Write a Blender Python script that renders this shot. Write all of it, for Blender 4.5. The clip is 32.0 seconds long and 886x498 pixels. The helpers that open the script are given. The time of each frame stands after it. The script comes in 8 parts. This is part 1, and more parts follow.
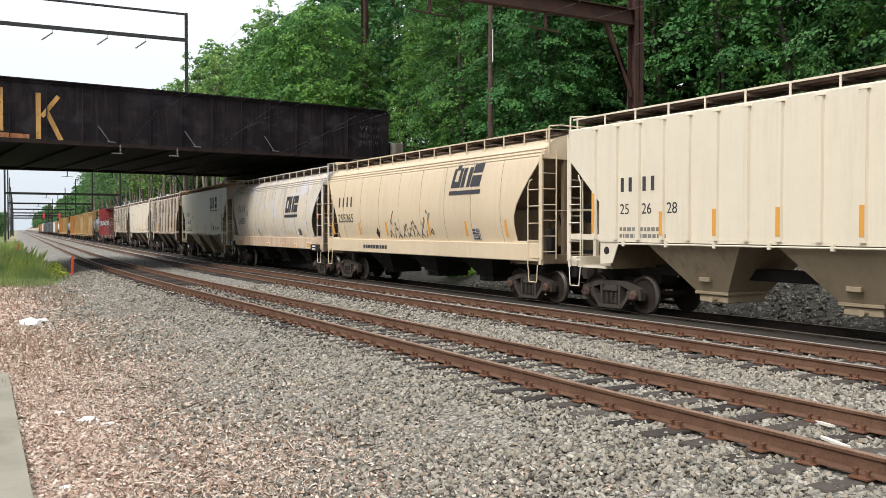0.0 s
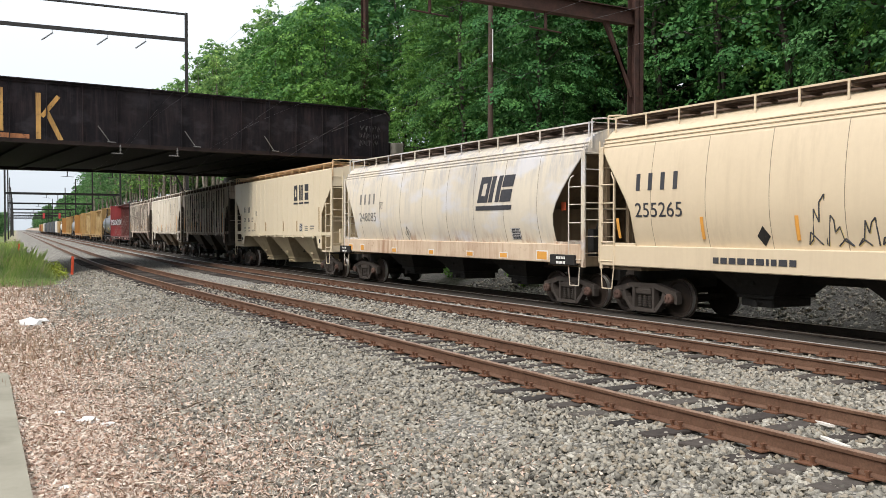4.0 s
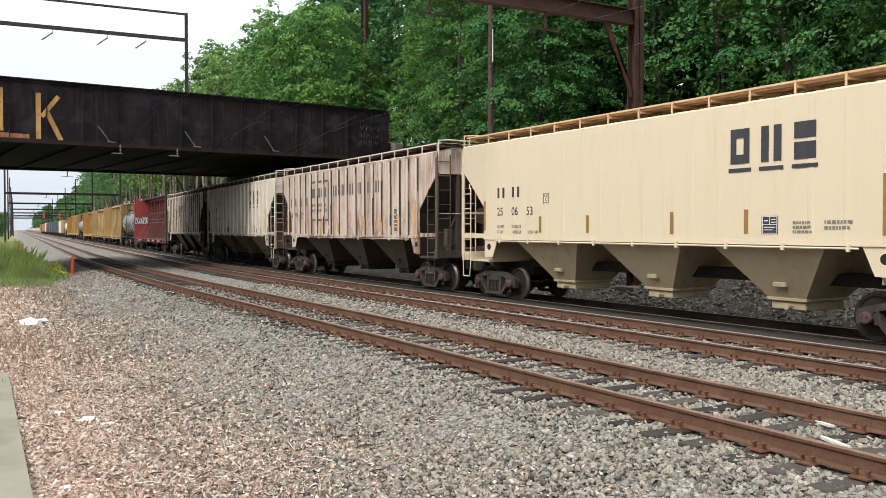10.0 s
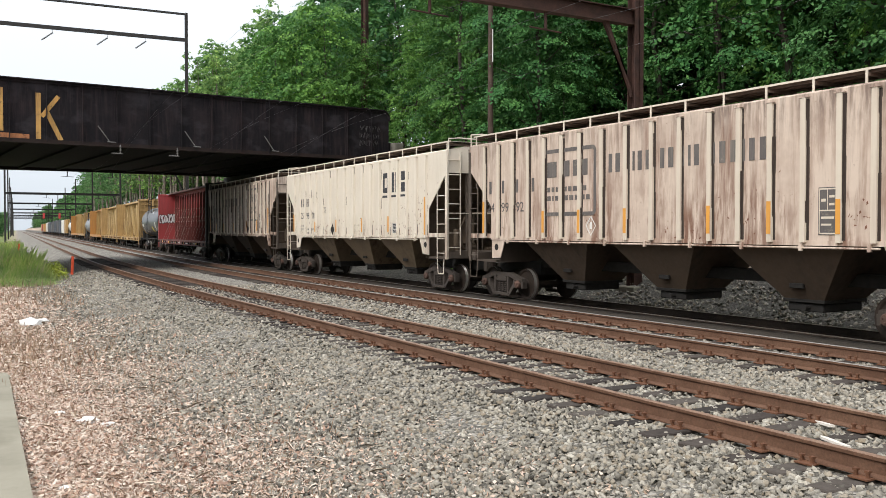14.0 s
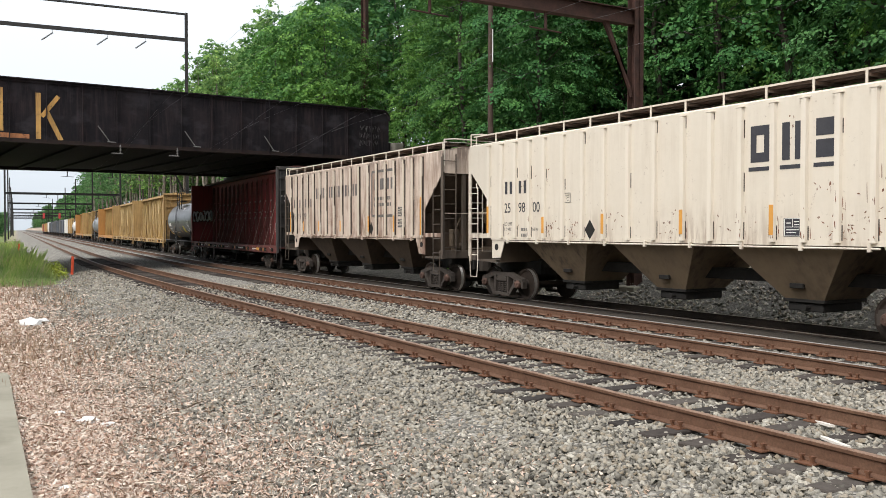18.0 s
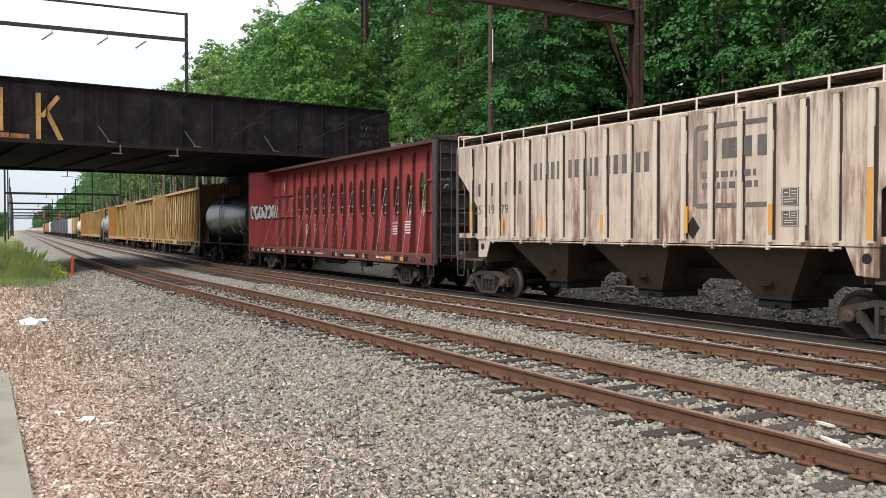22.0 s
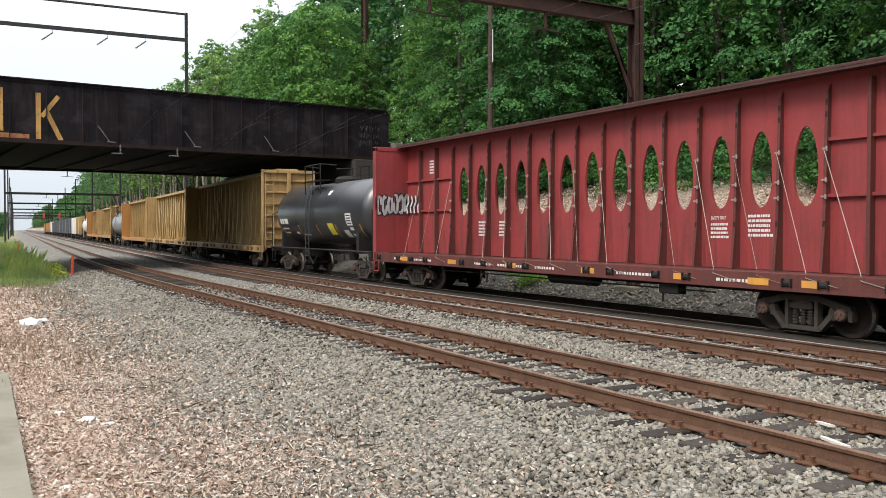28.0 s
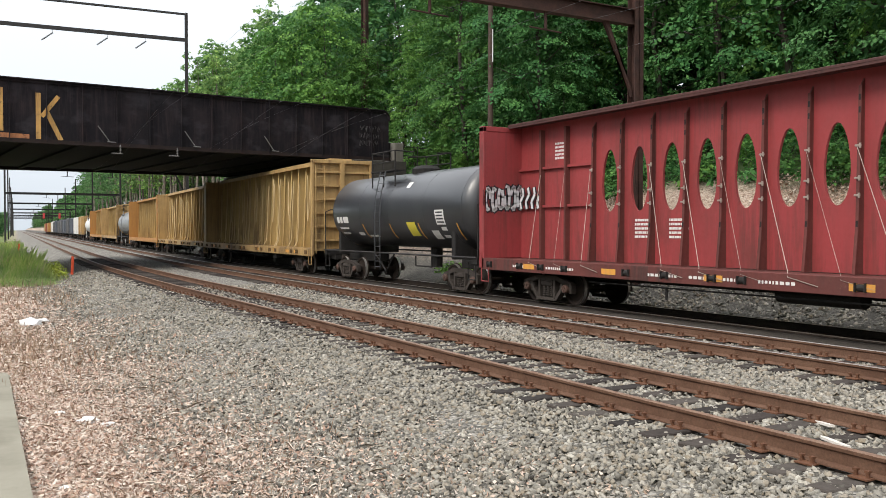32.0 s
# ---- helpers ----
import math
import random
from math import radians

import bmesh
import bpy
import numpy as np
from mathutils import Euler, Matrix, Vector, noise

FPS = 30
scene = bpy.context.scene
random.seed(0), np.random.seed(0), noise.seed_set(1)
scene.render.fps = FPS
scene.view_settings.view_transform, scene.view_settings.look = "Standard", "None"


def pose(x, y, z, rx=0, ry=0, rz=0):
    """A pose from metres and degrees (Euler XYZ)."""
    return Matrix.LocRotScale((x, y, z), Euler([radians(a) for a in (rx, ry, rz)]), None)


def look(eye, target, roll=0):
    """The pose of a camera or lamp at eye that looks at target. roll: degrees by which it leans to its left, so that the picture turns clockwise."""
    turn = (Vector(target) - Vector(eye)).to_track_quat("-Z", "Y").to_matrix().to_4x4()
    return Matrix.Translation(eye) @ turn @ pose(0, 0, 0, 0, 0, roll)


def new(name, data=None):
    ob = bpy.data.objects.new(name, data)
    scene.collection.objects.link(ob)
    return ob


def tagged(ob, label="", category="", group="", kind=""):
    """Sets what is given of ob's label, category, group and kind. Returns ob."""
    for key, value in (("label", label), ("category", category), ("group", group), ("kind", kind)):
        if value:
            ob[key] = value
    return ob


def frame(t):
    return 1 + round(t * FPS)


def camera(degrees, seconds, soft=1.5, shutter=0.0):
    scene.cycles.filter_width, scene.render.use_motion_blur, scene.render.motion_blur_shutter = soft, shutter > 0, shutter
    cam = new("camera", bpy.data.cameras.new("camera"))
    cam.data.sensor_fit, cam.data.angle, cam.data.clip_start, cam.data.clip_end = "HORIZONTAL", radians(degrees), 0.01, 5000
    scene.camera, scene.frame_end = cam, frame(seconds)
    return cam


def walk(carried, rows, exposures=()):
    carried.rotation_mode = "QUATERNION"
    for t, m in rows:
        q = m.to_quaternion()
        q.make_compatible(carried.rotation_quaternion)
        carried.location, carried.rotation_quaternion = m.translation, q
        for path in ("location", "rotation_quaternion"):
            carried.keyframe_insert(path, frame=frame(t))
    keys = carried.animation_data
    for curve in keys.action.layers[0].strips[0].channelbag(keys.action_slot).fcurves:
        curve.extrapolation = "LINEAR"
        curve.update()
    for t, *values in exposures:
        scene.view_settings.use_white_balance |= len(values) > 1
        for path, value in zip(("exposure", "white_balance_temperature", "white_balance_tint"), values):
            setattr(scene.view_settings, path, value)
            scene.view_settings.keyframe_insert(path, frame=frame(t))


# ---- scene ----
EYE_Z = 1.889
HEADING = math.degrees(0.52184)
cam = camera(2 * math.degrees(math.atan(784 / 1530)), 32.0, soft=0.55)
STAND = pose(0, 0, EYE_Z, 90 - math.degrees(0.0228), 0, -HEADING)
walk(cam, [(0, STAND), (32, STAND)])

# ---- light ----
SUN_EL, SUN_AZ = 45.0, 248.0   # degrees; azimuth clockwise from +y
world = bpy.data.worlds.new("sky")
scene.world = world
world.use_nodes = True
wn, wl = world.node_tree.nodes, world.node_tree.links
wn.clear()
w_out, w_bg, w_sky = wn.new("ShaderNodeOutputWorld"), wn.new("ShaderNodeBackground"), wn.new("ShaderNodeTexSky")
w_sky.sky_type, w_sky.sun_disc = "NISHITA", False
w_sky.sun_elevation, w_sky.sun_rotation = radians(SUN_EL), radians(SUN_AZ)
w_sky.air_density, w_sky.dust_density, w_sky.ozone_density = 1.0, 4.0, 1.0
w_mix = wn.new("ShaderNodeMixRGB")
w_mix.inputs[0].default_value = 0.9
# overcast veil: over twice as bright overhead as at the horizon
w_co, w_sep, w_veil = (wn.new(k) for k in ("ShaderNodeTexCoord", "ShaderNodeSeparateXYZ", "ShaderNodeMixRGB"))
w_veil.inputs[1].default_value = (4.1, 4.5, 4.95, 1)
w_veil.inputs[2].default_value = (11.3, 11.3, 11.5, 1)
wl.new(w_co.outputs["Generated"], w_sep.inputs[0])
wl.new(w_sep.outputs[2], w_veil.inputs[0])
wl.new(w_veil.outputs[0], w_mix.inputs[2])
w_bg.inputs[1].default_value = 0.13
wl.new(w_sky.outputs[0], w_mix.inputs[1])
wl.new(w_mix.outputs[0], w_bg.inputs[0])
wl.new(w_bg.outputs[0], w_out.inputs[0])
sun = new("sun", bpy.data.lights.new("sun", "SUN"))
sun.data.energy, sun.data.angle, sun.data.color = 1.65, radians(22.0), (1.0, 0.94, 0.85)
a_, e_ = radians(SUN_AZ), radians(SUN_EL)
sun.matrix_world = look((0, 0, 60), Vector((0, 0, 60)) - Vector((math.sin(a_) * math.cos(e_), math.cos(a_) * math.cos(e_), math.sin(e_))))
scene.view_settings.exposure = 0.57

# ---- plan: tracks run along +y, bend to +x between BEND0 and BEND1 ----
TRACK_A, TRACK_B, TRACK_C = 7.475, 11.79, 15.80
BASE = 6.723
BEND0, BEND1, CURV = 24.95, 61.26, 0.00175
C_DROP = -0.202
GAUGE = 1.505


def along(s, u):
    """Place (x, y) and heading angle at s metres along the base line and u metres across."""
    a = CURV * min(max(s - BEND0, 0), BEND1 - BEND0)
    if s <= BEND0:
        x, y = 0.0, s
    else:
        r = 1 / CURV
        x, y = r * (1 - math.cos(a)), BEND0 + r * math.sin(a)
        if s > BEND1:
            x, y = x + (s - BEND1) * math.sin(a), y + (s - BEND1) * math.cos(a)
    off = u - BASE
    return BASE + x + off * math.cos(a), y - off * math.sin(a), a


def on_track_c(s):
    """Pose on track C, s measured along that track itself."""
    shrink = 1 - CURV * (TRACK_C - BASE)
    if s > BEND0:
        b = BEND0 + (s - BEND0) / shrink
        s = b if b < BEND1 else BEND1 + (s - BEND0 - (BEND1 - BEND0) * shrink)
    x, y, a = along(s, TRACK_C)
    return pose(x, y, C_DROP, 0, 0, -math.degrees(a))


def smooth(x, table):
    """Value at x of a table of (x, value), eased between its rows."""
    if x <= table[0][0]:
        return table[0][1]
    for (x0, v0), (x1, v1) in zip(table, table[1:]):
        if x <= x1:
            k = (x - x0) / (x1 - x0)
            return v0 + (v1 - v0) * k
    return table[-1][1]


# below u -8.5 an unseen bank is added to hold back low sky light
PROFILE = [(-400, 13.0), (-60, 13.0), (-24, 11.0), (-12, 2.0), (-8.5, -0.5), (-3, -0.46), (0.9, -0.5), (3.2, -0.52), (4.6, -0.46), (5.5, -0.34), (6.0, -0.232), (8.95, -0.232), (9.6, -0.225),
           (10.3, -0.232), (13.2, -0.232), (13.5, -0.2), (14.9, -0.235), (15.0, -0.42), (17.1, -0.445), (17.9, -0.55), (18.7, -0.25), (20.3, 0.5), (22.2, 2.2), (25.0, 3.6), (30, 5.8), (40, 9.5), (60, 15.5), (120, 19.0), (500, 19.0)]


def ground_z(u):
    return smooth(u, PROFILE)


# ---- materials ----
def material(name, base=(0.5, 0.5, 0.5), rough=0.6, metal=0.0, spec=0.5):
    m = bpy.data.materials.new(name)
    m.use_nodes = True
    b = m.node_tree.nodes["Principled BSDF"]
    b.inputs["Base Color"].default_value = (*base, 1)
    b.inputs["Roughness"].default_value = rough
    b.inputs["Metallic"].default_value = metal
    b.inputs["Specular IOR Level"].default_value = spec
    return m


def N(m, kind, **values):
    n = m.node_tree.nodes.new(kind)
    for k, v in values.items():
        n.inputs[k.replace("_", " ")].default_value = v
    return n


def L(m, a, b):
    m.node_tree.links.new(a, b)


def coords(m, scale=(1, 1, 1), where="Object"):
    tc, mp = N(m, "ShaderNodeTexCoord"), N(m, "ShaderNodeMapping")
    mp.inputs["Scale"].default_value = scale
    L(m, tc.outputs[where], mp.inputs["Vector"])
    return mp.outputs["Vector"]


def noise_tex(m, vec, scale, detail=4, rough=0.6):
    n = N(m, "ShaderNodeTexNoise", Scale=scale, Detail=detail, Roughness=rough)
    L(m, vec, n.inputs["Vector"])
    return n.outputs["Fac"]


def ramp(m, fac, stops):
    r = N(m, "ShaderNodeValToRGB")
    el = r.color_ramp.elements
    while len(el) < len(stops):
        el.new(0.5)
    for e, (p, c) in zip(el, stops):
        e.position, e.color = p, (c, c, c, 1) if isinstance(c, (int, float)) else (*c, 1)
    L(m, fac, r.inputs[0])
    return r.outputs[0]


def mix(m, fac, a, b, mode="MIX"):
    n = N(m, "ShaderNodeMixRGB")
    n.blend_type = mode
    for sock, v in zip(n.inputs, (fac, a, b)):
        if hasattr(v, "is_linked"):
            L(m, v, sock)
        elif isinstance(v, (int, float)):
            sock.default_value = v if sock.type == "VALUE" else (v, v, v, 1)
        else:
            sock.default_value = (*v, 1)
    return n.outputs[0]


def base_of(m, sock):
    L(m, sock, m.node_tree.nodes["Principled BSDF"].inputs["Base Color"])


def bump(m, fac, strength=0.3, dist=0.01):
    b = N(m, "ShaderNodeBump", Strength=strength, Distance=dist)
    L(m, fac, b.inputs["Height"])
    L(m, b.outputs[0], m.node_tree.nodes["Principled BSDF"].inputs["Normal"])


def rough_of(m, sock):
    L(m, sock, m.node_tree.nodes["Principled BSDF"].inputs["Roughness"])


def painted(name, base, dirt=(0.12, 0.075, 0.045), amount=0.5, rust=(0.22, 0.09, 0.04), rust_amount=0.15, rough=0.45, streak=True, runs=None, chalk=None, relief=0.12):
    """Weathered paint: rain streaks, grime blotches, rust specks."""
    m = material(name, base, rough)
    v = coords(m, (1, 1, 1))
    vs = coords(m, (2.2, 2.2, 0.16))
    big = noise_tex(m, v, 0.7, 5, 0.65)
    fine = noise_tex(m, v, 9.0, 6, 0.7)
    st = noise_tex(m, vs, 2.6, 5, 0.65) if streak else big
    c = mix(m, ramp(m, fine, [(0.3, 0.0), (0.75, 0.14)]), base, tuple(0.72 * x for x in base))
    patch = ramp(m, noise_tex(m, coords(m, (0.8, 0.8, 0.35)), 0.9, 3, 0.6), [(0.38, 0.12), (0.62, 1.0)])
    c = mix(m, mix(m, 1.0, ramp(m, st, [(0.46, 0.0), (0.66, amount)]), patch, "MULTIPLY"), c, dirt)
    c = mix(m, ramp(m, big, [(0.45, 0.0), (0.85, amount * 0.7)]), c, dirt)
    for run in ([runs] if runs and not isinstance(runs[0], tuple) else runs or ()):   # runs that start at a seam (from, to, amount, colour)
        sep = N(m, "ShaderNodeSeparateXYZ")
        L(m, coords(m), sep.inputs[0])
        band = N(m, "ShaderNodeMapRange")
        band.inputs["From Min"].default_value, band.inputs["From Max"].default_value = run[0], run[1]
        L(m, sep.outputs[2], band.inputs["Value"])
        rag = ramp(m, noise_tex(m, coords(m, (3.2, 3.2, 0.35)), 2.0, 6, 0.7), [(0.43, 0.0), (0.58, 1.0)])
        zone = ramp(m, noise_tex(m, coords(m, (1.0, 1.0, 0.5)), 0.8, 4, 0.6), [(0.42, 0.08), (0.56, 1.0)])
        ragged = mix(m, 1.0, mix(m, 1.0, rag, band.outputs[0], "MULTIPLY"), zone, "MULTIPLY")
        c = mix(m, mix(m, 1.0, ragged, run[2], "MULTIPLY"), c, run[3])
    if chalk:   # pale bleached blotches
        c = mix(m, ramp(m, noise_tex(m, coords(m, (0.7, 0.55, 1.1)), 0.9, 4, 0.55), [(0.52, 0.0), (0.64, 0.75)]), c, chalk)
    speck = noise_tex(m, v, 5.0, 8, 0.8)
    c = mix(m, ramp(m, speck, [(0.66 - rust_amount * 0.25, 0.0), (0.72, min(1.0, rust_amount * 4))]), c, rust)
    base_of(m, c)
    rough_of(m, ramp(m, fine, [(0.2, rough - 0.08), (0.8, rough + 0.2)]))
    bump(m, fine, relief, 0.004)
    return m


def pieces(name, colours, rough=0.85, per="island", speck=60.0, lo=0.75):
    """Material whose colour varies from piece to piece."""
    m = material(name, colours[0], rough, spec=0.25)
    if per == "island":
        r = N(m, "ShaderNodeNewGeometry").outputs["Random Per Island"]
    else:
        r = N(m, "ShaderNodeObjectInfo").outputs["Random"]
    c = ramp(m, r, [(i / max(1, len(colours) - 1), k) for i, k in enumerate(colours)])
    f = noise_tex(m, coords(m, (1, 1, 1)), speck, 4, 0.7)
    c = mix(m, 1.0, c, ramp(m, f, [(0.3, lo), (0.7, 1.12)]), "MULTIPLY")
    base_of(m, c)
    bump(m, f, 0.35, 0.006)
    return m


def ground_material():
    m = material("ground_cover", (0.3, 0.28, 0.25), 0.95, spec=0.2)
    v = coords(m, (1, 1, 1))
    uv = N(m, "ShaderNodeUVMap")
    uv.uv_map = "plan"
    sep = N(m, "ShaderNodeSeparateXYZ")
    L(m, uv.outputs[0], sep.inputs[0])
    big, mid, fine = noise_tex(m, v, 0.5, 5, 0.65), noise_tex(m, v, 3.5, 5, 0.7), noise_tex(m, v, 34.0, 5, 0.75)
    vor = N(m, "ShaderNodeTexVoronoi", Scale=24.0)
    L(m, v, vor.inputs["Vector"])
    vcol = N(m, "ShaderNodeSeparateColor")
    L(m, vor.outputs["Color"], vcol.inputs[0])
    stone = ramp(m, vcol.outputs[0], [(0.0, (0.1, 0.095, 0.086)), (0.5, (0.26, 0.247, 0.22)), (1.0, (0.46, 0.44, 0.395))])
    # cell edges darkened: shade in the gaps between stones, as colour
    stone = mix(m, 1.0, stone, ramp(m, vor.outputs["Distance"], [(0.0, 1.05), (0.55, 0.75), (0.9, 0.25)]), "MULTIPLY")
    vor2 = N(m, "ShaderNodeTexVoronoi", Scale=30.0)
    vor2.inputs["Randomness"].default_value = 1.0
    L(m, coords(m, (1.0, 0.62, 1)), vor2.inputs["Vector"])
    v2 = N(m, "ShaderNodeSeparateColor")
    L(m, vor2.outputs["Color"], v2.inputs[0])
    leaf = ramp(m, v2.outputs[0], [(0.0, (0.19, 0.12, 0.085)), (0.3, (0.37, 0.27, 0.205)), (0.6, (0.53, 0.42, 0.335)), (1.0, (0.64, 0.55, 0.46))])
    # same painted gap shade between the leaves
    leaf = mix(m, 1.0, leaf, ramp(m, vor2.outputs["Distance"], [(0.0, 1.05), (0.6, 0.8), (0.95, 0.35)]), "MULTIPLY")
    edge = N(m, "ShaderNodeMath")
    edge.operation = "MULTIPLY_ADD"
    L(m, mid, edge.inputs[0])
    edge.inputs[1].default_value = 2.6
    L(m, sep.outputs[0], edge.inputs[2])

    def step(a, b):
        n = N(m, "ShaderNodeMapRange")
        n.inputs["From Min"].default_value, n.inputs["From Max"].default_value = a, b
        L(m, edge.outputs[0], n.inputs["Value"])
        return n.outputs[0]
    c = mix(m, step(2.7, 4.8), leaf, stone)
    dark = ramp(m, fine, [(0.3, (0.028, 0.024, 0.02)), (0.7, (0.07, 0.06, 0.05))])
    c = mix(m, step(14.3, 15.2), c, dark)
    # near-black strip below the train: its shadow put into the ground colour
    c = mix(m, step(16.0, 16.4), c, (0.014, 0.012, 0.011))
    grey = mix(m, 0.6, stone, (0.07, 0.067, 0.06))
    c = mix(m, step(18.9, 19.8), c, grey)
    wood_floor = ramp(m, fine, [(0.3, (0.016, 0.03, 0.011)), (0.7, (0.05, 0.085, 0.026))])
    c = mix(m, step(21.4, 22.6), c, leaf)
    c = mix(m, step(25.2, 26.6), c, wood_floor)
    grass = ramp(m, fine, [(0.3, (0.06, 0.09, 0.025)), (0.7, (0.2, 0.24, 0.08))])
    far = N(m, "ShaderNodeMapRange")
    far.inputs["From Min"].default_value, far.inputs["From Max"].default_value = 4.5, 1.5
    L(m, edge.outputs[0], far.inputs["Value"])
    away = N(m, "ShaderNodeMapRange")
    away.inputs["From Min"].default_value, away.inputs["From Max"].default_value = 42.0, 60.0
    L(m, sep.outputs[1], away.inputs["Value"])
    both = N(m, "ShaderNodeMath")
    both.operation = "MULTIPLY"
    L(m, far.outputs[0], both.inputs[0])
    L(m, away.outputs[0], both.inputs[1])
    c = mix(m, both.outputs[0], c, grass)
    # dark green for the unseen bank and rear slope, added to limit bounced light
    added_bank, back = N(m, "ShaderNodeMapRange"), N(m, "ShaderNodeMapRange")
    added_bank.inputs["From Min"].default_value, added_bank.inputs["From Max"].default_value = -6.5, -9.5
    L(m, edge.outputs[0], added_bank.inputs["Value"])
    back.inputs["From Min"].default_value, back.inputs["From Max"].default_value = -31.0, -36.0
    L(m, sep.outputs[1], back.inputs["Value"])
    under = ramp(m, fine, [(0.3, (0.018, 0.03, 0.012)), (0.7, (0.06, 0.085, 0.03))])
    c = mix(m, added_bank.outputs[0], c, under)
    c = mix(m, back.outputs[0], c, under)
    c = mix(m, 1.0, c, ramp(m, big, [(0.25, 0.82), (0.75, 1.12)]), "MULTIPLY")
    base_of(m, c)
    bump(m, mix(m, 0.5, vor.outputs["Distance"], fine), 0.8, 0.03)
    return m


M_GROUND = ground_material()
M_STONE = pieces("ballast_stone", [(0.075, 0.07, 0.06), (0.19, 0.178, 0.153), (0.265, 0.249, 0.213), (0.335, 0.317, 0.274), (0.25, 0.209, 0.155), (0.45, 0.427, 0.372)])
M_LEAF_DRY = pieces("dry_leaf", [(0.25, 0.145, 0.105), (0.52, 0.375, 0.29), (0.6, 0.48, 0.395), (0.65, 0.575, 0.5), (0.41, 0.265, 0.2), (0.7, 0.64, 0.57)], speck=25.0)
M_TIE = pieces("tie_wood", [(0.032, 0.027, 0.025), (0.055, 0.045, 0.04), (0.09, 0.078, 0.068)], 0.9, "object", 14.0, 0.6)


def rust_material(name, a, b, rough=0.8):
    m = material(name, a, rough, 0.0, 0.3)
    v = coords(m, (1, 1, 1))
    c = mix(m, ramp(m, noise_tex(m, v, 2.5, 6, 0.7), [(0.3, 0.0), (0.7, 1.0)]), a, b)
    f = noise_tex(m, v, 40.0, 5, 0.7)
    c = mix(m, 1.0, c, ramp(m, f, [(0.3, 0.75), (0.7, 1.15)]), "MULTIPLY")
    base_of(m, c)
    bump(m, f, 0.25, 0.004)
    return m


M_RAIL = rust_material("rail_rust", (0.097, 0.049, 0.031), (0.166, 0.094, 0.061))
M_RAIL_DARK = rust_material("dark_rail", (0.022, 0.017, 0.014), (0.05, 0.036, 0.028))
M_RAIL_TOP = material("rail_running_face", (0.42, 0.39, 0.36), 0.34, 0.85)
M_RAIL_TOP_RUST = rust_material("rail_head_brown", (0.16, 0.09, 0.058), (0.25, 0.165, 0.12), 0.5)
M_SPIKE = rust_material("spike_rust", (0.1, 0.045, 0.026), (0.19, 0.09, 0.05))
# deck and floor beams, darker than the girders
M_DECK_BLACK = painted("bridge_deck_black", (0.006, 0.0055, 0.006), (0.003, 0.003, 0.003), 0.6, (0.012, 0.009, 0.008), 0.15, 0.9)
M_GIRDER = painted("bridge_black_paint", (0.012, 0.011, 0.0135), (0.04, 0.028, 0.03), 0.85, (0.06, 0.038, 0.032), 0.2, 0.75, chalk=(0.038, 0.034, 0.039))
M_GIRDER.node_tree.nodes["Principled BSDF"].inputs["Specular IOR Level"].default_value = 0.15
M_GIRDER_RUST = rust_material("girder_flange_rust", (0.012, 0.009, 0.009), (0.032, 0.018, 0.015))
M_CONCRETE = painted("old_concrete", (0.26, 0.245, 0.195), (0.14, 0.13, 0.095), 0.5, (0.14, 0.14, 0.09), 0.15, 0.9, False)
# abutments, darker than the end post's concrete
M_ABUTMENT = painted("dark_concrete", (0.055, 0.051, 0.044), (0.028, 0.025, 0.022), 0.6, (0.06, 0.05, 0.04), 0.2, 0.9)
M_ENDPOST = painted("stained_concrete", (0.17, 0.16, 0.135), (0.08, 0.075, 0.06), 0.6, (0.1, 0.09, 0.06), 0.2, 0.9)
M_STEEL_DARK = painted("dark_steel", (0.022, 0.021, 0.022), (0.04, 0.026, 0.02), 0.5, (0.07, 0.035, 0.022), 0.15, 0.65)
M_MAST_RUST = rust_material("mast_rust", (0.034, 0.021, 0.018), (0.08, 0.039, 0.03))
M_WOOD_POLE = rust_material("weathered_pole_wood", (0.05, 0.033, 0.026), (0.1, 0.07, 0.055))
M_WIRE = material("wire", (0.16, 0.16, 0.17), 0.5, 0.5)
M_TRUCK = painted("truck_grime", (0.05, 0.04, 0.034), (0.022, 0.017, 0.014), 0.75, (0.17, 0.1, 0.07), 0.25, 0.8)
M_BEARING = rust_material("bearing_cap_rust", (0.075, 0.048, 0.04), (0.14, 0.08, 0.062), 0.7)
M_WHEEL = rust_material("wheel_steel", (0.02, 0.016, 0.014), (0.046, 0.034, 0.028), 0.6)
M_WHEEL.node_tree.nodes["Principled BSDF"].inputs["Specular IOR Level"].default_value = 0.12
M_TREAD = material("wheel_tread", (0.62, 0.6, 0.58), 0.38, 0.85)
M_UNDER = painted("underframe_black", (0.01, 0.009, 0.0085), (0.025, 0.02, 0.017), 0.6, (0.09, 0.05, 0.03), 0.15, 0.75)


# ---- mesh helpers ----
def mesh_from(name, verts, faces, mats, smooth_faces=False):
    me = bpy.data.meshes.new(name)
    me.from_pydata(verts, [], faces)
    for m in (mats if isinstance(mats, (list, tuple)) else [mats]):
        me.materials.append(m)
    if smooth_faces:
        me.polygons.foreach_set("use_smooth", [True] * len(me.polygons))
    me.update()
    return me


def part(name, bm, mat, parent=None, label="", smooth_faces=False):
    """One mesh object from a bmesh, under a thing or a part."""
    me = bpy.data.meshes.new(name)
    bmesh.ops.recalc_face_normals(bm, faces=bm.faces)
    bm.to_mesh(me)
    bm.free()
    for m in (mat if isinstance(mat, (list, tuple)) else [mat]):
        me.materials.append(m)
    if smooth_faces:
        me.polygons.foreach_set("use_smooth", [True] * len(me.polygons))
    ob = new(name, me)
    ob.parent = parent
    if label:
        ob["label"] = label
    return ob


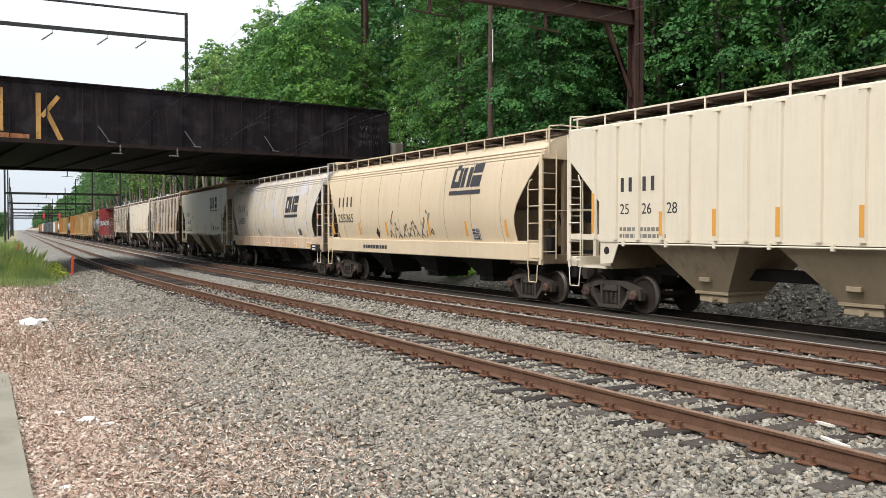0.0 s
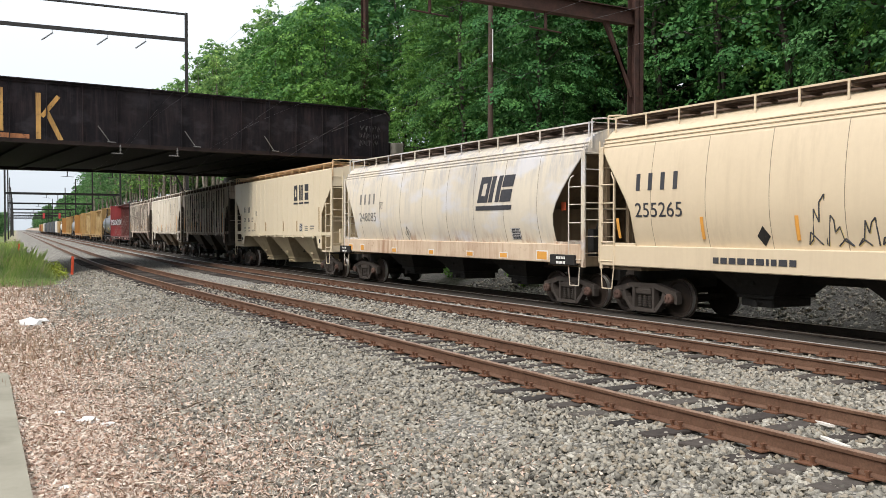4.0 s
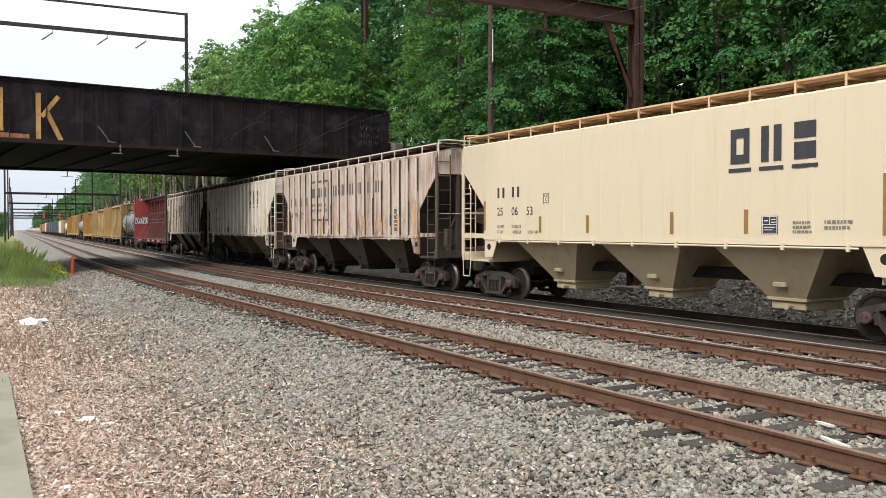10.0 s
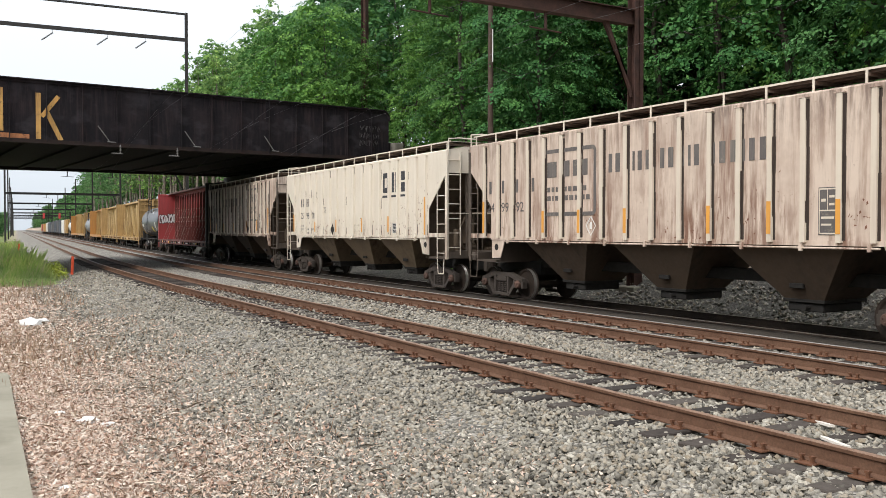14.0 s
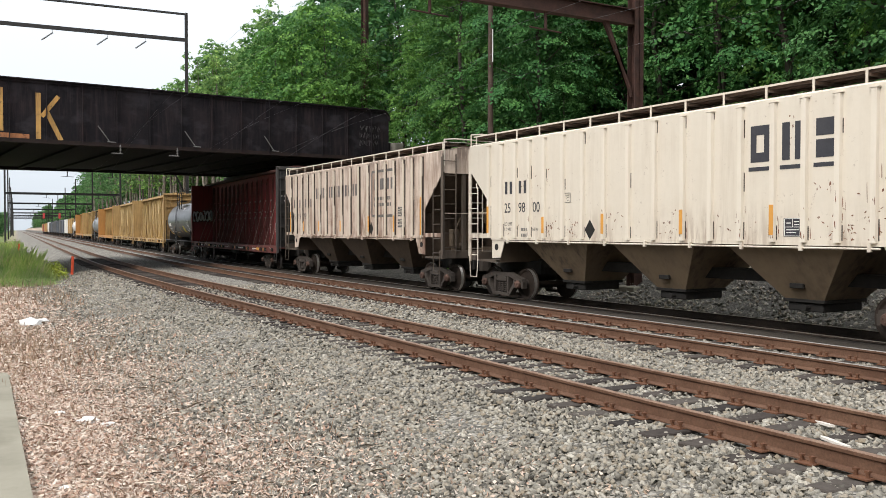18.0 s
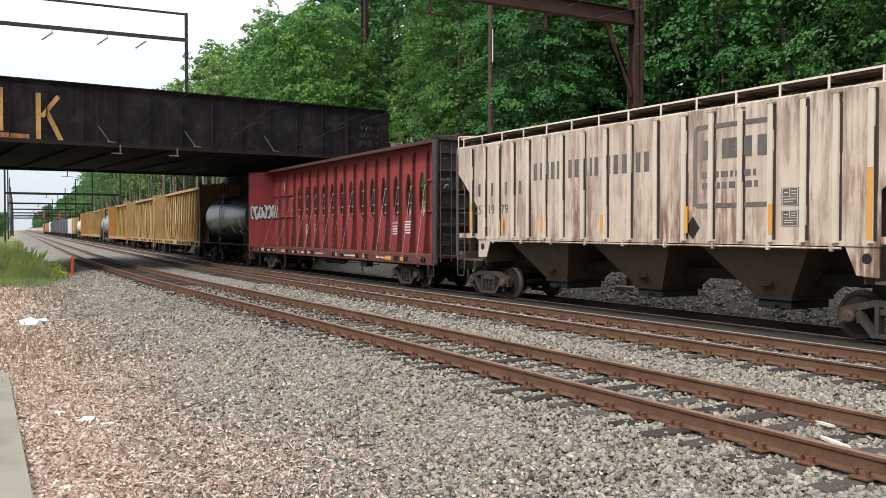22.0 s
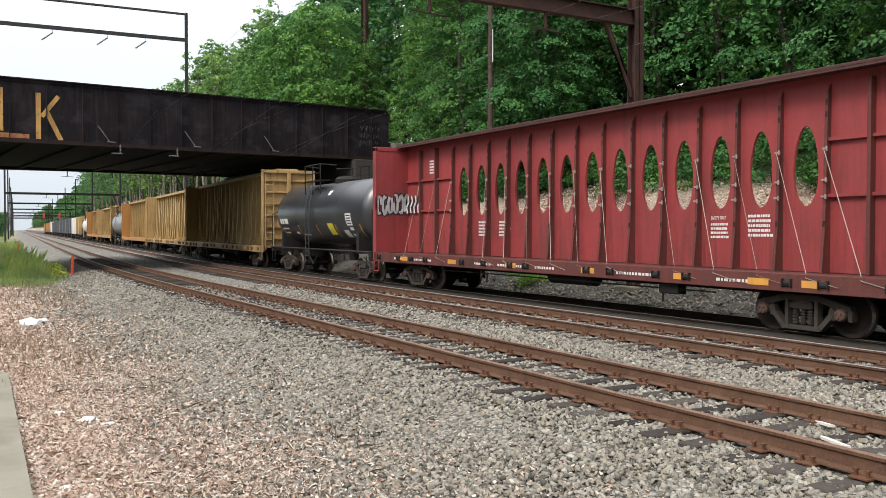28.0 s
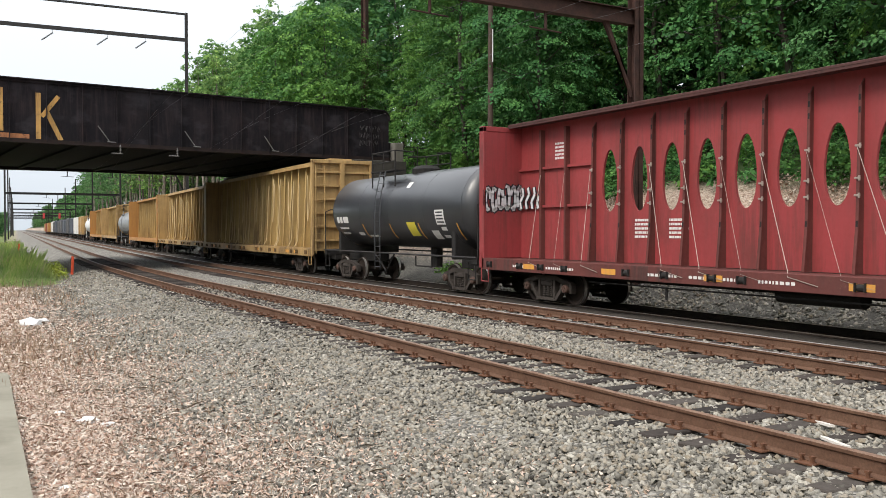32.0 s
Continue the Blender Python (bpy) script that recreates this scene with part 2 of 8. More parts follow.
def share(name, me, parent, m):
    ob = new(name, me)
    ob.parent = parent
    ob.matrix_basis = m
    return ob


def empty(name, label, category, group="", kind=""):
    ob = new(name)
    ob.empty_display_size = 0.3
    return tagged(ob, label, category, group, kind)


def box(bm, x0, x1, y0, y1, z0, z1, bevel=0.0, m=None, mi=0):
    vs = [bm.verts.new((x, y, z)) for x in (x0, x1) for y in (y0, y1) for z in (z0, z1)]
    if m is not None:
        for v in vs:
            v.co = m @ v.co
    fs = [bm.faces.new([vs[i] for i in q]) for q in ((0, 1, 3, 2), (4, 6, 7, 5), (0, 4, 5, 1), (2, 3, 7, 6), (0, 2, 6, 4), (1, 5, 7, 3))]
    for f in fs:
        f.material_index = mi
    if bevel:
        bmesh.ops.bevel(bm, geom=list({e for f in fs for e in f.edges}), offset=bevel, segments=1, affect="EDGES")
    return fs


def prism(bm, outline, axis, a, b, mi=0):
    """Polygon (in the two other axes, in order) pushed from a to b along an axis."""
    def at(p, q, k):
        return {"x": (k, p, q), "y": (p, k, q), "z": (p, q, k)}[axis]
    lo = [bm.verts.new(at(p, q, a)) for p, q in outline]
    hi = [bm.verts.new(at(p, q, b)) for p, q in outline]
    n = len(outline)
    fs = [bm.faces.new(lo), bm.faces.new(hi[::-1])]
    for i in range(n):
        fs.append(bm.faces.new((lo[i], lo[(i + 1) % n], hi[(i + 1) % n], hi[i])))
    for f in fs:
        f.material_index = mi
    return fs


def rod(bm, p, q, r=0.015, n=6, r2=None, mi=0):
    p, q = Vector(p), Vector(q)
    d = (q - p)
    if d.length < 1e-6:
        return
    t = d.to_track_quat("Z", "Y").to_matrix()
    r2 = r if r2 is None else r2
    rings = [[bm.verts.new(c + t @ Vector((rr * math.cos(2 * math.pi * k / n), rr * math.sin(2 * math.pi * k / n), 0))) for k in range(n)] for c, rr in ((p, r), (q, r2))]
    fs = [bm.faces.new(rings[0][::-1]), bm.faces.new(rings[1])]
    for k in range(n):
        fs.append(bm.faces.new((rings[0][k], rings[0][(k + 1) % n], rings[1][(k + 1) % n], rings[1][k])))
    for f in fs:
        f.material_index = mi


def rods(bm, pts, r=0.015, n=6):
    for p, q in zip(pts, pts[1:]):
        rod(bm, p, q, r, n)


def lathe(bm, profile, axis_m, n=24, mi=0):
    """Rings of (radius, offset along the axis x), closed at both ends."""
    rings = []
    for r, o in profile:
        rings.append([bm.verts.new(axis_m @ Vector((o, r * math.cos(2 * math.pi * k / n), r * math.sin(2 * math.pi * k / n)))) for k in range(n)])
    for a, b in zip(rings, rings[1:]):
        for k in range(n):
            bm.faces.new((a[k], a[(k + 1) % n], b[(k + 1) % n], b[k])).material_index = mi
    bm.faces.new(rings[0][::-1]).material_index = mi
    bm.faces.new(rings[-1]).material_index = mi


SIDE = Matrix(((0, 0, -1, 0), (-1, 0, 0, 0), (0, 1, 0, 0), (0, 0, 0, 1)))   # text plane seen from -x


def lettering(text, size, mat, parent, x, y, z, name="lettering", stretch=1.0, align="LEFT", spacing=1.0):
    """Letters on a car side: y is their start, they read towards -y."""
    cu = bpy.data.curves.new(name, "FONT")
    cu.body, cu.size, cu.extrude, cu.align_x, cu.space_character = text, size, 0.002, align, spacing
    tmp = bpy.data.objects.new(name, cu)
    me = bpy.data.meshes.new_from_object(tmp)
    bpy.data.objects.remove(tmp)
    me.materials.append(mat)
    if x is None:   # follow the rounded side
        x = -1.6
        for v in me.vertices:
            v.co.z += x - (skin("round", z + v.co.y) + 0.002)
    ob = new(name, me)
    ob.parent = parent
    ob.matrix_basis = Matrix.Translation((x, y, z)) @ SIDE @ Matrix.Diagonal((stretch, 1, 1, 1))
    return ob


def slab(bm, pts, x, t=0.006, lift=0.0):
    """Flat shape on a car side from (y, z) points; without x it follows the rounded side."""
    if x is not None:
        prism(bm, pts, "x", x - t - lift, x - lift)
        return
    a = [bm.verts.new((skin("round", z) + 0.004 - lift, y, z)) for y, z in pts]
    b = [bm.verts.new((v.co.x - t, v.co.y, v.co.z)) for v in a]
    bm.faces.new(a)
    bm.faces.new(b[::-1])
    for q in range(len(a)):
        bm.faces.new((a[q], b[q], b[(q + 1) % len(a)], a[(q + 1) % len(a)]))


# ---- ground ----
def build_ground():
    us = [-400, -150, -60, -38, -30, -24, -20, -16, -12, -10, -8.5, -6, -4, -2, 0, 0.9, 2, 3.2, 4, 4.6, 5.2, 5.6, 6.1, 6.6, 8.4, 8.9, 9.3, 9.6, 9.9, 10.3, 11, 12.6, 13.2, 13.5, 13.9, 14.45, 14.9, 15.0,
          15.8, 17.1, 17.5, 17.9, 18.3, 18.7, 19.5, 20.3, 21.2, 22.2, 23.5, 25, 27.5, 30, 35, 40, 50, 60, 120, 500]
    ss = list(np.arange(-60, -12, 4.0)) + list(np.arange(-12, 40, 0.6)) + list(np.arange(40, 130, 3.0)) + list(np.arange(130, 420, 15.0)) + [450, 600, 800, 1100, 1500, 2000]
    ss = [-1500, -500, -150] + ss
    verts, uvs = [], []
    for s in ss:
        for u in us:
            x, y, _ = along(s, u)
            near = abs(u) < 30
            w = 0.05 if near else 0.4
            k = 0.35 if 5.9 < u < 17.2 else 1.0
            dz = k * w * (noise.noise((u * 0.9, s * 0.9, 0)) + 0.5 * noise.noise((u * 2.3, s * 2.3, 5)))
            if u > 21:
                dz += 0.5 * noise.noise((u * 0.2, s * 0.15, 9))
            z = ground_z(u) + dz
            if u < -8 and s > 110:   # the unseen added bank runs out
                z = dz - 0.5 + (z - dz + 0.5) * max(0.0, 1 - (s - 110) / 50)
            if s < -34:   # an unseen slope, added to close the ground off behind
                z = max(z, min(12.0, (-34 - s) * 0.7) + dz)
            verts.append((x, y, z))
            uvs.append((u, s))
    n = len(us)
    faces = [(i * n + j, i * n + j + 1, (i + 1) * n + j + 1, (i + 1) * n + j) for i in range(len(ss) - 1) for j in range(n - 1)]
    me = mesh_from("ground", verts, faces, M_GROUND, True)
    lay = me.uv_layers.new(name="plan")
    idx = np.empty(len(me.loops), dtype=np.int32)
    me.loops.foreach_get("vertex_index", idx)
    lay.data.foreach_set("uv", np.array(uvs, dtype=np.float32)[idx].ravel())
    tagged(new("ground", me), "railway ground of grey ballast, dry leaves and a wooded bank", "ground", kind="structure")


build_ground()


# ---- rails ----
RAIL_SHAPE = [(-0.07, -0.185), (0.07, -0.185), (0.07, -0.172), (0.014, -0.15), (0.011, -0.05), (0.034, -0.036), (0.037, -0.006), (0.030, 0.0), (-0.030, 0.0), (-0.037, -0.006), (-0.034, -0.036), (-0.011, -0.05), (-0.014, -0.15), (-0.07, -0.172)]
RAIL_STATIONS = [-40, -20, -8, 0, 6, 12, 18, 24.95] + [24.95 + 2.6 * i for i in range(1, 14)] + [61.26, 90, 140, 220, 350, 600, 900]


def rail(name, u, z, parent, top_mat, side_mat=None):
    verts, faces = [], []
    n = len(RAIL_SHAPE)
    for s in RAIL_STATIONS:
        for p, q in RAIL_SHAPE:
            x, y, _ = along(s, u + p)
            verts.append((x, y, z + q))
    mi = []
    for i in range(len(RAIL_STATIONS) - 1):
        for j in range(n):
            faces.append((i * n + j, i * n + (j + 1) % n, (i + 1) * n + (j + 1) % n, (i + 1) * n + j))
            mi.append(1 if j in (6, 7, 8) else 0)
    me = mesh_from(name, verts, faces, [side_mat or M_RAIL, top_mat])
    me.polygons.foreach_set("material_index", mi)
    me.update()
    ob = new(name, me)
    ob.parent = parent
    return ob


def tie_mesh():
    bm = bmesh.new()
    box(bm, -1.33, 1.33, -0.115, 0.115, -0.17, 0, 0.012)
    for v in bm.verts:
        v.co.z += 0.012 * noise.noise((v.co.x * 3, v.co.y * 9, 0))
        v.co.y += 0.012 * noise.noise((v.co.x * 2, 4, v.co.z * 5))
    me = bpy.data.meshes.new("tie")
    bm.to_mesh(me)
    bm.free()
    me.materials.append(M_TIE)
    return me


def plate_mesh():
    bm = bmesh.new()
    box(bm, -0.17, 0.17, -0.09, 0.09, 0, 0.014)
    for dx, dy in ((-0.1, -0.05), (-0.1, 0.06), (0.1, -0.06), (0.1, 0.05)):
        box(bm, dx - 0.013, dx + 0.013, dy - 0.013, dy + 0.013, 0.014, 0.055)
        box(bm, dx - 0.022, dx + 0.022, dy - 0.02, dy + 0.02, 0.055, 0.075)
    me = bpy.data.meshes.new("tie_plate")
    bm.to_mesh(me)
    bm.free()
    me.materials.append(M_SPIKE)
    return me


def build_tracks():
    tie, plate = tie_mesh(), plate_mesh()
    rng = random.Random(4)
    for name, u, z, s0, s1, top, label in (("track_near", TRACK_A, 0.0, -4, 66, M_RAIL_TOP_RUST, "rusty railway track on dark wooden ties in grey ballast"),
                                           ("track_middle", TRACK_B, 0.0, -2, 50, M_RAIL_TOP, "rusty railway track with a worn bright running face"),
                                           ("track_far", TRACK_C, C_DROP, 0, 24, M_RAIL_TOP, "dark low-lying railway track that carries the freight train")):
        t = empty(name, label, "railway track", kind="structure")
        side = M_RAIL_DARK if name == "track_far" else M_RAIL
        rail("rail", u - GAUGE / 2, z, t, top, side)
        rail("rail", u + GAUGE / 2, z, t, top, side)
        s = s0
        while s < s1:
            x, y, a = along(s + rng.uniform(-0.03, 0.03), u + rng.uniform(-0.07, 0.07))
            share("tie", tie, t, pose(x, y, z - 0.195 + rng.uniform(-0.012, 0.004), 0, 0, -math.degrees(a) + rng.uniform(-1.5, 1.5)))
            if s < 32 and u < 14:
                for k in (-1, 1):
                    px, py, a = along(s, u + k * GAUGE / 2)
                    share("tie_plate", plate, t, pose(px, py, z - 0.192, 0, 0, -math.degrees(a)))
            s += 0.53


build_tracks()


# ---- bridge ----
def build_bridge():
    """Deck girder bridge over the tracks, built along its own x axis."""
    br = empty("girder_bridge", "black plate girder bridge with rusty flanges crossing over the tracks", "bridge", kind="structure")
    z0, z1 = 6.05, 8.98
    x0, x1 = -1.2, 23.3
    for y, nm in ((0.0, "girder"), (20.5, "girder")):
        bm = bmesh.new()
        r = 0.55
        arc = [(x1 - r + r * math.sin(a), z1 - r + r * math.cos(a)) for a in [i * math.pi / 16 for i in range(9)]]
        prism(bm, [(x0, z0), (x1, z0)] + arc[::-1] + [(x0, z1)], "y", y - 0.01, y + 0.01)
        g = part(nm, bm, M_GIRDER, br, "black riveted web plate")
        bm = bmesh.new()
        box(bm, x0, x1, y - 0.24, y + 0.24, z0 - 0.06, z0 + 0.02)
        box(bm, x0, x1, y - 0.12, y + 0.12, z0 + 0.02, z0 + 0.14)
        part("lower_flange", bm, M_GIRDER_RUST, g, "rust-brown lower flange")
        bm = bmesh.new()
        box(bm, x0, x1 - r, y - 0.22, y + 0.22, z1, z1 + 0.05)
        box(bm, x0, x1 - r, y - 0.1, y + 0.1, z1 - 0.12, z1)
        for (xa, za), (xb, zb) in zip(arc, arc[1:]):
            prism(bm, [(xa, za), (xb, zb), (xb - 0.0, zb + 0.05), (xa, za + 0.05)], "y", y - 0.22, y + 0.22)
        part("upper_flange", bm, M_GIRDER, g)
        if y == 0.0:
            x = -0.6
            while x < x1 - 0.5:
                bm = bmesh.new()
                box(bm, x - 0.012, x + 0.012, y - 0.17, y - 0.01, z0 + 0.02, z1)
                box(bm, x - 0.1, x + 0.1, y - 0.03, y - 0.01, z0 + 0.02, z1)
                part("stiffener", bm, M_GIRDER, g)
                x += 1.62
            for zz in (z0 + 0.11, z1 - 0.1):
                verts, faces = [], []
                x = -1.0
                while x < x1 - 0.6:
                    c = len(verts)
                    verts += [(x - 0.02, -0.012, zz - 0.02), (x + 0.02, -0.012, zz - 0.02), (x + 0.02, -0.012, zz + 0.02), (x - 0.02, -0.012, zz + 0.02), (x, -0.035, zz)]
                    faces += [(c, c + 1, c + 4), (c + 1, c + 2, c + 4), (c + 2, c + 3, c + 4), (c + 3, c, c + 4)]
                    x += 0.14
                ob = new("rivets", mesh_from("rivets", verts, faces, M_GIRDER))
                ob.parent = g
                ob["kind"] = "stuff"
    bm = bmesh.new()
    box(bm, x0, x1 + 0.8, 0.3, 20.2, z0 + 0.12, z0 + 1.1)
    part("deck", bm, M_DECK_BLACK, br, "near-black deck")
    x = x0
    while x < x1:
        bm = bmesh.new()
        box(bm, x - 0.12, x + 0.12, 0.02, 20.4, z0 + 0.0, z0 + 0.12)
        part("floor_beam", bm, M_DECK_BLACK, br)
        x += 2.4
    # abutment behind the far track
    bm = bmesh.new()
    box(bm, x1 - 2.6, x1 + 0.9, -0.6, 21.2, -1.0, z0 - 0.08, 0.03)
    part("abutment", bm, M_ABUTMENT, br, "dark concrete abutment")
    # unseen abutment added on the near side; it blocks light from the left
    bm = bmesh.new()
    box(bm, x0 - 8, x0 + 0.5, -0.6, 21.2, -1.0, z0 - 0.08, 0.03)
    part("abutment", bm, M_ABUTMENT, br, "dark concrete abutment")
    bm = bmesh.new()
    box(bm, x1 + 0.25, x1 + 0.85, -0.35, 0.3, z0 - 0.1, z0 + 1.05, 0.03)
    part("end_post", bm, M_ENDPOST, br, "grey concrete end post")
    # guard rail beyond the end post
    bm = bmesh.new()
    for zz in (z0 + 0.35, z0 + 0.9):
        rod(bm, (x1 + 0.8, -0.1, zz), (x1 + 6, -0.1, zz - 0.2), 0.03)
    for k in range(4):
        rod(bm, (x1 + 2 + k * 1.3, -0.1, z0 - 0.5), (x1 + 2 + k * 1.3, -0.1, z0 + 0.92), 0.03)
    part("guard_rail", bm, M_STEEL_DARK, br)
    # painted letters on the web
    M_ORANGE = painted("orange_wall_paint", (0.6, 0.34, 0.1), (0.14, 0.07, 0.04), 0.8, (0.05, 0.04, 0.035), 0.45, 0.7)
    M_ORANGE_WORN = painted("worn_orange_wall_paint", (0.45, 0.18, 0.07), (0.06, 0.04, 0.03), 0.9, (0.03, 0.027, 0.025), 0.6, 0.7)

    def stroke(p, q, w, mat):
        bm = bmesh.new()
        d = (Vector(q) - Vector(p)).normalized() * 1.0
        nrm = Vector((-d.y, d.x)) * w / 2
        p, q = Vector(p), Vector(q)
        prism(bm, [tuple(p - nrm), tuple(q - nrm), tuple(q + nrm), tuple(p + nrm)], "y", -0.034, -0.0305)
        part("painted_stroke", bm, mat, br, "orange painted letter stroke")
    for p, q, w, mat in (((3.9, 8.4), (3.9, 6.2), 0.22, M_ORANGE), ((4.8, 8.3), (4.05, 7.28), 0.2, M_ORANGE), ((4.26, 7.55), (4.9, 6.18), 0.22, M_ORANGE),
                         ((2.28, 8.52), (2.28, 6.5), 0.22, M_ORANGE), ((2.1, 6.3), (3.5, 6.27), 0.26, M_ORANGE_WORN)):
        stroke(p, q, w, mat)
    # pale chalk scribble
    M_CHALK = material("chalk", (0.075, 0.07, 0.072), 0.9)
    rng = random.Random(8)
    bm = bmesh.new()
    for k in range(46):
        row, col = divmod(k, 16)
        p = Vector((21.35 + 0.085 * col + rng.uniform(-0.03, 0.03), 7.98 - 0.42 * row + rng.uniform(-0.06, 0.06)))
        q = p + Vector((rng.choice((-0.02, 0.03, 0.09, -0.08, 0.0)), -rng.uniform(0.12, 0.36)))
        rod(bm, (p.x, -0.034, p.y), (q.x, -0.034, q.y), 0.013, 4)
    part("chalk_scribble", bm, M_CHALK, br, "pale chalk scribble")
    # wire brackets hung on the girder
    M_PALE = material("galvanised_bracket", (0.2, 0.195, 0.19), 0.6, 0.3)
    for x in (6.9, 11.2, 15.6):
        bm = bmesh.new()
        rod(bm, (x - 0.35, -0.25, z0 + 0.95), (x + 0.18, -0.25, z0 + 0.22), 0.025)
        rod(bm, (x + 0.1, -0.25, z0 + 0.18), (x + 0.5, -0.25, z0 + 0.16), 0.025)
        part("stay_rod", bm, M_PALE, br, "pale metal stay rod")
    for x in (7.6, 10.45):
        bm = bmesh.new()
        rod(bm, (x, -0.28, z0 + 0.05), (x, -0.28, z0 - 0.36), 0.025, 8)
        for k in range(3):
            rod(bm, (x, -0.28, z0 - 0.05 - k * 0.09), (x, -0.28, z0 - 0.08 - k * 0.09), 0.055, 8)
        rod(bm, (x - 0.42, -0.28, z0 - 0.38), (x + 0.1, -0.28, z0 - 0.38), 0.028)
        part("insulator", bm, M_PALE, br, "pale ribbed insulator")
    br.matrix_basis = pose(0, 45.25, 0, 0, 0, 4.3)
    return br


build_bridge()


# ---- catenary portals ----
def h_column(bm, x, y, z0, z1, w=0.36, t=0.03):
    box(bm, x - w / 2, x + w / 2, y - w / 2, y - w / 2 + t, z0, z1)
    box(bm, x - w / 2, x + w / 2, y + w / 2 - t, y + w / 2, z0, z1)
    box(bm, x - t / 2, x + t / 2, y - w / 2, y + w / 2, z0, z1)


def portal(s, tall=False, rust=False):
    t = empty("catenary_portal", "rusty steel catenary portal across the tracks" if rust else "dark steel catenary portal across the tracks", "catenary portal", "catenary portals along the line")
    mat = M_MAST_RUST if rust else M_STEEL_DARK
    x0, x1 = (-6.0 if rust else 1.06) - BASE, 19.4 - BASE
    top = 25.2 if tall else 17.5
    for x, z in ((x0, -0.6), (x1, -0.1)):
        bm = bmesh.new()
        h_column(bm, x, 0, z, top, 0.36 if rust else 0.3)
        part("mast", bm, mat, t)
        bm = bmesh.new()
        box(bm, x - 0.45, x + 0.45, -0.45, 0.45, z - 0.5, z + 0.15, 0.03)
        part("footing", bm, M_CONCRETE, t)
    bm = bmesh.new()
    zb, deep = (8.45, 0.5) if rust else (7.8, 0.38)
    box(bm, x0, x1, -0.15, 0.15, zb, zb + 0.03)
    box(bm, x0, x1, -0.15, 0.15, zb + deep - 0.03, zb + deep)
    box(bm, x0, x1, -0.012, 0.012, zb + 0.03, zb + deep - 0.03)
    part("crossbeam", bm, mat, t)
    for xa, xb in ((x1 - 0.18, x1 - 1.35), (x0 + 0.18, x0 + 1.35)) if rust else ((x1 - 0.18, x1 - 1.35),):
        bm = bmesh.new()
        prism(bm, [(xa, zb - 2.3), (xa, zb - 2.05), (xb, zb), (xb - (0.18 if xb > xa else -0.18), zb)], "y", -0.06, 0.06)
        part("knee_brace", bm, mat, t)
    if tall:
        for z in (top - 3.1, top - 0.25):
            bm = bmesh.new()
            box(bm, x0, x1, -0.1, 0.1, z, z + (0.38 if z < top - 1 else 0.2))
            part("upper_beam", bm, mat, t)
        for x in (x1 - 13.2, x1 - 8.0, x1 - 4.2):
            bm = bmesh.new()
            rod(bm, (x, 0, top - 3.1), (x + 0.05, 0, top - 3.45), 0.02)
            for k in range(9):
                f = k / 8
                p = Vector((x + 0.05, 0, top - 3.42)) + f * Vector((-0.95, 0, -0.75))
                rod(bm, p, p + Vector((-0.1, 0, -0.079)), 0.075, 8)
            part("insulator", bm, M_WIRE, t, "slim grey insulator string")
    for u in (TRACK_A, TRACK_B, TRACK_C):
        bm = bmesh.new()
        rod(bm, (u - BASE, 0, zb), (u - BASE, 0, zb - 0.5), 0.05, 8)
        rod(bm, (u - BASE - 0.6, 0, zb - 0.5), (u - BASE + 0.6, 0, zb - 0.55), 0.025)
        part("wire_hanger", bm, mat, t)
    x, y, a = along(s, BASE)
    t.matrix_basis = pose(x, y, 0, 0, 0, -math.degrees(a))
    return t


for s_, tall_ in ((21.25, False), (96, True), (163, False), (226, False), (292, False), (356, False), (420, False), (484, False), (550, False)):
    portal(s_, tall_, s_ < 30)


# ---- train: shared pieces ----
TRAIN = []   # thing, place of its middle along the track at the start, turning wheelsets
WHEEL_R = 0.457


def wheelset_mesh(n=30):
    bm = bmesh.new()
    I = Matrix.Identity(4)
    for k in (-1, 1):
        x = k * 0.752
        o = [(0.08, -0.14), (0.16, -0.05), (0.36, -0.03), (0.4, -0.06), (WHEEL_R - 0.006, -0.065), (WHEEL_R - 0.002, -0.02), (WHEEL_R, 0.03), (0.485, 0.05), (0.485, 0.075), (0.38, 0.07), (0.16, 0.03), (0.08, 0.08)]
        lathe(bm, [(r, x - k * v) for r, v in o], I, n)
    rod(bm, (-1.02, 0, 0), (1.02, 0, 0), 0.08, 12)
    for k in (-1, 1):
        rod(bm, (k * 0.95, 0, 0), (k * 1.12, 0, 0), 0.11, 12)
        for j in range(3):
            a = j * 2 * math.pi / 3
            rod(bm, (k * 1.12, 0.06 * math.cos(a), 0.06 * math.sin(a)), (k * 1.145, 0.06 * math.cos(a), 0.06 * math.sin(a)), 0.018, 6)
    bm.faces.ensure_lookup_table()
    for f in bm.faces:
        c = f.calc_center_median()
        r = math.hypot(c.y, c.z)
        if 0.44 < r < 0.47 and 0.72 < abs(c.x) < 0.83:
            f.material_index = 1
    bmesh.ops.recalc_face_normals(bm, faces=bm.faces)
    me = bpy.data.meshes.new("wheelset")
    bm.to_mesh(me)
    bm.free()
    me.materials.append(M_WHEEL)
    me.materials.append(M_TREAD)
    return me


WHEELSET, WHEELSET_FAR = wheelset_mesh(), wheelset_mesh(16)


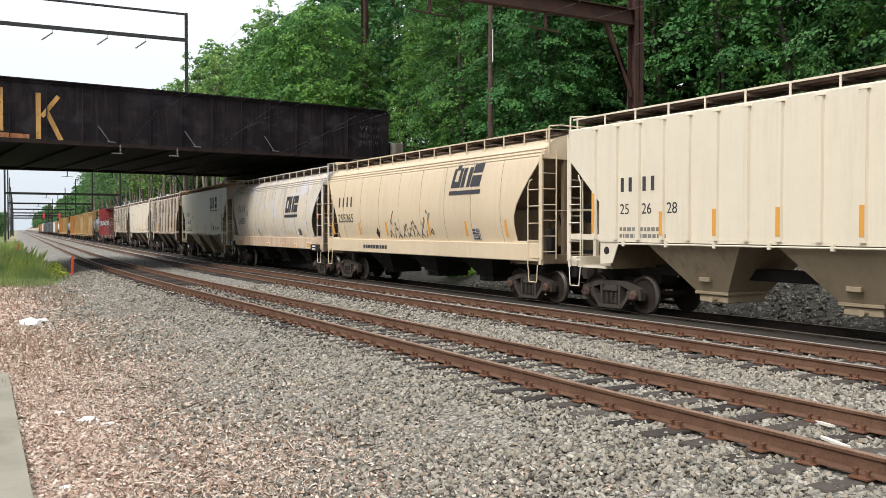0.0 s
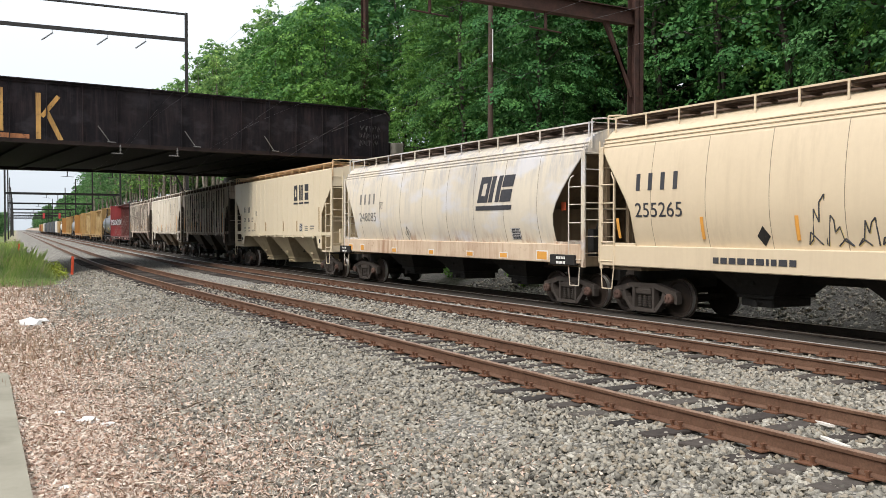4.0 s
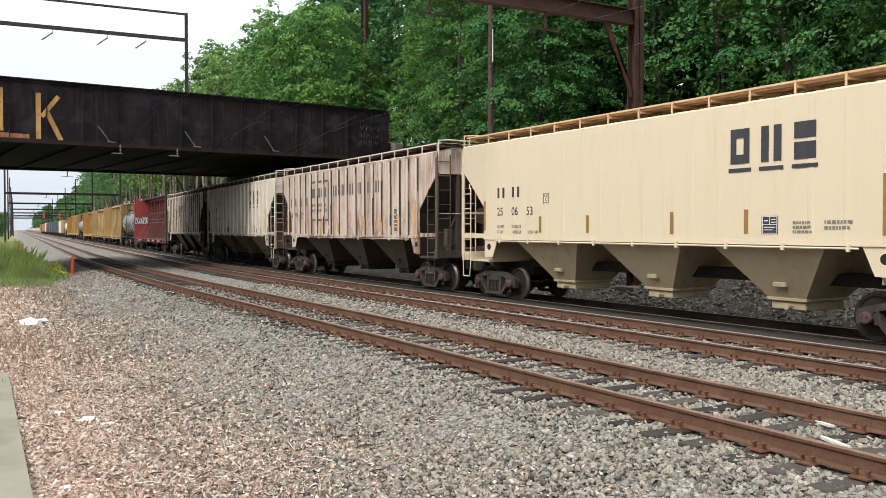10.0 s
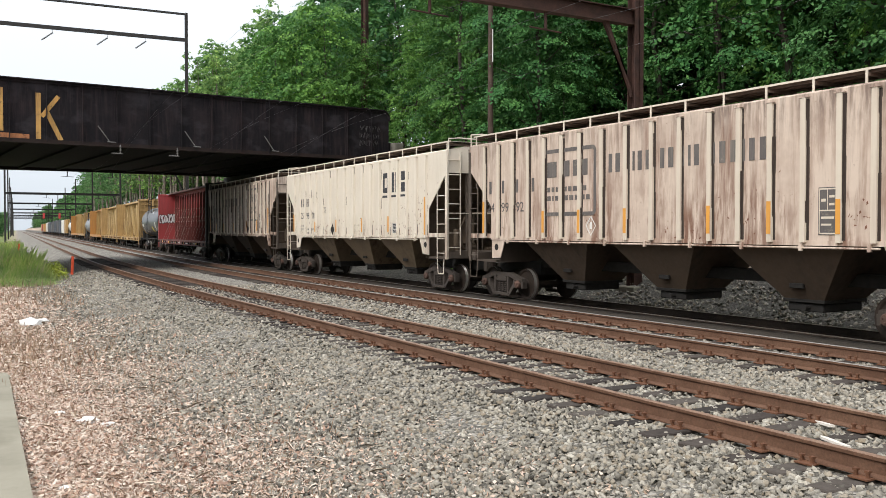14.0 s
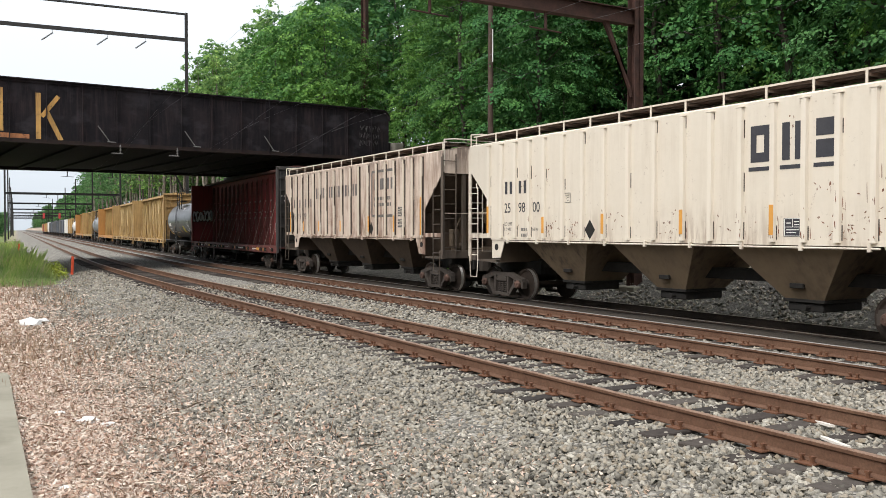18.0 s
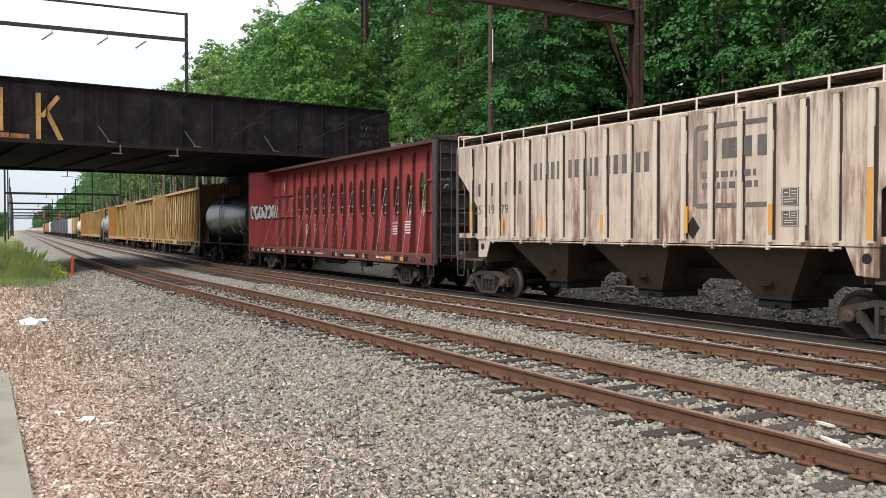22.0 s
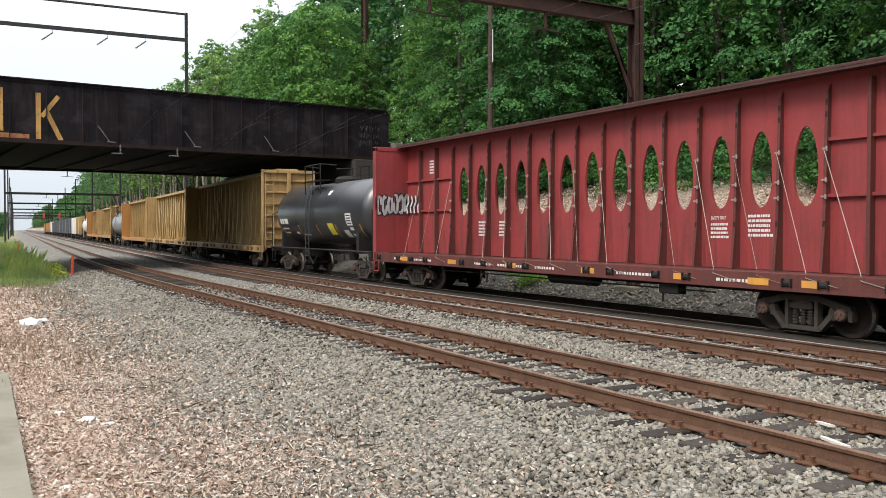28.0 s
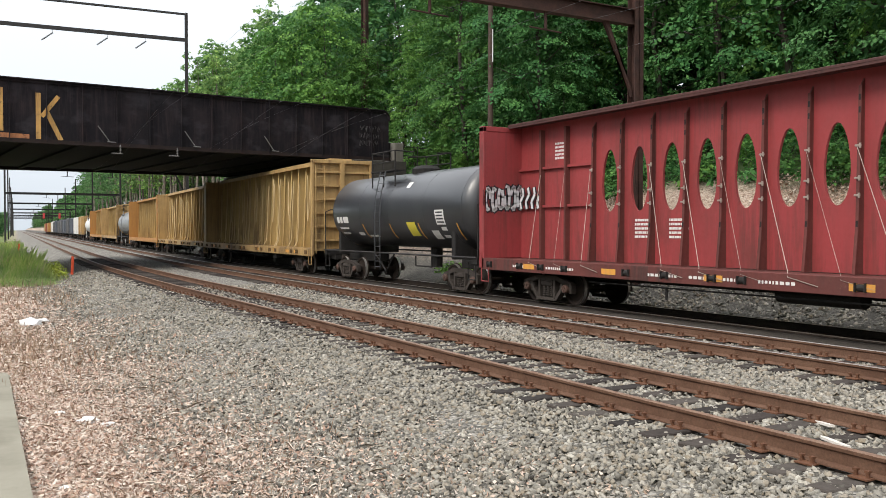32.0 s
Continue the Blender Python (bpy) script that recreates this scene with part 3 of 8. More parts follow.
def side_frame_mesh():
    """Cast three-piece truck side: arched top, tension member, columns, pedestals."""
    bm = bmesh.new()
    x0, x1 = -1.09, -0.93
    h = 0.889
    prism(bm, [(-1.1, 0.52), (-1.08, 0.62), (-0.78, 0.7), (-0.42, 0.79), (0.42, 0.79), (0.78, 0.7), (1.08, 0.62), (1.1, 0.52), (0.74, 0.57), (0.4, 0.67), (-0.4, 0.67), (-0.74, 0.57)], "x", x0, x1)
    for k in (-1, 1):
        prism(bm, [(k * 0.66, 0.6), (k * 0.77, 0.52), (k * 0.71, 0.4), (k * 0.45, 0.11), (k * 0.35, 0.11), (k * 0.4, 0.2), (k * 0.6, 0.42)], "x", x0 - 0.015, x1)
        prism(bm, [(k * 0.38, 0.68), (k * 0.3, 0.68), (k * 0.3, 0.16), (k * 0.38, 0.16)], "x", x0 - 0.01, x1)
        prism(bm, [(k * 1.12, 0.54), (k * 1.02, 0.54), (k * 1.03, 0.34), (k * 1.11, 0.34)], "x", x0, x1)
        prism(bm, [(k * 0.66, 0.54), (k * 0.76, 0.54), (k * 0.75, 0.34), (k * 0.68, 0.34)], "x", x0, x1)
        box(bm, x0 - 0.02, x1, k * h - 0.12, k * h + 0.12, 0.5, 0.6, 0.012)
        lathe(bm, [(0.05, -0.01), (0.12, -0.01), (0.12, 0.08), (0.1, 0.11), (0.04, 0.115)], Matrix.Translation((x0 + 0.02, k * h, 0.457)) @ Matrix.Rotation(radians(180), 4, "Z"), 14, 1)
        for j in range(3):
            a = j * 2.094 + 0.5
            rod(bm, (x0 - 0.08, k * h + 0.06 * math.cos(a), 0.457 + 0.06 * math.sin(a)), (x0 - 0.12, k * h + 0.06 * math.cos(a), 0.457 + 0.06 * math.sin(a)), 0.02, 6, mi=1)
    prism(bm, [(-0.44, 0.1), (0.44, 0.1), (0.4, 0.18), (-0.4, 0.18)], "x", x0 - 0.05, x1 + 0.02)
    box(bm, x0 - 0.02, x1 + 0.03, -0.27, 0.27, 0.52, 0.64, 0.012)
    bmesh.ops.recalc_face_normals(bm, faces=bm.faces)
    me = bpy.data.meshes.new("side_frame")
    bm.to_mesh(me)
    bm.free()
    me.materials.append(M_TRUCK)
    me.materials.append(M_BEARING)
    return me


def spring_mesh():
    bm = bmesh.new()
    for z in range(5):
        zc = 0.235 + z * 0.056
        lathe(bm, [(0.052, -0.014), (0.07, -0.012), (0.07, 0.012), (0.052, 0.014)], Matrix.Translation((0, 0, zc)) @ Matrix.Rotation(radians(90), 4, "Y"), 10)
    rod(bm, (0, 0, 0.2), (0, 0, 0.5), 0.045, 8)
    me = bpy.data.meshes.new("coil_spring")
    bmesh.ops.recalc_face_normals(bm, faces=bm.faces)
    bm.to_mesh(me)
    bm.free()
    me.materials.append(M_TRUCK)
    return me


SIDE_FRAME, SPRING = side_frame_mesh(), spring_mesh()


def bolster_mesh():
    bm = bmesh.new()
    box(bm, -1.1, 1.1, -0.22, 0.22, 0.5, 0.68, 0.02)
    box(bm, -0.4, 0.4, -0.3, 0.3, 0.66, 0.85, 0.03)
    for k in (-1, 1):
        rod(bm, (-0.85, k * 0.42, 0.35), (0.85, k * 0.42, 0.35), 0.06, 8)
        for j in (-1, 1):
            box(bm, j * 0.75 - 0.06, j * 0.75 + 0.06, k * 0.4 - 0.05, k * 0.46 + 0.05, 0.28, 0.55)
    bmesh.ops.recalc_face_normals(bm, faces=bm.faces)
    me = bpy.data.meshes.new("bolster")
    bm.to_mesh(me)
    bm.free()
    me.materials.append(M_TRUCK)
    return me


BOLSTER = bolster_mesh()


def trucks(car, half, far=False):
    """Two four-wheel trucks, half metres either side of the middle; returns the wheelsets."""
    wheels = []
    for c in (-half, half):
        share("bolster", BOLSTER, car, pose(0, c, 0))
        for k in (0, 180):
            f = share("truck_side_frame", SIDE_FRAME, car, pose(0, c, 0, 0, 0, k))
            for dy in (-0.17, 0.0, 0.17) if k == 0 and not far else ():
                share("coil_spring", SPRING, f, pose(-1.02, dy, 0))
        for dy in (-0.889, 0.889):
            wheels.append(share("wheelset", WHEELSET_FAR if far else WHEELSET, car, pose(0, c + dy, WHEEL_R)))
    return wheels


def couplers(car, half, z=0.86):
    for k in (-1, 1):
        bm = bmesh.new()
        box(bm, -0.09, 0.09, min(k * (half - 0.6), k * (half + 0.25)), max(k * (half - 0.6), k * (half + 0.25)), z - 0.1, z + 0.1, 0.02)
        prism(bm, [(-0.17, k * (half + 0.2)), (0.17, k * (half + 0.2)), (0.2, k * (half + 0.36)), (0.05, k * (half + 0.42)), (-0.16, k * (half + 0.38))], "z", z - 0.16, z + 0.16)
        part("coupler", bm, M_TRUCK, car)
        bm = bmesh.new()
        rods(bm, [(0.25, k * (half + 0.1), z), (0.3, k * (half + 0.3), z - 0.25), (0.26, k * (half + 0.45), z - 0.32)], 0.025)
        part("brake_hose", bm, M_UNDER, car)


def ladder(bm, p, q, width_vec, n, r=0.016):
    """Two stiles from p to q and n rungs across width_vec."""
    p, q, w = Vector(p), Vector(q), Vector(width_vec)
    rod(bm, p, q, r + 0.006)
    rod(bm, p + w, q + w, r + 0.006)
    for i in range(n):
        a = p.lerp(q, (i + 0.5) / n)
        rod(bm, a, a + w, r)


# ---- covered hoppers ----
M_BLUE = painted("dark_blue_stencil", (0.035, 0.036, 0.045), (0.09, 0.08, 0.075), 0.25, (0.16, 0.13, 0.1), 0.05, 0.6)
M_FADED = painted("faded_dark_stencil", (0.1, 0.09, 0.09), (0.25, 0.22, 0.19), 0.6, (0.3, 0.26, 0.2), 0.4, 0.7)
M_GREYTEXT = painted("thin_grey_stencil", (0.19, 0.18, 0.165), (0.3, 0.27, 0.22), 0.3, (0.3, 0.26, 0.2), 0.1, 0.7)
M_REFLECT = painted("orange_reflector", (0.7, 0.33, 0.055), (0.3, 0.2, 0.1), 0.35, (0.3, 0.15, 0.05), 0.1, 0.5)
M_REFLECT_DULL = painted("dull_amber_reflector", (0.3, 0.17, 0.04), (0.2, 0.12, 0.05), 0.35, (0.2, 0.1, 0.05), 0.1, 0.5)
M_WHITE = painted("white_stencil", (0.72, 0.71, 0.69), (0.4, 0.36, 0.32), 0.2, (0.4, 0.3, 0.2), 0.05, 0.6)
M_SEAM = painted("seam_grime", (0.22, 0.18, 0.13), (0.1, 0.08, 0.06), 0.4, (0.2, 0.1, 0.06), 0.1, 0.7)
# black of the rib flanks: corner grime plus shade put into the colour
M_GRIMESHADE = painted("black_seam_grime_and_shade", (0.045, 0.032, 0.026), (0.06, 0.043, 0.034), 0.5, (0.16, 0.1, 0.07), 0.15, 0.8)
M_CHIP = painted("rust_chip_brown", (0.19, 0.085, 0.052), (0.05, 0.03, 0.022), 0.5, (0.2, 0.08, 0.045), 0.2, 0.8)
M_GRATE = painted("walkway_grating", (0.17, 0.125, 0.1), (0.09, 0.055, 0.042), 0.6, (0.2, 0.09, 0.055), 0.35, 0.75)
M_PIPE = painted("brown_pipe", (0.2, 0.13, 0.09), (0.07, 0.05, 0.04), 0.5, (0.2, 0.1, 0.05), 0.2, 0.7)


def side_profile(kind):
    """(x, z, how far the sheet stops short of the car's end), from the bottom up, for the side at -x."""
    if kind == "round":
        pts = [(1.40, 1.66, 1.22), (1.47, 1.9, 1.24), (1.545, 2.2, 1.24), (1.585, 2.5, 1.2), (1.595, 2.8, 1.05), (1.58, 3.15, 0.8), (1.545, 3.5, 0.52), (1.50, 3.8, 0.26), (1.45, 4.05, 0.06),
               (1.42, 4.16, 0.0), (1.385, 4.17, 0.0), (1.37, 4.25, 0.0), (1.335, 4.26, 0.0), (1.32, 4.34, 0.0), (1.285, 4.35, 0.0), (1.2, 4.48, 0.0), (1.0, 4.62, 0.0), (0.6, 4.74, 0.0), (0.0, 4.78, 0.0)]
    else:
        pts = [(1.49, 1.86, 1.25), (1.49, 2.78, 1.25), (1.49, 3.4, 0.6), (1.49, 3.95, 0.0), (1.49, 4.68, 0.0), (1.42, 4.72, 0.0), (0.8, 4.82, 0.0), (0.0, 4.88, 0.0)]
    return [(-x, z, e) for x, z, e in pts]


def shell(bm, pts, half, sign=1, thick=0.025):
    """One side of the body (to the roof's middle), as a sheet with thickness."""
    rows = []
    for x, z, e in pts:
        rows.append([bm.verts.new((sign * x, y, z)) for y in (-(half - e), -(half - e) + 0.04, 0, (half - e) - 0.04, half - e)])
    inner = []
    for x, z, e in pts:
        xi = x + thick if x < -0.02 else x
        inner.append([bm.verts.new((sign * xi, y, z - (thick if abs(x) < 1.3 else 0))) for y in (-(half - e), half - e)])
    for a, b in zip(rows, rows[1:]):
        for k in range(4):
            bm.faces.new((a[k], a[k + 1], b[k + 1], b[k]))
    for (a, b), (i, j) in zip(zip(rows, rows[1:]), zip(inner, inner[1:])):
        bm.faces.new((a[0], b[0], j[0], i[0]))
        bm.faces.new((a[4], i[1], j[1], b[4]))


def rib_places(*anchors):
    """Rib middles: (y, spaces to the next anchor), ..."""
    out = []
    for (a, n), (b, _) in zip(anchors, anchors[1:]):
        out += [a + (b - a) * i / n for i in range(n)]
    return out + [anchors[-1][0]]


def hopper(s0, kind, paint, rib_mat=None, half=7.925, label="", ribs=(), slots=(), under=None, bays=3, truck_half=6.7, walkway=None, sill=None, slope_mat=None, frame_mat=None, end_mat=None, ladder_mat=None, rib_depth=0.07, reflect_mat=None):
    """Covered hopper car on two trucks; y along the car, rail top at z 0."""
    car = empty("covered_hopper", label, "covered hopper", "freight cars of the train")
    under = under or paint
    sill = sill or paint
    walkway = walkway or paint
    frame_mat = frame_mat or under
    grimy = rib_mat is P_RIBPALE
    ladder_mat = ladder_mat or (sill if kind == "flat" else paint)
    pts = side_profile(kind)
    cut = 5 if kind == "flat" else 15
    zb = 1.86 if kind == "flat" else 1.66
    for sign in (1, -1):
        bm = bmesh.new()
        shell(bm, pts[:cut], half, sign)
        body = part("body_side", bm, paint, car, smooth_faces=(kind == "round"))
        if sign == 1:
            near = body
    bm = bmesh.new()
    for sign in (1, -1):
        shell(bm, pts[cut - 1:], half, sign, 0.02)
    part("roof", bm, paint, car)
    # end walls and slope sheets
    for k in (-1, 1):
        bm = bmesh.new()
        top = [(x, z) for x, z, e in pts if z >= (3.95 if kind == "flat" else 4.05)]
        out = [(x, z) for x, z in top] + [(-x, z) for x, z in reversed(top) if abs(x) > 0.01]
        prism(bm, out, "y", k * (half - 0.03), k * (half - 0.005))
        part("end_wall", bm, paint, car)
        bm = bmesh.new()
        za = 3.97 if kind == "flat" else 4.07
        lo = zb - 0.02
        deep = 0.03 + (za - lo) * 1.21
        w1 = 1.38
        prism(bm, [(k * (half - 0.03), za), (k * (half - deep), lo), (k * (half - deep - 0.04), lo), (k * (half - 0.08), za)], "x", -w1, w1)
        part("slope_sheet", bm, slope_mat or under, car)
        # end frame: posts, platform, bolster gusset, centre sill
        for x in (-0.62, 0.62):
            bm = bmesh.new()
            box(bm, x - 0.06, x + 0.06, min(k * (half - 0.16), k * (half - 0.04)), max(k * (half - 0.16), k * (half - 0.04)), 1.15, za, 0.01)
            part("end_post", bm, slope_mat or under if kind == "round" else end_mat or paint, car)
        bm = bmesh.new()
        y0, y1 = sorted((k * (half - 0.3), k * half))
        box(bm, -1.45, 1.45, y0, y1, 1.12, 1.38, 0.015)
        box(bm, -1.4, 1.4, *sorted((k * (half - 1.4), k * (half - 0.3))), 1.1, 1.16)
        part("end_platform", bm, end_mat or sill, car)
        bm = bmesh.new()
        box(bm, -0.3, 0.3, *sorted((k * (half - 2.2), k * (half + 0.05))), 0.72, 1.12, 0.02)
        part("draft_sill", bm, M_UNDER, car)
        if kind == "flat":
            for sx in (-1, 1):
                bm = bmesh.new()
                prism(bm, [(k * (half - 1.28), zb), (k * (half - 2.0), zb), (k * (half - 1.72), 1.25), (k * (half - 1.28), 1.22)], "x", sx * 1.44, sx * 1.47)
                gus = part("bolster_gusset", bm, sill, car)
                # black disc on the gusset: the hole's darkness as colour, nothing cut
                bm = bmesh.new()
                rod(bm, (sx * 1.46, k * (half - 1.52), 1.56), (sx * 1.474, k * (half - 1.52), 1.56), 0.1, 14)
                part("lightening_hole", bm, M_UNDER, gus, "black disc drawn as a round hole")
        bm = bmesh.new()
        box(bm, -1.4, 1.4, *sorted((k * (half - 1.62), k * (half - 1.59))), 1.1, 2.66)
        box(bm, -0.02, 0.02, *sorted((k * (half - 1.6), k * (half - 0.7))), 1.16, 2.6)
        part("bolster_web", bm, slope_mat or under, car)
        bm = bmesh.new()
        prism(bm, [(k * (half - 0.15), 1.16), (k * (half - 0.15), 3.8), (k * (half - 1.58), 2.64), (k * (half - 1.58), 1.16)], "x", 0.88, 0.9)
        part("end_web", bm, slope_mat or under, car)
        # ladders at the four corners
        for sx in (-1, 1):
            x = sx * 1.53
            bm = bmesh.new()
            rods(bm, [(x, k * (half - 0.56), 1.12), (x, k * (half - 0.56), 3.3), (x, k * (half - 0.48), 3.45), (x * 0.97, k * (half - 0.42), 3.5)], 0.02)
            lad = part("side_ladder", bm, ladder_mat, car)
            for z in (1.3, 1.78, 2.26, 2.74, 3.2):
                bm = bmesh.new()
                rods(bm, [(x, k * (half - 0.57), z), (x, k * (half - 0.06), z), (x * 0.97, k * (half - 0.06), z)], 0.015)
                part("rung", bm, ladder_mat, lad)
            bm = bmesh.new()
            rods(bm, [(x, k * (half - 0.1), 1.1), (x, k * (half - 0.14), 0.62), (x, k * (half - 0.5), 0.62), (x, k * (half - 0.56), 1.1)], 0.015)
            part("stirrup_step", bm, ladder_mat, lad)
            bm = bmesh.new()
            ladder(bm, (x * 0.97, k * (half + 0.03), 1.25), (x * 0.97, k * (half + 0.03), 4.6 if kind == "flat" else 4.3), (-sx * 0.5, 0, 0), 7)
            part("end_ladder", bm, ladder_mat, car)
            bm = bmesh.new()
            box(bm, *sorted((sx * 1.46, sx * 1.5)), *sorted((k * (half - 0.1), k * (half + 0.005))), 1.1, 4.5 if kind == "flat" else 4.15, 0.008)
            box(bm, *sorted((sx * 1.4, sx * 1.46)), *sorted((k * (half - 0.02), k * (half + 0.005))), 1.1, 4.0, 0.006)
            part("corner_post", bm, ladder_mat, car)
        bm = bmesh.new()
        rods(bm, [(-1.47, k * (half - 0.02), 2.62), (1.47, k * (half - 0.02), 2.62)], 0.018)
        for sx in (-1, 1):
            box(bm, *sorted((sx * 1.44, sx * 1.485)), *sorted((k * (half - 0.1), k * (half - 1.27))), zb - 0.04, zb + 0.1, 0.008)
        part("grab_rail", bm, paint, car)
    # brake gear on the end that faces back
    bm = bmesh.new()
    rod(bm, (-0.75, -half + 0.55, 1.45), (-0.1, -half + 0.55, 1.45), 0.17, 12)
    part("brake_cylinder", bm, frame_mat, car)
    bm = bmesh.new()
    rod(bm, (0.35, -half + 0.5, 1.35), (0.85, -half + 0.5, 1.35), 0.14, 12)
    part("air_reservoir", bm, frame_mat, car)
    bm = bmesh.new()
    box(bm, -0.95, -0.7, -half + 0.25, -half + 0.5, 1.5, 2.1, 0.02)
    rods(bm, [(-0.8, -half + 0.3, 2.1), (-0.55, -half + 0.4, 2.5), (-0.2, -half + 0.5, 1.5)], 0.025)
    part("brake_lever", bm, frame_mat, car)
    bm = bmesh.new()
    lathe(bm, [(0.24, -0.015), (0.28, -0.015), (0.28, 0.015), (0.24, 0.015)], pose(0.35, -half + 0.12, 2.55, 0, 0, 90), 18)
    for j in range(4):
        a = j * math.pi / 4
        rod(bm, (0.35 - 0.26 * math.cos(a), -half + 0.12, 2.55 - 0.26 * math.sin(a)), (0.35 + 0.26 * math.cos(a), -half + 0.12, 2.55 + 0.26 * math.sin(a)), 0.014)
    part("brake_wheel", bm, frame_mat, car)
    # bays
    span = 2 * (half - 2.35) / bays
    for i in range(bays):
        c = -(half - 2.35) + span * (i + 0.5)
        wide = 0.4 * span
        bm = bmesh.new()
        t = [bm.verts.new((sx * 1.42, c + sy * wide, zb)) for sx, sy in ((-1, -1), (1, -1), (1, 1), (-1, 1))]
        m_ = [bm.verts.new((sx * 0.66, c + sy * 0.46, 0.66)) for sx, sy in ((-1, -1), (1, -1), (1, 1), (-1, 1))]
        for j in range(4):
            bm.faces.new((t[j], t[(j + 1) % 4], m_[(j + 1) % 4], m_[j]))
        bm.faces.new(m_)
        b = part("hopper_bay", bm, under, car)
        if i:   # cross ridge between two bays
            bm = bmesh.new()
            prism(bm, [(c - wide, zb), (c - span / 2, zb + 0.75), (c - span + wide, zb), (c - span + wide, zb + 0.03), (c - span / 2, zb + 0.8), (c - wide, zb + 0.03)], "x", -1.4, 1.4)
            part("cross_ridge", bm, under, car)
        bm = bmesh.new()
        box(bm, -0.69, 0.69, c - 0.49, c + 0.49, 0.6, 0.67, 0.01)
        box(bm, -0.62, 0.62, c - 0.42, c + 0.42, 0.42, 0.6, 0.02)
        rod(bm, (-0.8, c - 0.1, 0.5), (0.8, c - 0.1, 0.5), 0.035)
        rod(bm, (-0.82, c - 0.1, 0.5), (-0.77, c - 0.1, 0.5), 0.07, 10)
        box(bm, -0.92, -0.84, c - 0.16, c + 0.16, 0.9, 1.0, 0.01)
        part("outlet_gate", bm, under if under in (P_BAYTAN, P_BAYCREAM) else M_UNDER, b)
    bm = bmesh.new()
    box(bm, -0.28, 0.28, -half + 2, half - 2, 0.95, 1.2)
    part("centre_sill", bm, M_UNDER, car)
    # side sill
    bm = bmesh.new()
    for sx in (-1, 1):
        if kind == "flat":
            box(bm, *sorted((sx * 1.42, sx * 1.5)), -(half - 1.25), half - 1.25, 1.78, 1.875)
        else:
            box(bm, *sorted((sx * 1.36, sx * 1.52)), -(half - 0.1), half - 0.1, 1.19, 1.7, 0.02)
    part("side_sill", bm, sill, car)
    if kind == "flat":
        bm = bmesh.new()
        rod(bm, (-1.53, -(half - 2.0), 1.74), (-1.53, half - 2.0, 1.74), 0.022)
        for j in range(9):
            y = -(half - 2.2) + j * (2 * half - 4.4) / 8
            box(bm, -1.555, -1.5, y - 0.035, y + 0.035, 1.68, 1.82)
        part("air_pipe", bm, paint if paint is sill else M_PIPE, car)
        # ribs
        if ribs:
            for i, y in enumerate(ribs):
                bm = bmesh.new()
                prism(bm, [(-1.49, y - 0.07), (-1.49 - rib_depth, y - 0.055), (-1.49 - rib_depth, y + 0.055), (-1.49, y + 0.07)], "z", 1.84, 4.6)
                rib = part("side_rib", bm, rib_mat or paint, near)
                if rib_depth > 0.03:
                    bm = bmesh.new()
                    box(bm, -1.5 - rib_depth, -1.47, y - 0.105, y + 0.105, 4.602, 4.622)
                    part("rib_cap", bm, paint, rib)
                if rib_mat:
                    rnd = random.Random(i + int(s0))
                    # dark strips along the rib's -y flank, grime and painted shade together
                    bm = bmesh.new()
                    z = 1.88
                    while z < 4.5:
                        top = min(4.58, z + rnd.uniform(0.25, 1.3 if grimy else 0.4))
                        edge = rnd.uniform(0.018, 0.06) if grimy else 0.008
                        w = rnd.uniform(0.018, 0.036) if grimy else rnd.uniform(0.007, 0.016)
                        prism(bm, [(-1.49, y - 0.071), (-1.49 - edge, y - 0.073 + edge * 0.21), (-1.49 - edge, y - 0.076 + edge * 0.21), (-1.496, y - 0.077), (-1.494, y - 0.077 - w), (-1.49, y - 0.079 - w)], "z", z, top)
                        z = top + (0.0 if grimy else rnd.uniform(0.6, 2.6))
                    part("weld_seam", bm, M_GRIMESHADE, rib, "black weld seam of grime and painted shade")
            for y in ribs:
                bm = bmesh.new()
                box(bm, 1.49, 1.57, y - 0.045, y + 0.045, 1.84, 4.6)
                part("side_rib", bm, paint, car)
        else:
            for i in range(16):
                y = -(half - 1.3) + (2 * half - 2.6) * i / 15
                bm = bmesh.new()
                box(bm, -1.515, -1.47, y - 0.09, y + 0.09, 1.8, 1.84)
                part("sill_hook", bm, M_UNDER, near)
    else:
        # weld seams
        for i in range(8):
            y = -(half - 1.9) + (2 * half - 3.8) * i / 7
            bm = bmesh.new()
            for (xa, za, _), (xb, zb_, _) in zip(pts[:9], pts[1:10]):
                rod(bm, (xa + 0.004, y, za), (xb + 0.004, y, zb_), 0.011, 4)
            part("weld_seam", bm, M_SEAM, near)
        for z in (4.15, 4.25, 4.35):
            bm = bmesh.new()
            x = {4.15: -1.425, 4.25: -1.375, 4.35: -1.325}[z]
            rod(bm, (x, -half, z), (x, half, z), 0.022, 6)
            rod(bm, (x + 0.004, -half, z - 0.026), (x + 0.004, half, z - 0.026), 0.008, 4, mi=1)
            part("roof_bead", bm, [paint, M_SEAM], near)
    # roof walk
    zr = 5.0 if kind == "flat" else 4.9
    zs = 4.7 if kind == "flat" else 4.42
    xr = 1.32 if kind == "flat" else 1.12
    grate = walkway if paint is P_YELLOWCREAM else M_GRATE
    broad = 0.88 if kind == "flat" else 0.66
    for sx in (-1, 1):
        bm = bmesh.new()
        box(bm, *sorted((sx * xr, sx * (xr - broad))), -half + 0.05, half - 0.05, zr - 0.02, zr - 0.005)
        for q in (0.08, 0.45, broad - 0.06):
            box(bm, *sorted((sx * (xr - q), sx * (xr - q - 0.04))), -half + 0.1, half - 0.1, zr - 0.07, zr - 0.022)
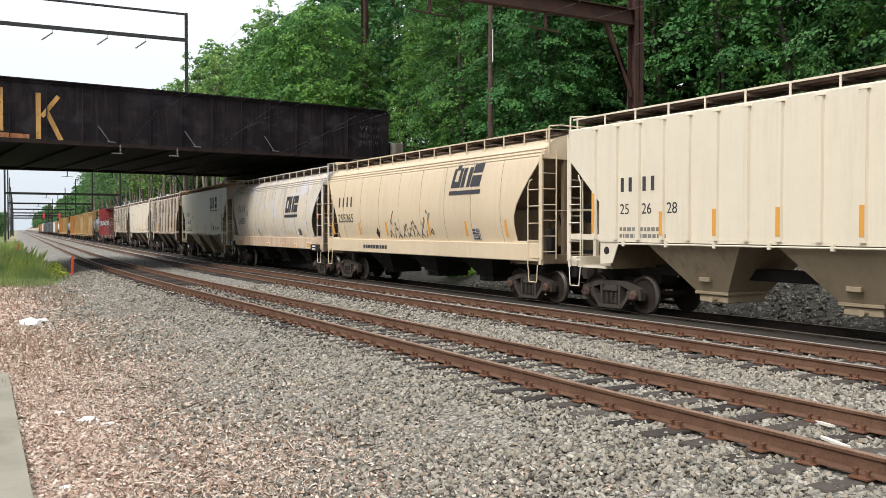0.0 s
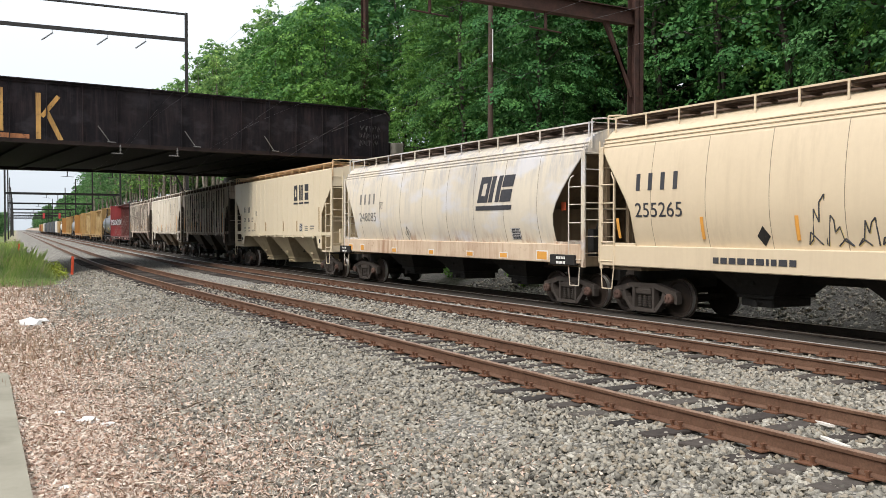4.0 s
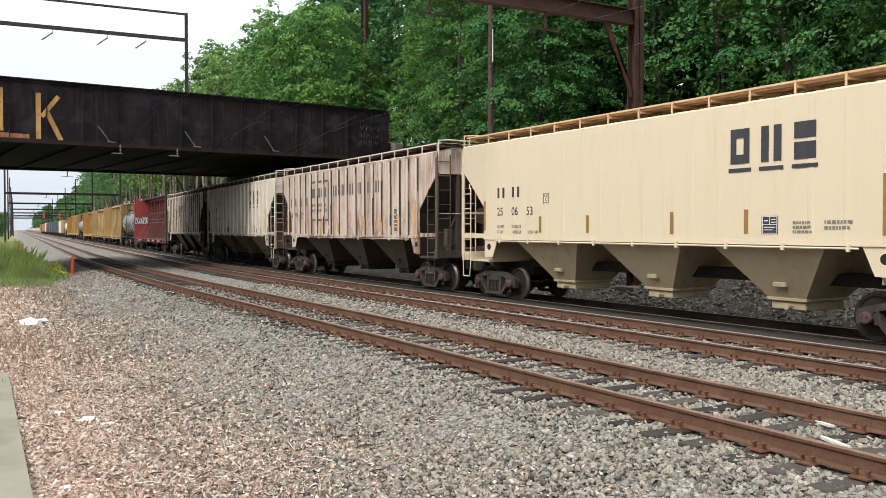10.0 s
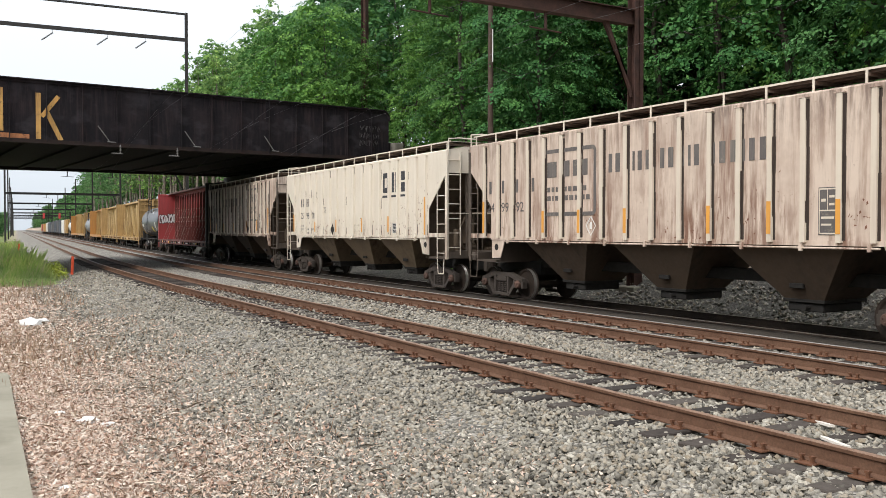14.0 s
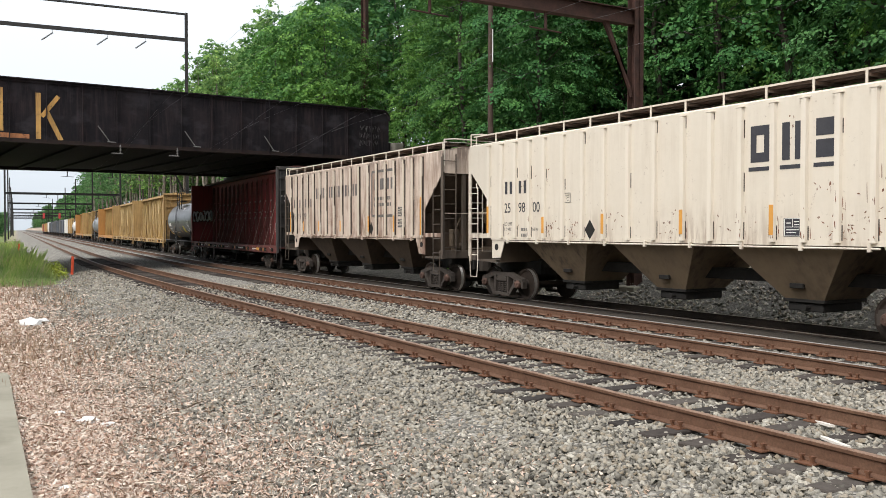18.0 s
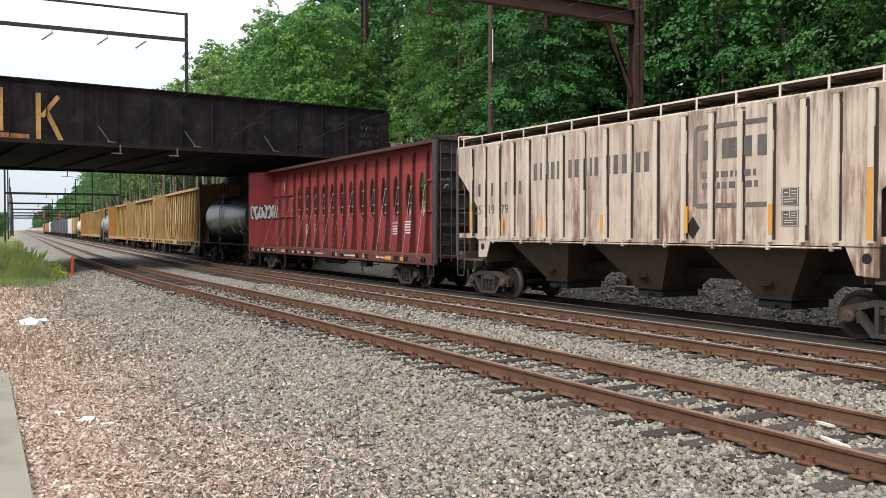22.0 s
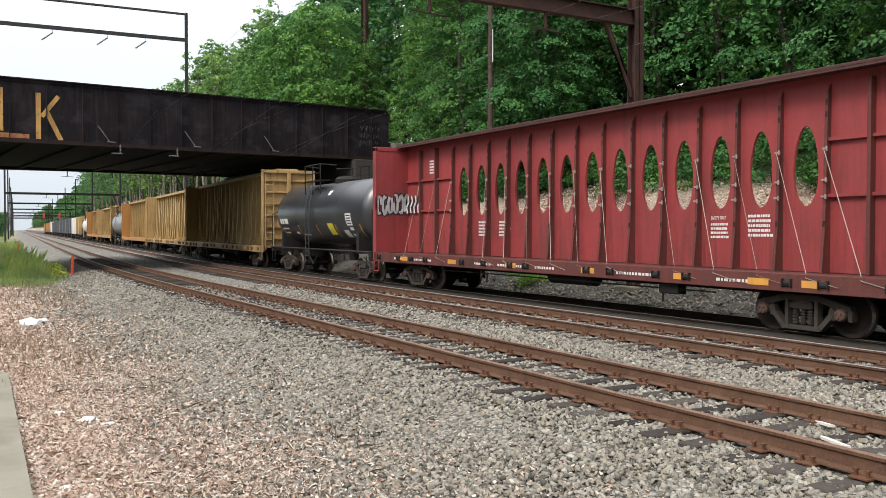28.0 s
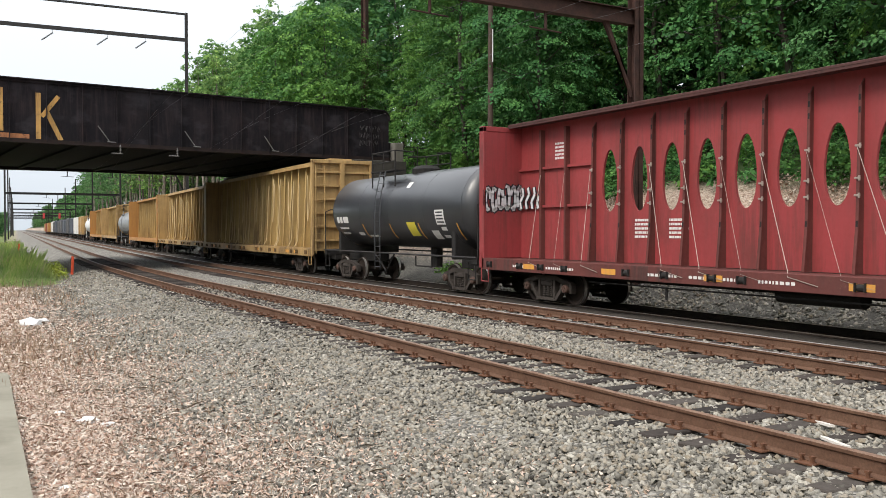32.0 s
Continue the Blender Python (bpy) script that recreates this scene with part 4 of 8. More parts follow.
        w = part("roof_walk", bm, grate, car, "thin steel grating walkway")
        bm = bmesh.new()
        box(bm, *sorted((sx * xr, sx * (xr + 0.02))), -half, half, zr - 0.03, zr + 0.012)
        part("walk_edge", bm, walkway, w)
        n = 15 if sx < 0 else 0
        for j in range(n):
            y = -half + 0.2 + (2 * half - 0.4) * j / (n - 1)
            bm = bmesh.new()
            box(bm, *sorted((sx * (xr + 0.022), sx * (xr + 0.045))), y - 0.022, y + 0.022, zs, zr + 0.01)
            stay = part("walk_support", bm, walkway, w)
            bm = bmesh.new()
            box(bm, *sorted((sx * (xr - 0.01), sx * (xr - broad))), y - 0.02, y + 0.02, zr - 0.13, zr - 0.075)
            part("bracket", bm, grate, stay)
    for k in (-1, 1):
        bm = bmesh.new()
        box(bm, -xr, xr, *sorted((k * (half - 0.02), k * (half - 0.4))), zr - 0.02, zr - 0.004)
        rods(bm, [(-xr - 0.1, k * (half + 0.01), 4.2), (-xr - 0.1, k * (half + 0.01), zr + 0.06), (-xr + 0.3, k * (half + 0.01), zr + 0.1), (xr, k * (half + 0.01), zr + 0.06)], 0.024)
        part("end_walk", bm, walkway, car)
    for j in range(4):
        y = -half + half * 2 * (j + 0.5) / 4
        bm = bmesh.new()
        box(bm, -0.36, 0.36, y - 1.85, y + 1.85, 4.78, 4.93, 0.03)
        part("roof_hatch", bm, grate, car)
    wheels = trucks(car, truck_half)
    couplers(car, half)
    for y, z, h in slots:
        bm = bmesh.new()
        x = -1.492 - rib_depth if ribs else (-1.5 if kind == "flat" else -1.6)
        if kind == "round":
            rods(bm, [(-1.478, y, 1.88), (-1.515, y, 2.03), (-1.552, y, 2.2), (-1.575, y, 2.36)], 0.045, 4)
        else:
            box(bm, x - 0.006, x, y - 0.05, y + 0.05, z, z + h)
        part("reflector", bm, reflect_mat or M_REFLECT, near, "dull amber reflector strip" if reflect_mat else "orange reflector strip")
    TRAIN.append((car, s0, wheels))
    return car, near


def bars(near, x, y, z, rows, width, height, mat, gap=0.45, name="stencil_text", rng=random.Random(11)):
    """Rows of short bars that stand for small lettering."""
    big = height >= 0.25
    bm = bmesh.new()
    for r in range(rows):
        yy = y
        while yy > y - width:
            w = rng.uniform(0.5, 1.0 if big else 1.6) * height
            z0 = z - r * height * 1.8
            slab(bm, [(yy, z0), (yy - w, z0), (yy - w, z0 + height), (yy, z0 + height)], x, 0.004)
            if big:
                part("stencil_bar", bm, mat, near)
                bm = bmesh.new()
            yy -= w + height * gap
    if big:
        bm.free()
        return None
    ob = part(name, bm, mat, near)
    ob["kind"] = "stuff"
    return ob


def marks(near, ys, z, h, mat=None, x=-1.494):
    """Plain upright bars in place of the owner's letters."""
    for y in ys:
        bm = bmesh.new()
        slab(bm, [(y - h * 0.1, z), (y - h * 0.42, z), (y - h * 0.42, z + h), (y - h * 0.1, z + h)], x, 0.004)
        part("stencil_bar", bm, mat or M_BLUE, near)


def plate_box(near, x, y, z, r=0.26):
    """Small square outline with its clearance letter."""
    bm = bmesh.new()
    t = 0.018
    for a, b, c, d in ((0, r, 0, t), (0, r, r - t, r), (0, t, 0, r), (r - t, r, 0, r)):
        slab(bm, [(y - a, z + c), (y - b, z + c), (y - b, z + d), (y - a, z + d)], x, 0.004)
    part("stencil_box", bm, M_GREYTEXT, near)
    lettering("C", 0.14, M_GREYTEXT, near, x, y - 0.09, z + 0.05)
    lettering("PLATE", 0.055, M_GREYTEXT, near, x, y - 0.05, z + 0.17)


def rust_chips(near, spots, seed):
    """Clusters of small brown chips and scratches in the paint: (y, z, how many, spread)."""
    rng = random.Random(seed)
    bm = bmesh.new()
    for y0, z0, n, w in spots:
        for _ in range(n):
            y, z = rng.gauss(y0, w), max(1.9, rng.gauss(z0, w * 0.8))
            a = rng.uniform(0, math.pi)
            l, t = rng.uniform(0.01, 0.05), rng.uniform(0.005, 0.016)
            c, s = math.cos(a), math.sin(a)
            slab(bm, [(y - l * c + t * s, z - l * s - t * c), (y - l * c * 0.3 - t * s * 1.4, z - l * s * 0.3 + t * c), (y + l * c, z + l * s), (y + l * c * 0.2 + t * s * 1.5, z + l * s * 0.2 - t * c)], -1.4925, 0.002)
    ob = part("chipped_rust", bm, M_CHIP, near, "brown rust chips and scratches")
    ob["kind"] = "stuff"


def rust_runs(near, rows, seed):
    """Thin brown runs beside the ribs: (y, top, reach)."""
    rng = random.Random(seed)
    for y, top, reach in rows:
        bm = bmesh.new()
        for _ in range(6):
            w, z = rng.uniform(0.004, 0.011), 1.9 + (top - 1.9) * rng.random() ** 2
            yy = y + rng.choice((-1, 1)) * rng.uniform(0.075, 0.085 + reach * 0.4)
            h = rng.uniform(0.06, 0.3)
            slab(bm, [(yy - w, z), (yy + w * 0.4, z + 0.02), (yy + w * 0.7, z + h * 0.8), (yy, z + h), (yy - w * 0.8, z + h * 0.6)], -1.4925, 0.002)
        for _ in range(3):   # on the rib's own face
            w, z, h = rng.uniform(0.006, 0.018), 1.9 + (top - 1.9) * rng.random() ** 2, rng.uniform(0.05, 0.18)
            yy = y + rng.uniform(-0.04, 0.03)
            slab(bm, [(yy - w, z), (yy + w * 0.4, z + 0.03), (yy + w, z + h * 0.7), (yy, z + h)], -1.5615, 0.002)
        part("rust_run", bm, M_CHIP, near, "brown rust run beside a rib")


def word_bars(near, y, z, h):
    """Three words as upright bars, one a letter."""
    for n in (6, 5, 6):
        for i in range(n):
            w = h * (0.42, 0.52, 0.6, 0.24, 0.46, 0.5)[i]
            bm = bmesh.new()
            slab(bm, [(y - w * 0.12, z), (y - w * 0.8, z), (y - w * 0.8, z + h), (y - w * 0.12, z + h)], -1.494, 0.004)
            part("stencil_bar", bm, M_FADED, near)
            y -= w + 0.055
        y -= 0.2


def skin(kind, z):
    """x of the side sheet at height z."""
    if kind == "flat":
        return -1.492
    p = side_profile("round")
    for (xa, za, _), (xb, zb, _) in zip(p, p[1:]):
        if za <= z <= zb:
            return xa + (xb - xa) * (z - za) / (zb - za) - 0.012
    return -1.6


def emblem(near, kind, y, z, w, h, mat, slant, under_each, lift=0.0):
    """Three plain blocks over a bar: the owner's emblem as bare shapes."""
    n = 3
    cell = w / n
    for i in range(n):
        bm = bmesh.new()
        ya = y - i * cell
        yb = ya - cell * (0.92 if not under_each else 0.62)
        t = slant * h
        th = 0.3 * (ya - yb)

        def quad(y0, y1, f0, f1, s0=0.0, s1=0.0):
            z0, z1 = z + f0 * h, z + f1 * h
            steps = 4 if kind == "round" else 1
            rows = []
            for j in range(steps + 1):
                a = j / steps
                zz, ff, ss = z0 + (z1 - z0) * a, f0 + (f1 - f0) * a, s0 + (s1 - s0) * a
                xs = skin(kind, zz) + (0.006 if kind == "round" else -lift)
                rows.append([bm.verts.new((xs - d, yy + ss - t * ff, zz)) for d, yy in ((0, y0), (0, y1), (0.005, y1), (0.005, y0))])
            bm.faces.new(rows[0])
            bm.faces.new(rows[-1][::-1])
            for p, q in zip(rows, rows[1:]):
                for k in range(4):
                    bm.faces.new((p[k], p[(k + 1) % 4], q[(k + 1) % 4], q[k]))
        if i == 2:
            quad(ya, yb, 0.0, 0.46, 0, 0)
            quad(ya, yb, 0.56, 1.0, 0, 0)
        elif i == 1:
            quad(ya, ya - th * 1.25, 0.0, 1.0)
            quad(yb + th * 1.25, yb, 0.0, 1.0)
        else:
            quad(ya, ya - th, 0.0, 1.0)
            quad(yb + th, yb, 0.0, 1.0)
            quad(ya - th, yb + th, 0.74, 1.0)
            quad(ya - th, yb + th, 0.0, 0.26)
        if under_each:
            quad(ya + 0.05, yb - 0.05, -0.24, -0.13)
        part("emblem_block", bm, mat, near, "plain dark block of the painted emblem")
    if not under_each:
        bm = bmesh.new()
        za, zc = z - 0.3 * h, z - 0.13 * h
        vs = [(skin(kind, za), y + 0.25 * 0.3, za), (skin(kind, za), y - w, za), (skin(kind, zc), y - w - 0.03, zc), (skin(kind, zc), y + 0.06, zc)]
        a = [bm.verts.new(v) for v in vs]
        b = [bm.verts.new((v[0] - 0.005, v[1], v[2])) for v in vs]
        bm.faces.new(a)
        bm.faces.new(b[::-1])
        for q in range(4):
            bm.faces.new((a[q], b[q], b[(q + 1) % 4], a[(q + 1) % 4]))
        part("emblem_bar", bm, mat, near)


def placard(near, x, y, z, w, h, faded=False):
    """Black inspection stencil panel with white cells."""
    bm = bmesh.new()
    slab(bm, [(y, z), (y - w, z), (y - w, z + h), (y, z + h)], x, 0.004)
    p = part("stencil_panel", bm, M_FADED if faded else M_BLUE, near, "dark inspection stencil panel")
    bm = bmesh.new()
    for a, b, c, d in ((0.04, 0.96, 0.95, 0.98), (0.04, 0.96, 0.02, 0.05), (0.04, 0.08, 0.02, 0.98), (0.92, 0.96, 0.02, 0.98), (0.08, 0.92, 0.5, 0.53), (0.48, 0.51, 0.5, 0.95),
                       (0.16, 0.4, 0.7, 0.76), (0.58, 0.86, 0.62, 0.67), (0.58, 0.86, 0.78, 0.83), (0.16, 0.84, 0.34, 0.39), (0.16, 0.7, 0.2, 0.24)):
        slab(bm, [(y - a * w, z + c * h), (y - b * w, z + c * h), (y - b * w, z + d * h), (y - a * w, z + d * h)], x, 0.003, 0.005)
    part("stencil_grid", bm, P_RIBPALE if faded else M_WHITE, p)["kind"] = "stuff"


def diamond(near, x, y, z, r, mat=None, label="dark diamond-shaped plate"):
    """Diamond placard: a solid dark one, or a thin outline with a small mark inside."""
    bm = bmesh.new()
    h = r * 1.3
    if mat is None:
        slab(bm, [(y, z - h), (y - r, z), (y, z + h), (y + r, z)], x, 0.006)
    else:
        for ya, za in ((-1, -1), (-1, 1), (1, 1), (1, -1)):
            slab(bm, [(y + ya * r, z), (y, z + za * h), (y, z + za * h * 0.86), (y + ya * r * 0.86, z)], x, 0.006)
        slab(bm, [(y + r * 0.22, z - h * 0.3), (y - r * 0.22, z - h * 0.3), (y - r * 0.22, z + h * 0.35), (y + r * 0.22, z + h * 0.35)], x, 0.005)
    part("diamond_plate", bm, mat or M_UNDER, near, label)


P_CREAM1 = painted("cream_paint_clean", (0.7, 0.635, 0.52), (0.36, 0.29, 0.2), 0.16, (0.25, 0.13, 0.07), 0.02, 0.4)
P_TAN = painted("tan_paint", (0.66, 0.545, 0.39), (0.36, 0.27, 0.18), 0.22, (0.25, 0.12, 0.06), 0.03, 0.42)
P_FADED = painted("chalky_cream_paint", (0.66, 0.59, 0.48), (0.38, 0.36, 0.36), 0.5, (0.33, 0.15, 0.07), 0.06, 0.6, runs=((2.15, 1.7, 0.8, (0.33, 0.18, 0.1)), (3.1, 4.4, 0.85, (0.33, 0.33, 0.37))), chalk=(0.6, 0.6, 0.64))
P_YELLOWCREAM = painted("fresh_cream_paint", (0.7, 0.6, 0.44), (0.45, 0.36, 0.22), 0.12, (0.3, 0.18, 0.1), 0.01, 0.36)
P_WALKTAN = painted("peach_walkway_paint", (0.68, 0.47, 0.28), (0.4, 0.26, 0.14), 0.25, (0.3, 0.16, 0.08), 0.05, 0.5)
P_GREYRUST = painted("grey_paint_rust_streaks", (0.61, 0.505, 0.425), (0.19, 0.098, 0.066), 0.85, (0.13, 0.06, 0.042), 0.18, 0.65, runs=((3.7, 4.6, 0.85, (0.15, 0.105, 0.085)), (4.5, 2.4, 0.95, (0.2, 0.108, 0.074)), (2.9, 1.8, 0.8, (0.18, 0.09, 0.058))))
P_WHITE6 = painted("off_white_paint_chipped", (0.68, 0.62, 0.53), (0.36, 0.28, 0.2), 0.2, (0.13, 0.055, 0.035), 0.2, 0.5, runs=(2.7, 1.85, 0.55, (0.2, 0.11, 0.07)))
P_PINKGREY = painted("pale_paint_brown_streaks", (0.61, 0.51, 0.43), (0.18, 0.095, 0.064), 0.85, (0.14, 0.06, 0.04), 0.16, 0.62, runs=((3.7, 4.6, 0.85, (0.16, 0.115, 0.093)), (4.7, 2.6, 0.95, (0.2, 0.115, 0.08)), (2.9, 1.8, 0.7, (0.16, 0.09, 0.063))))
P_SILLRUST = painted("rusty_cream_sill", (0.63, 0.5, 0.37), (0.3, 0.14, 0.075), 0.85, (0.22, 0.1, 0.055), 0.3, 0.65)
P_RIBPALE = painted("pale_rib_paint", (0.63, 0.56, 0.47), (0.3, 0.2, 0.15), 0.3, (0.18, 0.09, 0.06), 0.08, 0.55)
P_RIBCLEAN = painted("off_white_rib_paint", (0.72, 0.66, 0.57), (0.36, 0.28, 0.2), 0.2, (0.12, 0.06, 0.04), 0.1, 0.5)
# ends and bays much darker than the body sides
P_ENDDARK = painted("dark_end_paint", (0.075, 0.058, 0.046), (0.03, 0.024, 0.02), 0.6, (0.13, 0.07, 0.045), 0.2, 0.75)
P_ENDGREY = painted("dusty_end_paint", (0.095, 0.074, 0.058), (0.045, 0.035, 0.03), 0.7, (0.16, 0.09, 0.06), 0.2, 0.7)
P_BAYDARK = painted("bay_dark_brown", (0.11, 0.08, 0.053), (0.028, 0.021, 0.017), 0.7, (0.17, 0.1, 0.06), 0.2, 0.75)
P_BAYBLACK = painted("bay_black_brown", (0.075, 0.05, 0.033), (0.025, 0.018, 0.014), 0.65, (0.12, 0.07, 0.045), 0.2, 0.75)
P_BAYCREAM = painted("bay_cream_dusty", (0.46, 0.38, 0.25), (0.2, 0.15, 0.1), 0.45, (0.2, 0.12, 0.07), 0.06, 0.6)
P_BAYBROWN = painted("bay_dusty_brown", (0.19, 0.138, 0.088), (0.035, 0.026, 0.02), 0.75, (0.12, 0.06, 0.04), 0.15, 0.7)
# dirty tan, darkened further so the end recess carries its shade as colour
P_TANEND = painted("dirty_shaded_tan_end", (0.2, 0.145, 0.088), (0.07, 0.048, 0.032), 0.7, (0.16, 0.085, 0.05), 0.2, 0.7)
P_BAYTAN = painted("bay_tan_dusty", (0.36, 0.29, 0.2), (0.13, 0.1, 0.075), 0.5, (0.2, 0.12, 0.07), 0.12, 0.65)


def build_hoppers():
    # middle of each car along the track at the start
    # 1: cream ribbed car
    car, near = hopper(10.3, "flat", P_CREAM1, ribs=rib_places((6.83, 3), (4.44, 2), (2.84, 2), (1.21, 2), (-0.6, 8), (-6.5, 0)), under=P_BAYTAN, slope_mat=P_TANEND, label="cream ribbed covered hopper car with orange reflector strips", frame_mat=M_UNDER,
                       slots=((6.83, 2.0, 1.0), (4.44, 1.95, 0.55), (2.84, 1.95, 0.58), (1.21, 1.95, 0.58), (-0.6, 1.95, 0.58), (-6.5, 2.0, 1.0)))
    for y, s in ((5.9, "25"), (5.14, "26"), (4.32, "28")):
        lettering(s, 0.36, M_BLUE, near, -1.494, y, 2.46, stretch=0.95)
    marks(near, (5.9, 5.62, 5.14, 4.86), 3.0, 0.34)
    bars(near, -1.494, 5.9, 2.05, 2, 1.5, 0.09, M_GREYTEXT)
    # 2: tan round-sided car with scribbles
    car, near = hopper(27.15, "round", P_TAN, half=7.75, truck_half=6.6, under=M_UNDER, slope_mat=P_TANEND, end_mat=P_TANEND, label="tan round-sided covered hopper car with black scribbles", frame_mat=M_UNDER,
                       slots=((7.0, 0, 0), (4.3, 0, 0), (1.88, 0, 0), (-1.4, 0, 0), (-3.85, 0, 0), (-6.1, 0, 0)))
    lettering("255265", 0.48, M_BLUE, near, None, 6.38, 2.38, stretch=1.08)
    marks(near, (6.38, 5.98, 5.58, 5.18), 3.0, 0.4, M_BLUE, None)
    emblem(near, "round", -2.9, 3.42, 1.8, 0.76, M_BLUE, 0.25, False)
    placard(near, None, -4.15, 1.75, 0.45, 0.36)
    diamond(near, None, 2.7, 1.95, 0.16)
    rng = random.Random(7)
    M_HALO = painted("faded_yellow_spray", (0.52, 0.42, 0.2), (0.4, 0.32, 0.2), 0.4, (0.4, 0.33, 0.22), 0.1, 0.7)
    y = 1.75
    for i, (w, z0, z1) in enumerate(((0.5, 1.8, 2.75), (0.55, 1.78, 2.35), (0.42, 1.8, 2.3), (0.45, 1.82, 2.35), (0.42, 1.85, 2.4), (0.5, 1.8, 2.5), (0.55, 1.9, 2.75))):
        zz = [z0, z1, z1 - 0.16 * (z1 - z0), z0 + 0.45 * (z1 - z0), z0 + rng.uniform(0.6, 0.95) * (z1 - z0), z0 + 0.1, z0, z0 + 0.25 * (z1 - z0), z0]
        yy = [0.02, 0.1, 0.24, 0.3, 0.55, 0.62, 0.9, 0.72, 0.3]
        flip = rng.random() < 0.4
        loop = [(z, y - w * ((1 - q) if flip else q) + rng.uniform(-0.04, 0.04)) for z, q in zip(zz, yy)]
        for nm, mat, r, off in (("spray_halo", M_HALO, 0.03, 0.008), ("scribble", M_BLUE, 0.017, 0.0)):
            bm = bmesh.new()
            rods(bm, [(skin("round", zz) + 0.01 + (0.022 if nm == "spray_halo" else 0.0), yy - off, zz - off) for zz, yy in loop], r, 5)
            part(nm, bm, mat, near, "faded yellow spray outline" if nm == "spray_halo" else "black spray-painted scribble")
        y -= w + 0.02
    bars(near, -1.53, 4.0, 1.36, 1, 2.1, 0.13, M_BLUE, 0.4, rng=random.Random(5))
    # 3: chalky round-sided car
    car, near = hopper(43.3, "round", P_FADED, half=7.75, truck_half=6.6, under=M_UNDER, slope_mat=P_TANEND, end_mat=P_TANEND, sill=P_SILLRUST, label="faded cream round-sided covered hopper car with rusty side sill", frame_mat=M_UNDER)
    lettering("248085", 0.48, M_GREYTEXT, near, None, 6.02, 2.4, stretch=1.08)
    marks(near, (6.02, 5.62, 5.22, 4.82), 3.05, 0.4, M_GREYTEXT, None)
    plate_box(near, None, 4.2, 2.85)
    emblem(near, "round", -2.75, 2.9, 1.85, 0.78, M_BLUE, 0.25, False)
    placard(near, None, -4.5, 1.8, 0.45, 0.33)
    diamond(near, None, 2.05, 1.95, 0.19, M_GREYTEXT, "thin dark diamond outline")
    for y, w in ((7.0, 0.36), (5.9, 0.3), (3.1, 0.32), (0.3, 0.32), (-2.2, 0.36), (-4.1, 0.36), (-6.0, 0.45)):
        bm = bmesh.new()
        hgt = 0.13 if abs(y) < 5 else 0.22
        box(bm, -1.53, -1.5, y - w / 2, y + w / 2, 1.26, 1.26 + hgt)
        refl = part("reflector", bm, M_REFLECT, near, "orange reflector patch")
        bm = bmesh.new()
        box(bm, -1.526, -1.5, y - w / 2 - 0.035, y + w / 2 + 0.035, 1.24, 1.26 + hgt + 0.03)
        part("surround", bm, M_WHITE, refl, "pale grey painted surround")
    for y in (7.5, -6.95):
        bm = bmesh.new()
        box(bm, -1.6, -1.35, y - 0.55, y + 0.5, 1.14, 1.42, 0.02)
        b = part("step_casting", bm, M_UNDER, car, "black corner step")
        bars(b, -1.605, y + 0.2, 1.3, 2, 0.4, 0.07, M_WHITE)
    bm = bmesh.new()
    slab(bm, [(-6.58, 2.6), (-6.78, 2.6), (-6.78, 2.83), (-6.58, 2.83)], -1.3, 0.01)
    part("notice_plate", bm, painted("orange_red_notice", (0.4, 0.075, 0.03), (0.3, 0.1, 0.05), 0.3), car, "small orange notice plate")
    # 4: fresh cream smooth car
    car, near = hopper(60.37, "flat", P_YELLOWCREAM, ribs=rib_places((6.6, 17), (-6.42, 0)), rib_depth=0.009, under=P_BAYCREAM, slope_mat=P_BAYCREAM, label="fresh cream smooth-sided covered hopper car", frame_mat=P_YELLOWCREAM, walkway=P_WALKTAN, reflect_mat=M_REFLECT_DULL,
                       slots=((6.6, 2.05, 0.9), (3.76, 2.0, 0.45), (1.72, 2.0, 0.45), (-1.26, 2.0, 0.48), (-3.37, 2.0, 0.5), (-6.42, 1.98, 1.1)))
    for y, s in ((5.92, "25"), (5.16, "06"), (4.42, "53")):
        lettering(s, 0.34, M_BLUE, near, -1.5015, y, 2.5, stretch=0.95)
    marks(near, (5.92, 5.66, 5.16, 4.9), 3.02, 0.3, None, -1.5015)
    plate_box(near, -1.5015, 3.62, 2.82)
    for y, z, s in ((5.92, 2.13, "LD LMT"), (5.16, 2.13, "202206 LB"), (5.92, 1.97, "LT WT"), (5.1, 1.97, "60200 LB"), (4.35, 1.97, "NEW 1-81")):
        lettering(s, 0.13, M_GREYTEXT, near, -1.5015, y, z, stretch=0.85)
    emblem(near, "flat", -2.95, 3.45, 2.35, 0.72, M_BLUE, 0.0, True, 0.009)
    placard(near, -1.5015, -3.76, 2.0, 0.4, 0.36)
    bars(near, -1.5015, -4.5, 2.2, 3, 0.4, 0.05, M_GREYTEXT)
    bars(near, -1.5015, -5.2, 2.2, 2, 0.5, 0.06, M_GREYTEXT)
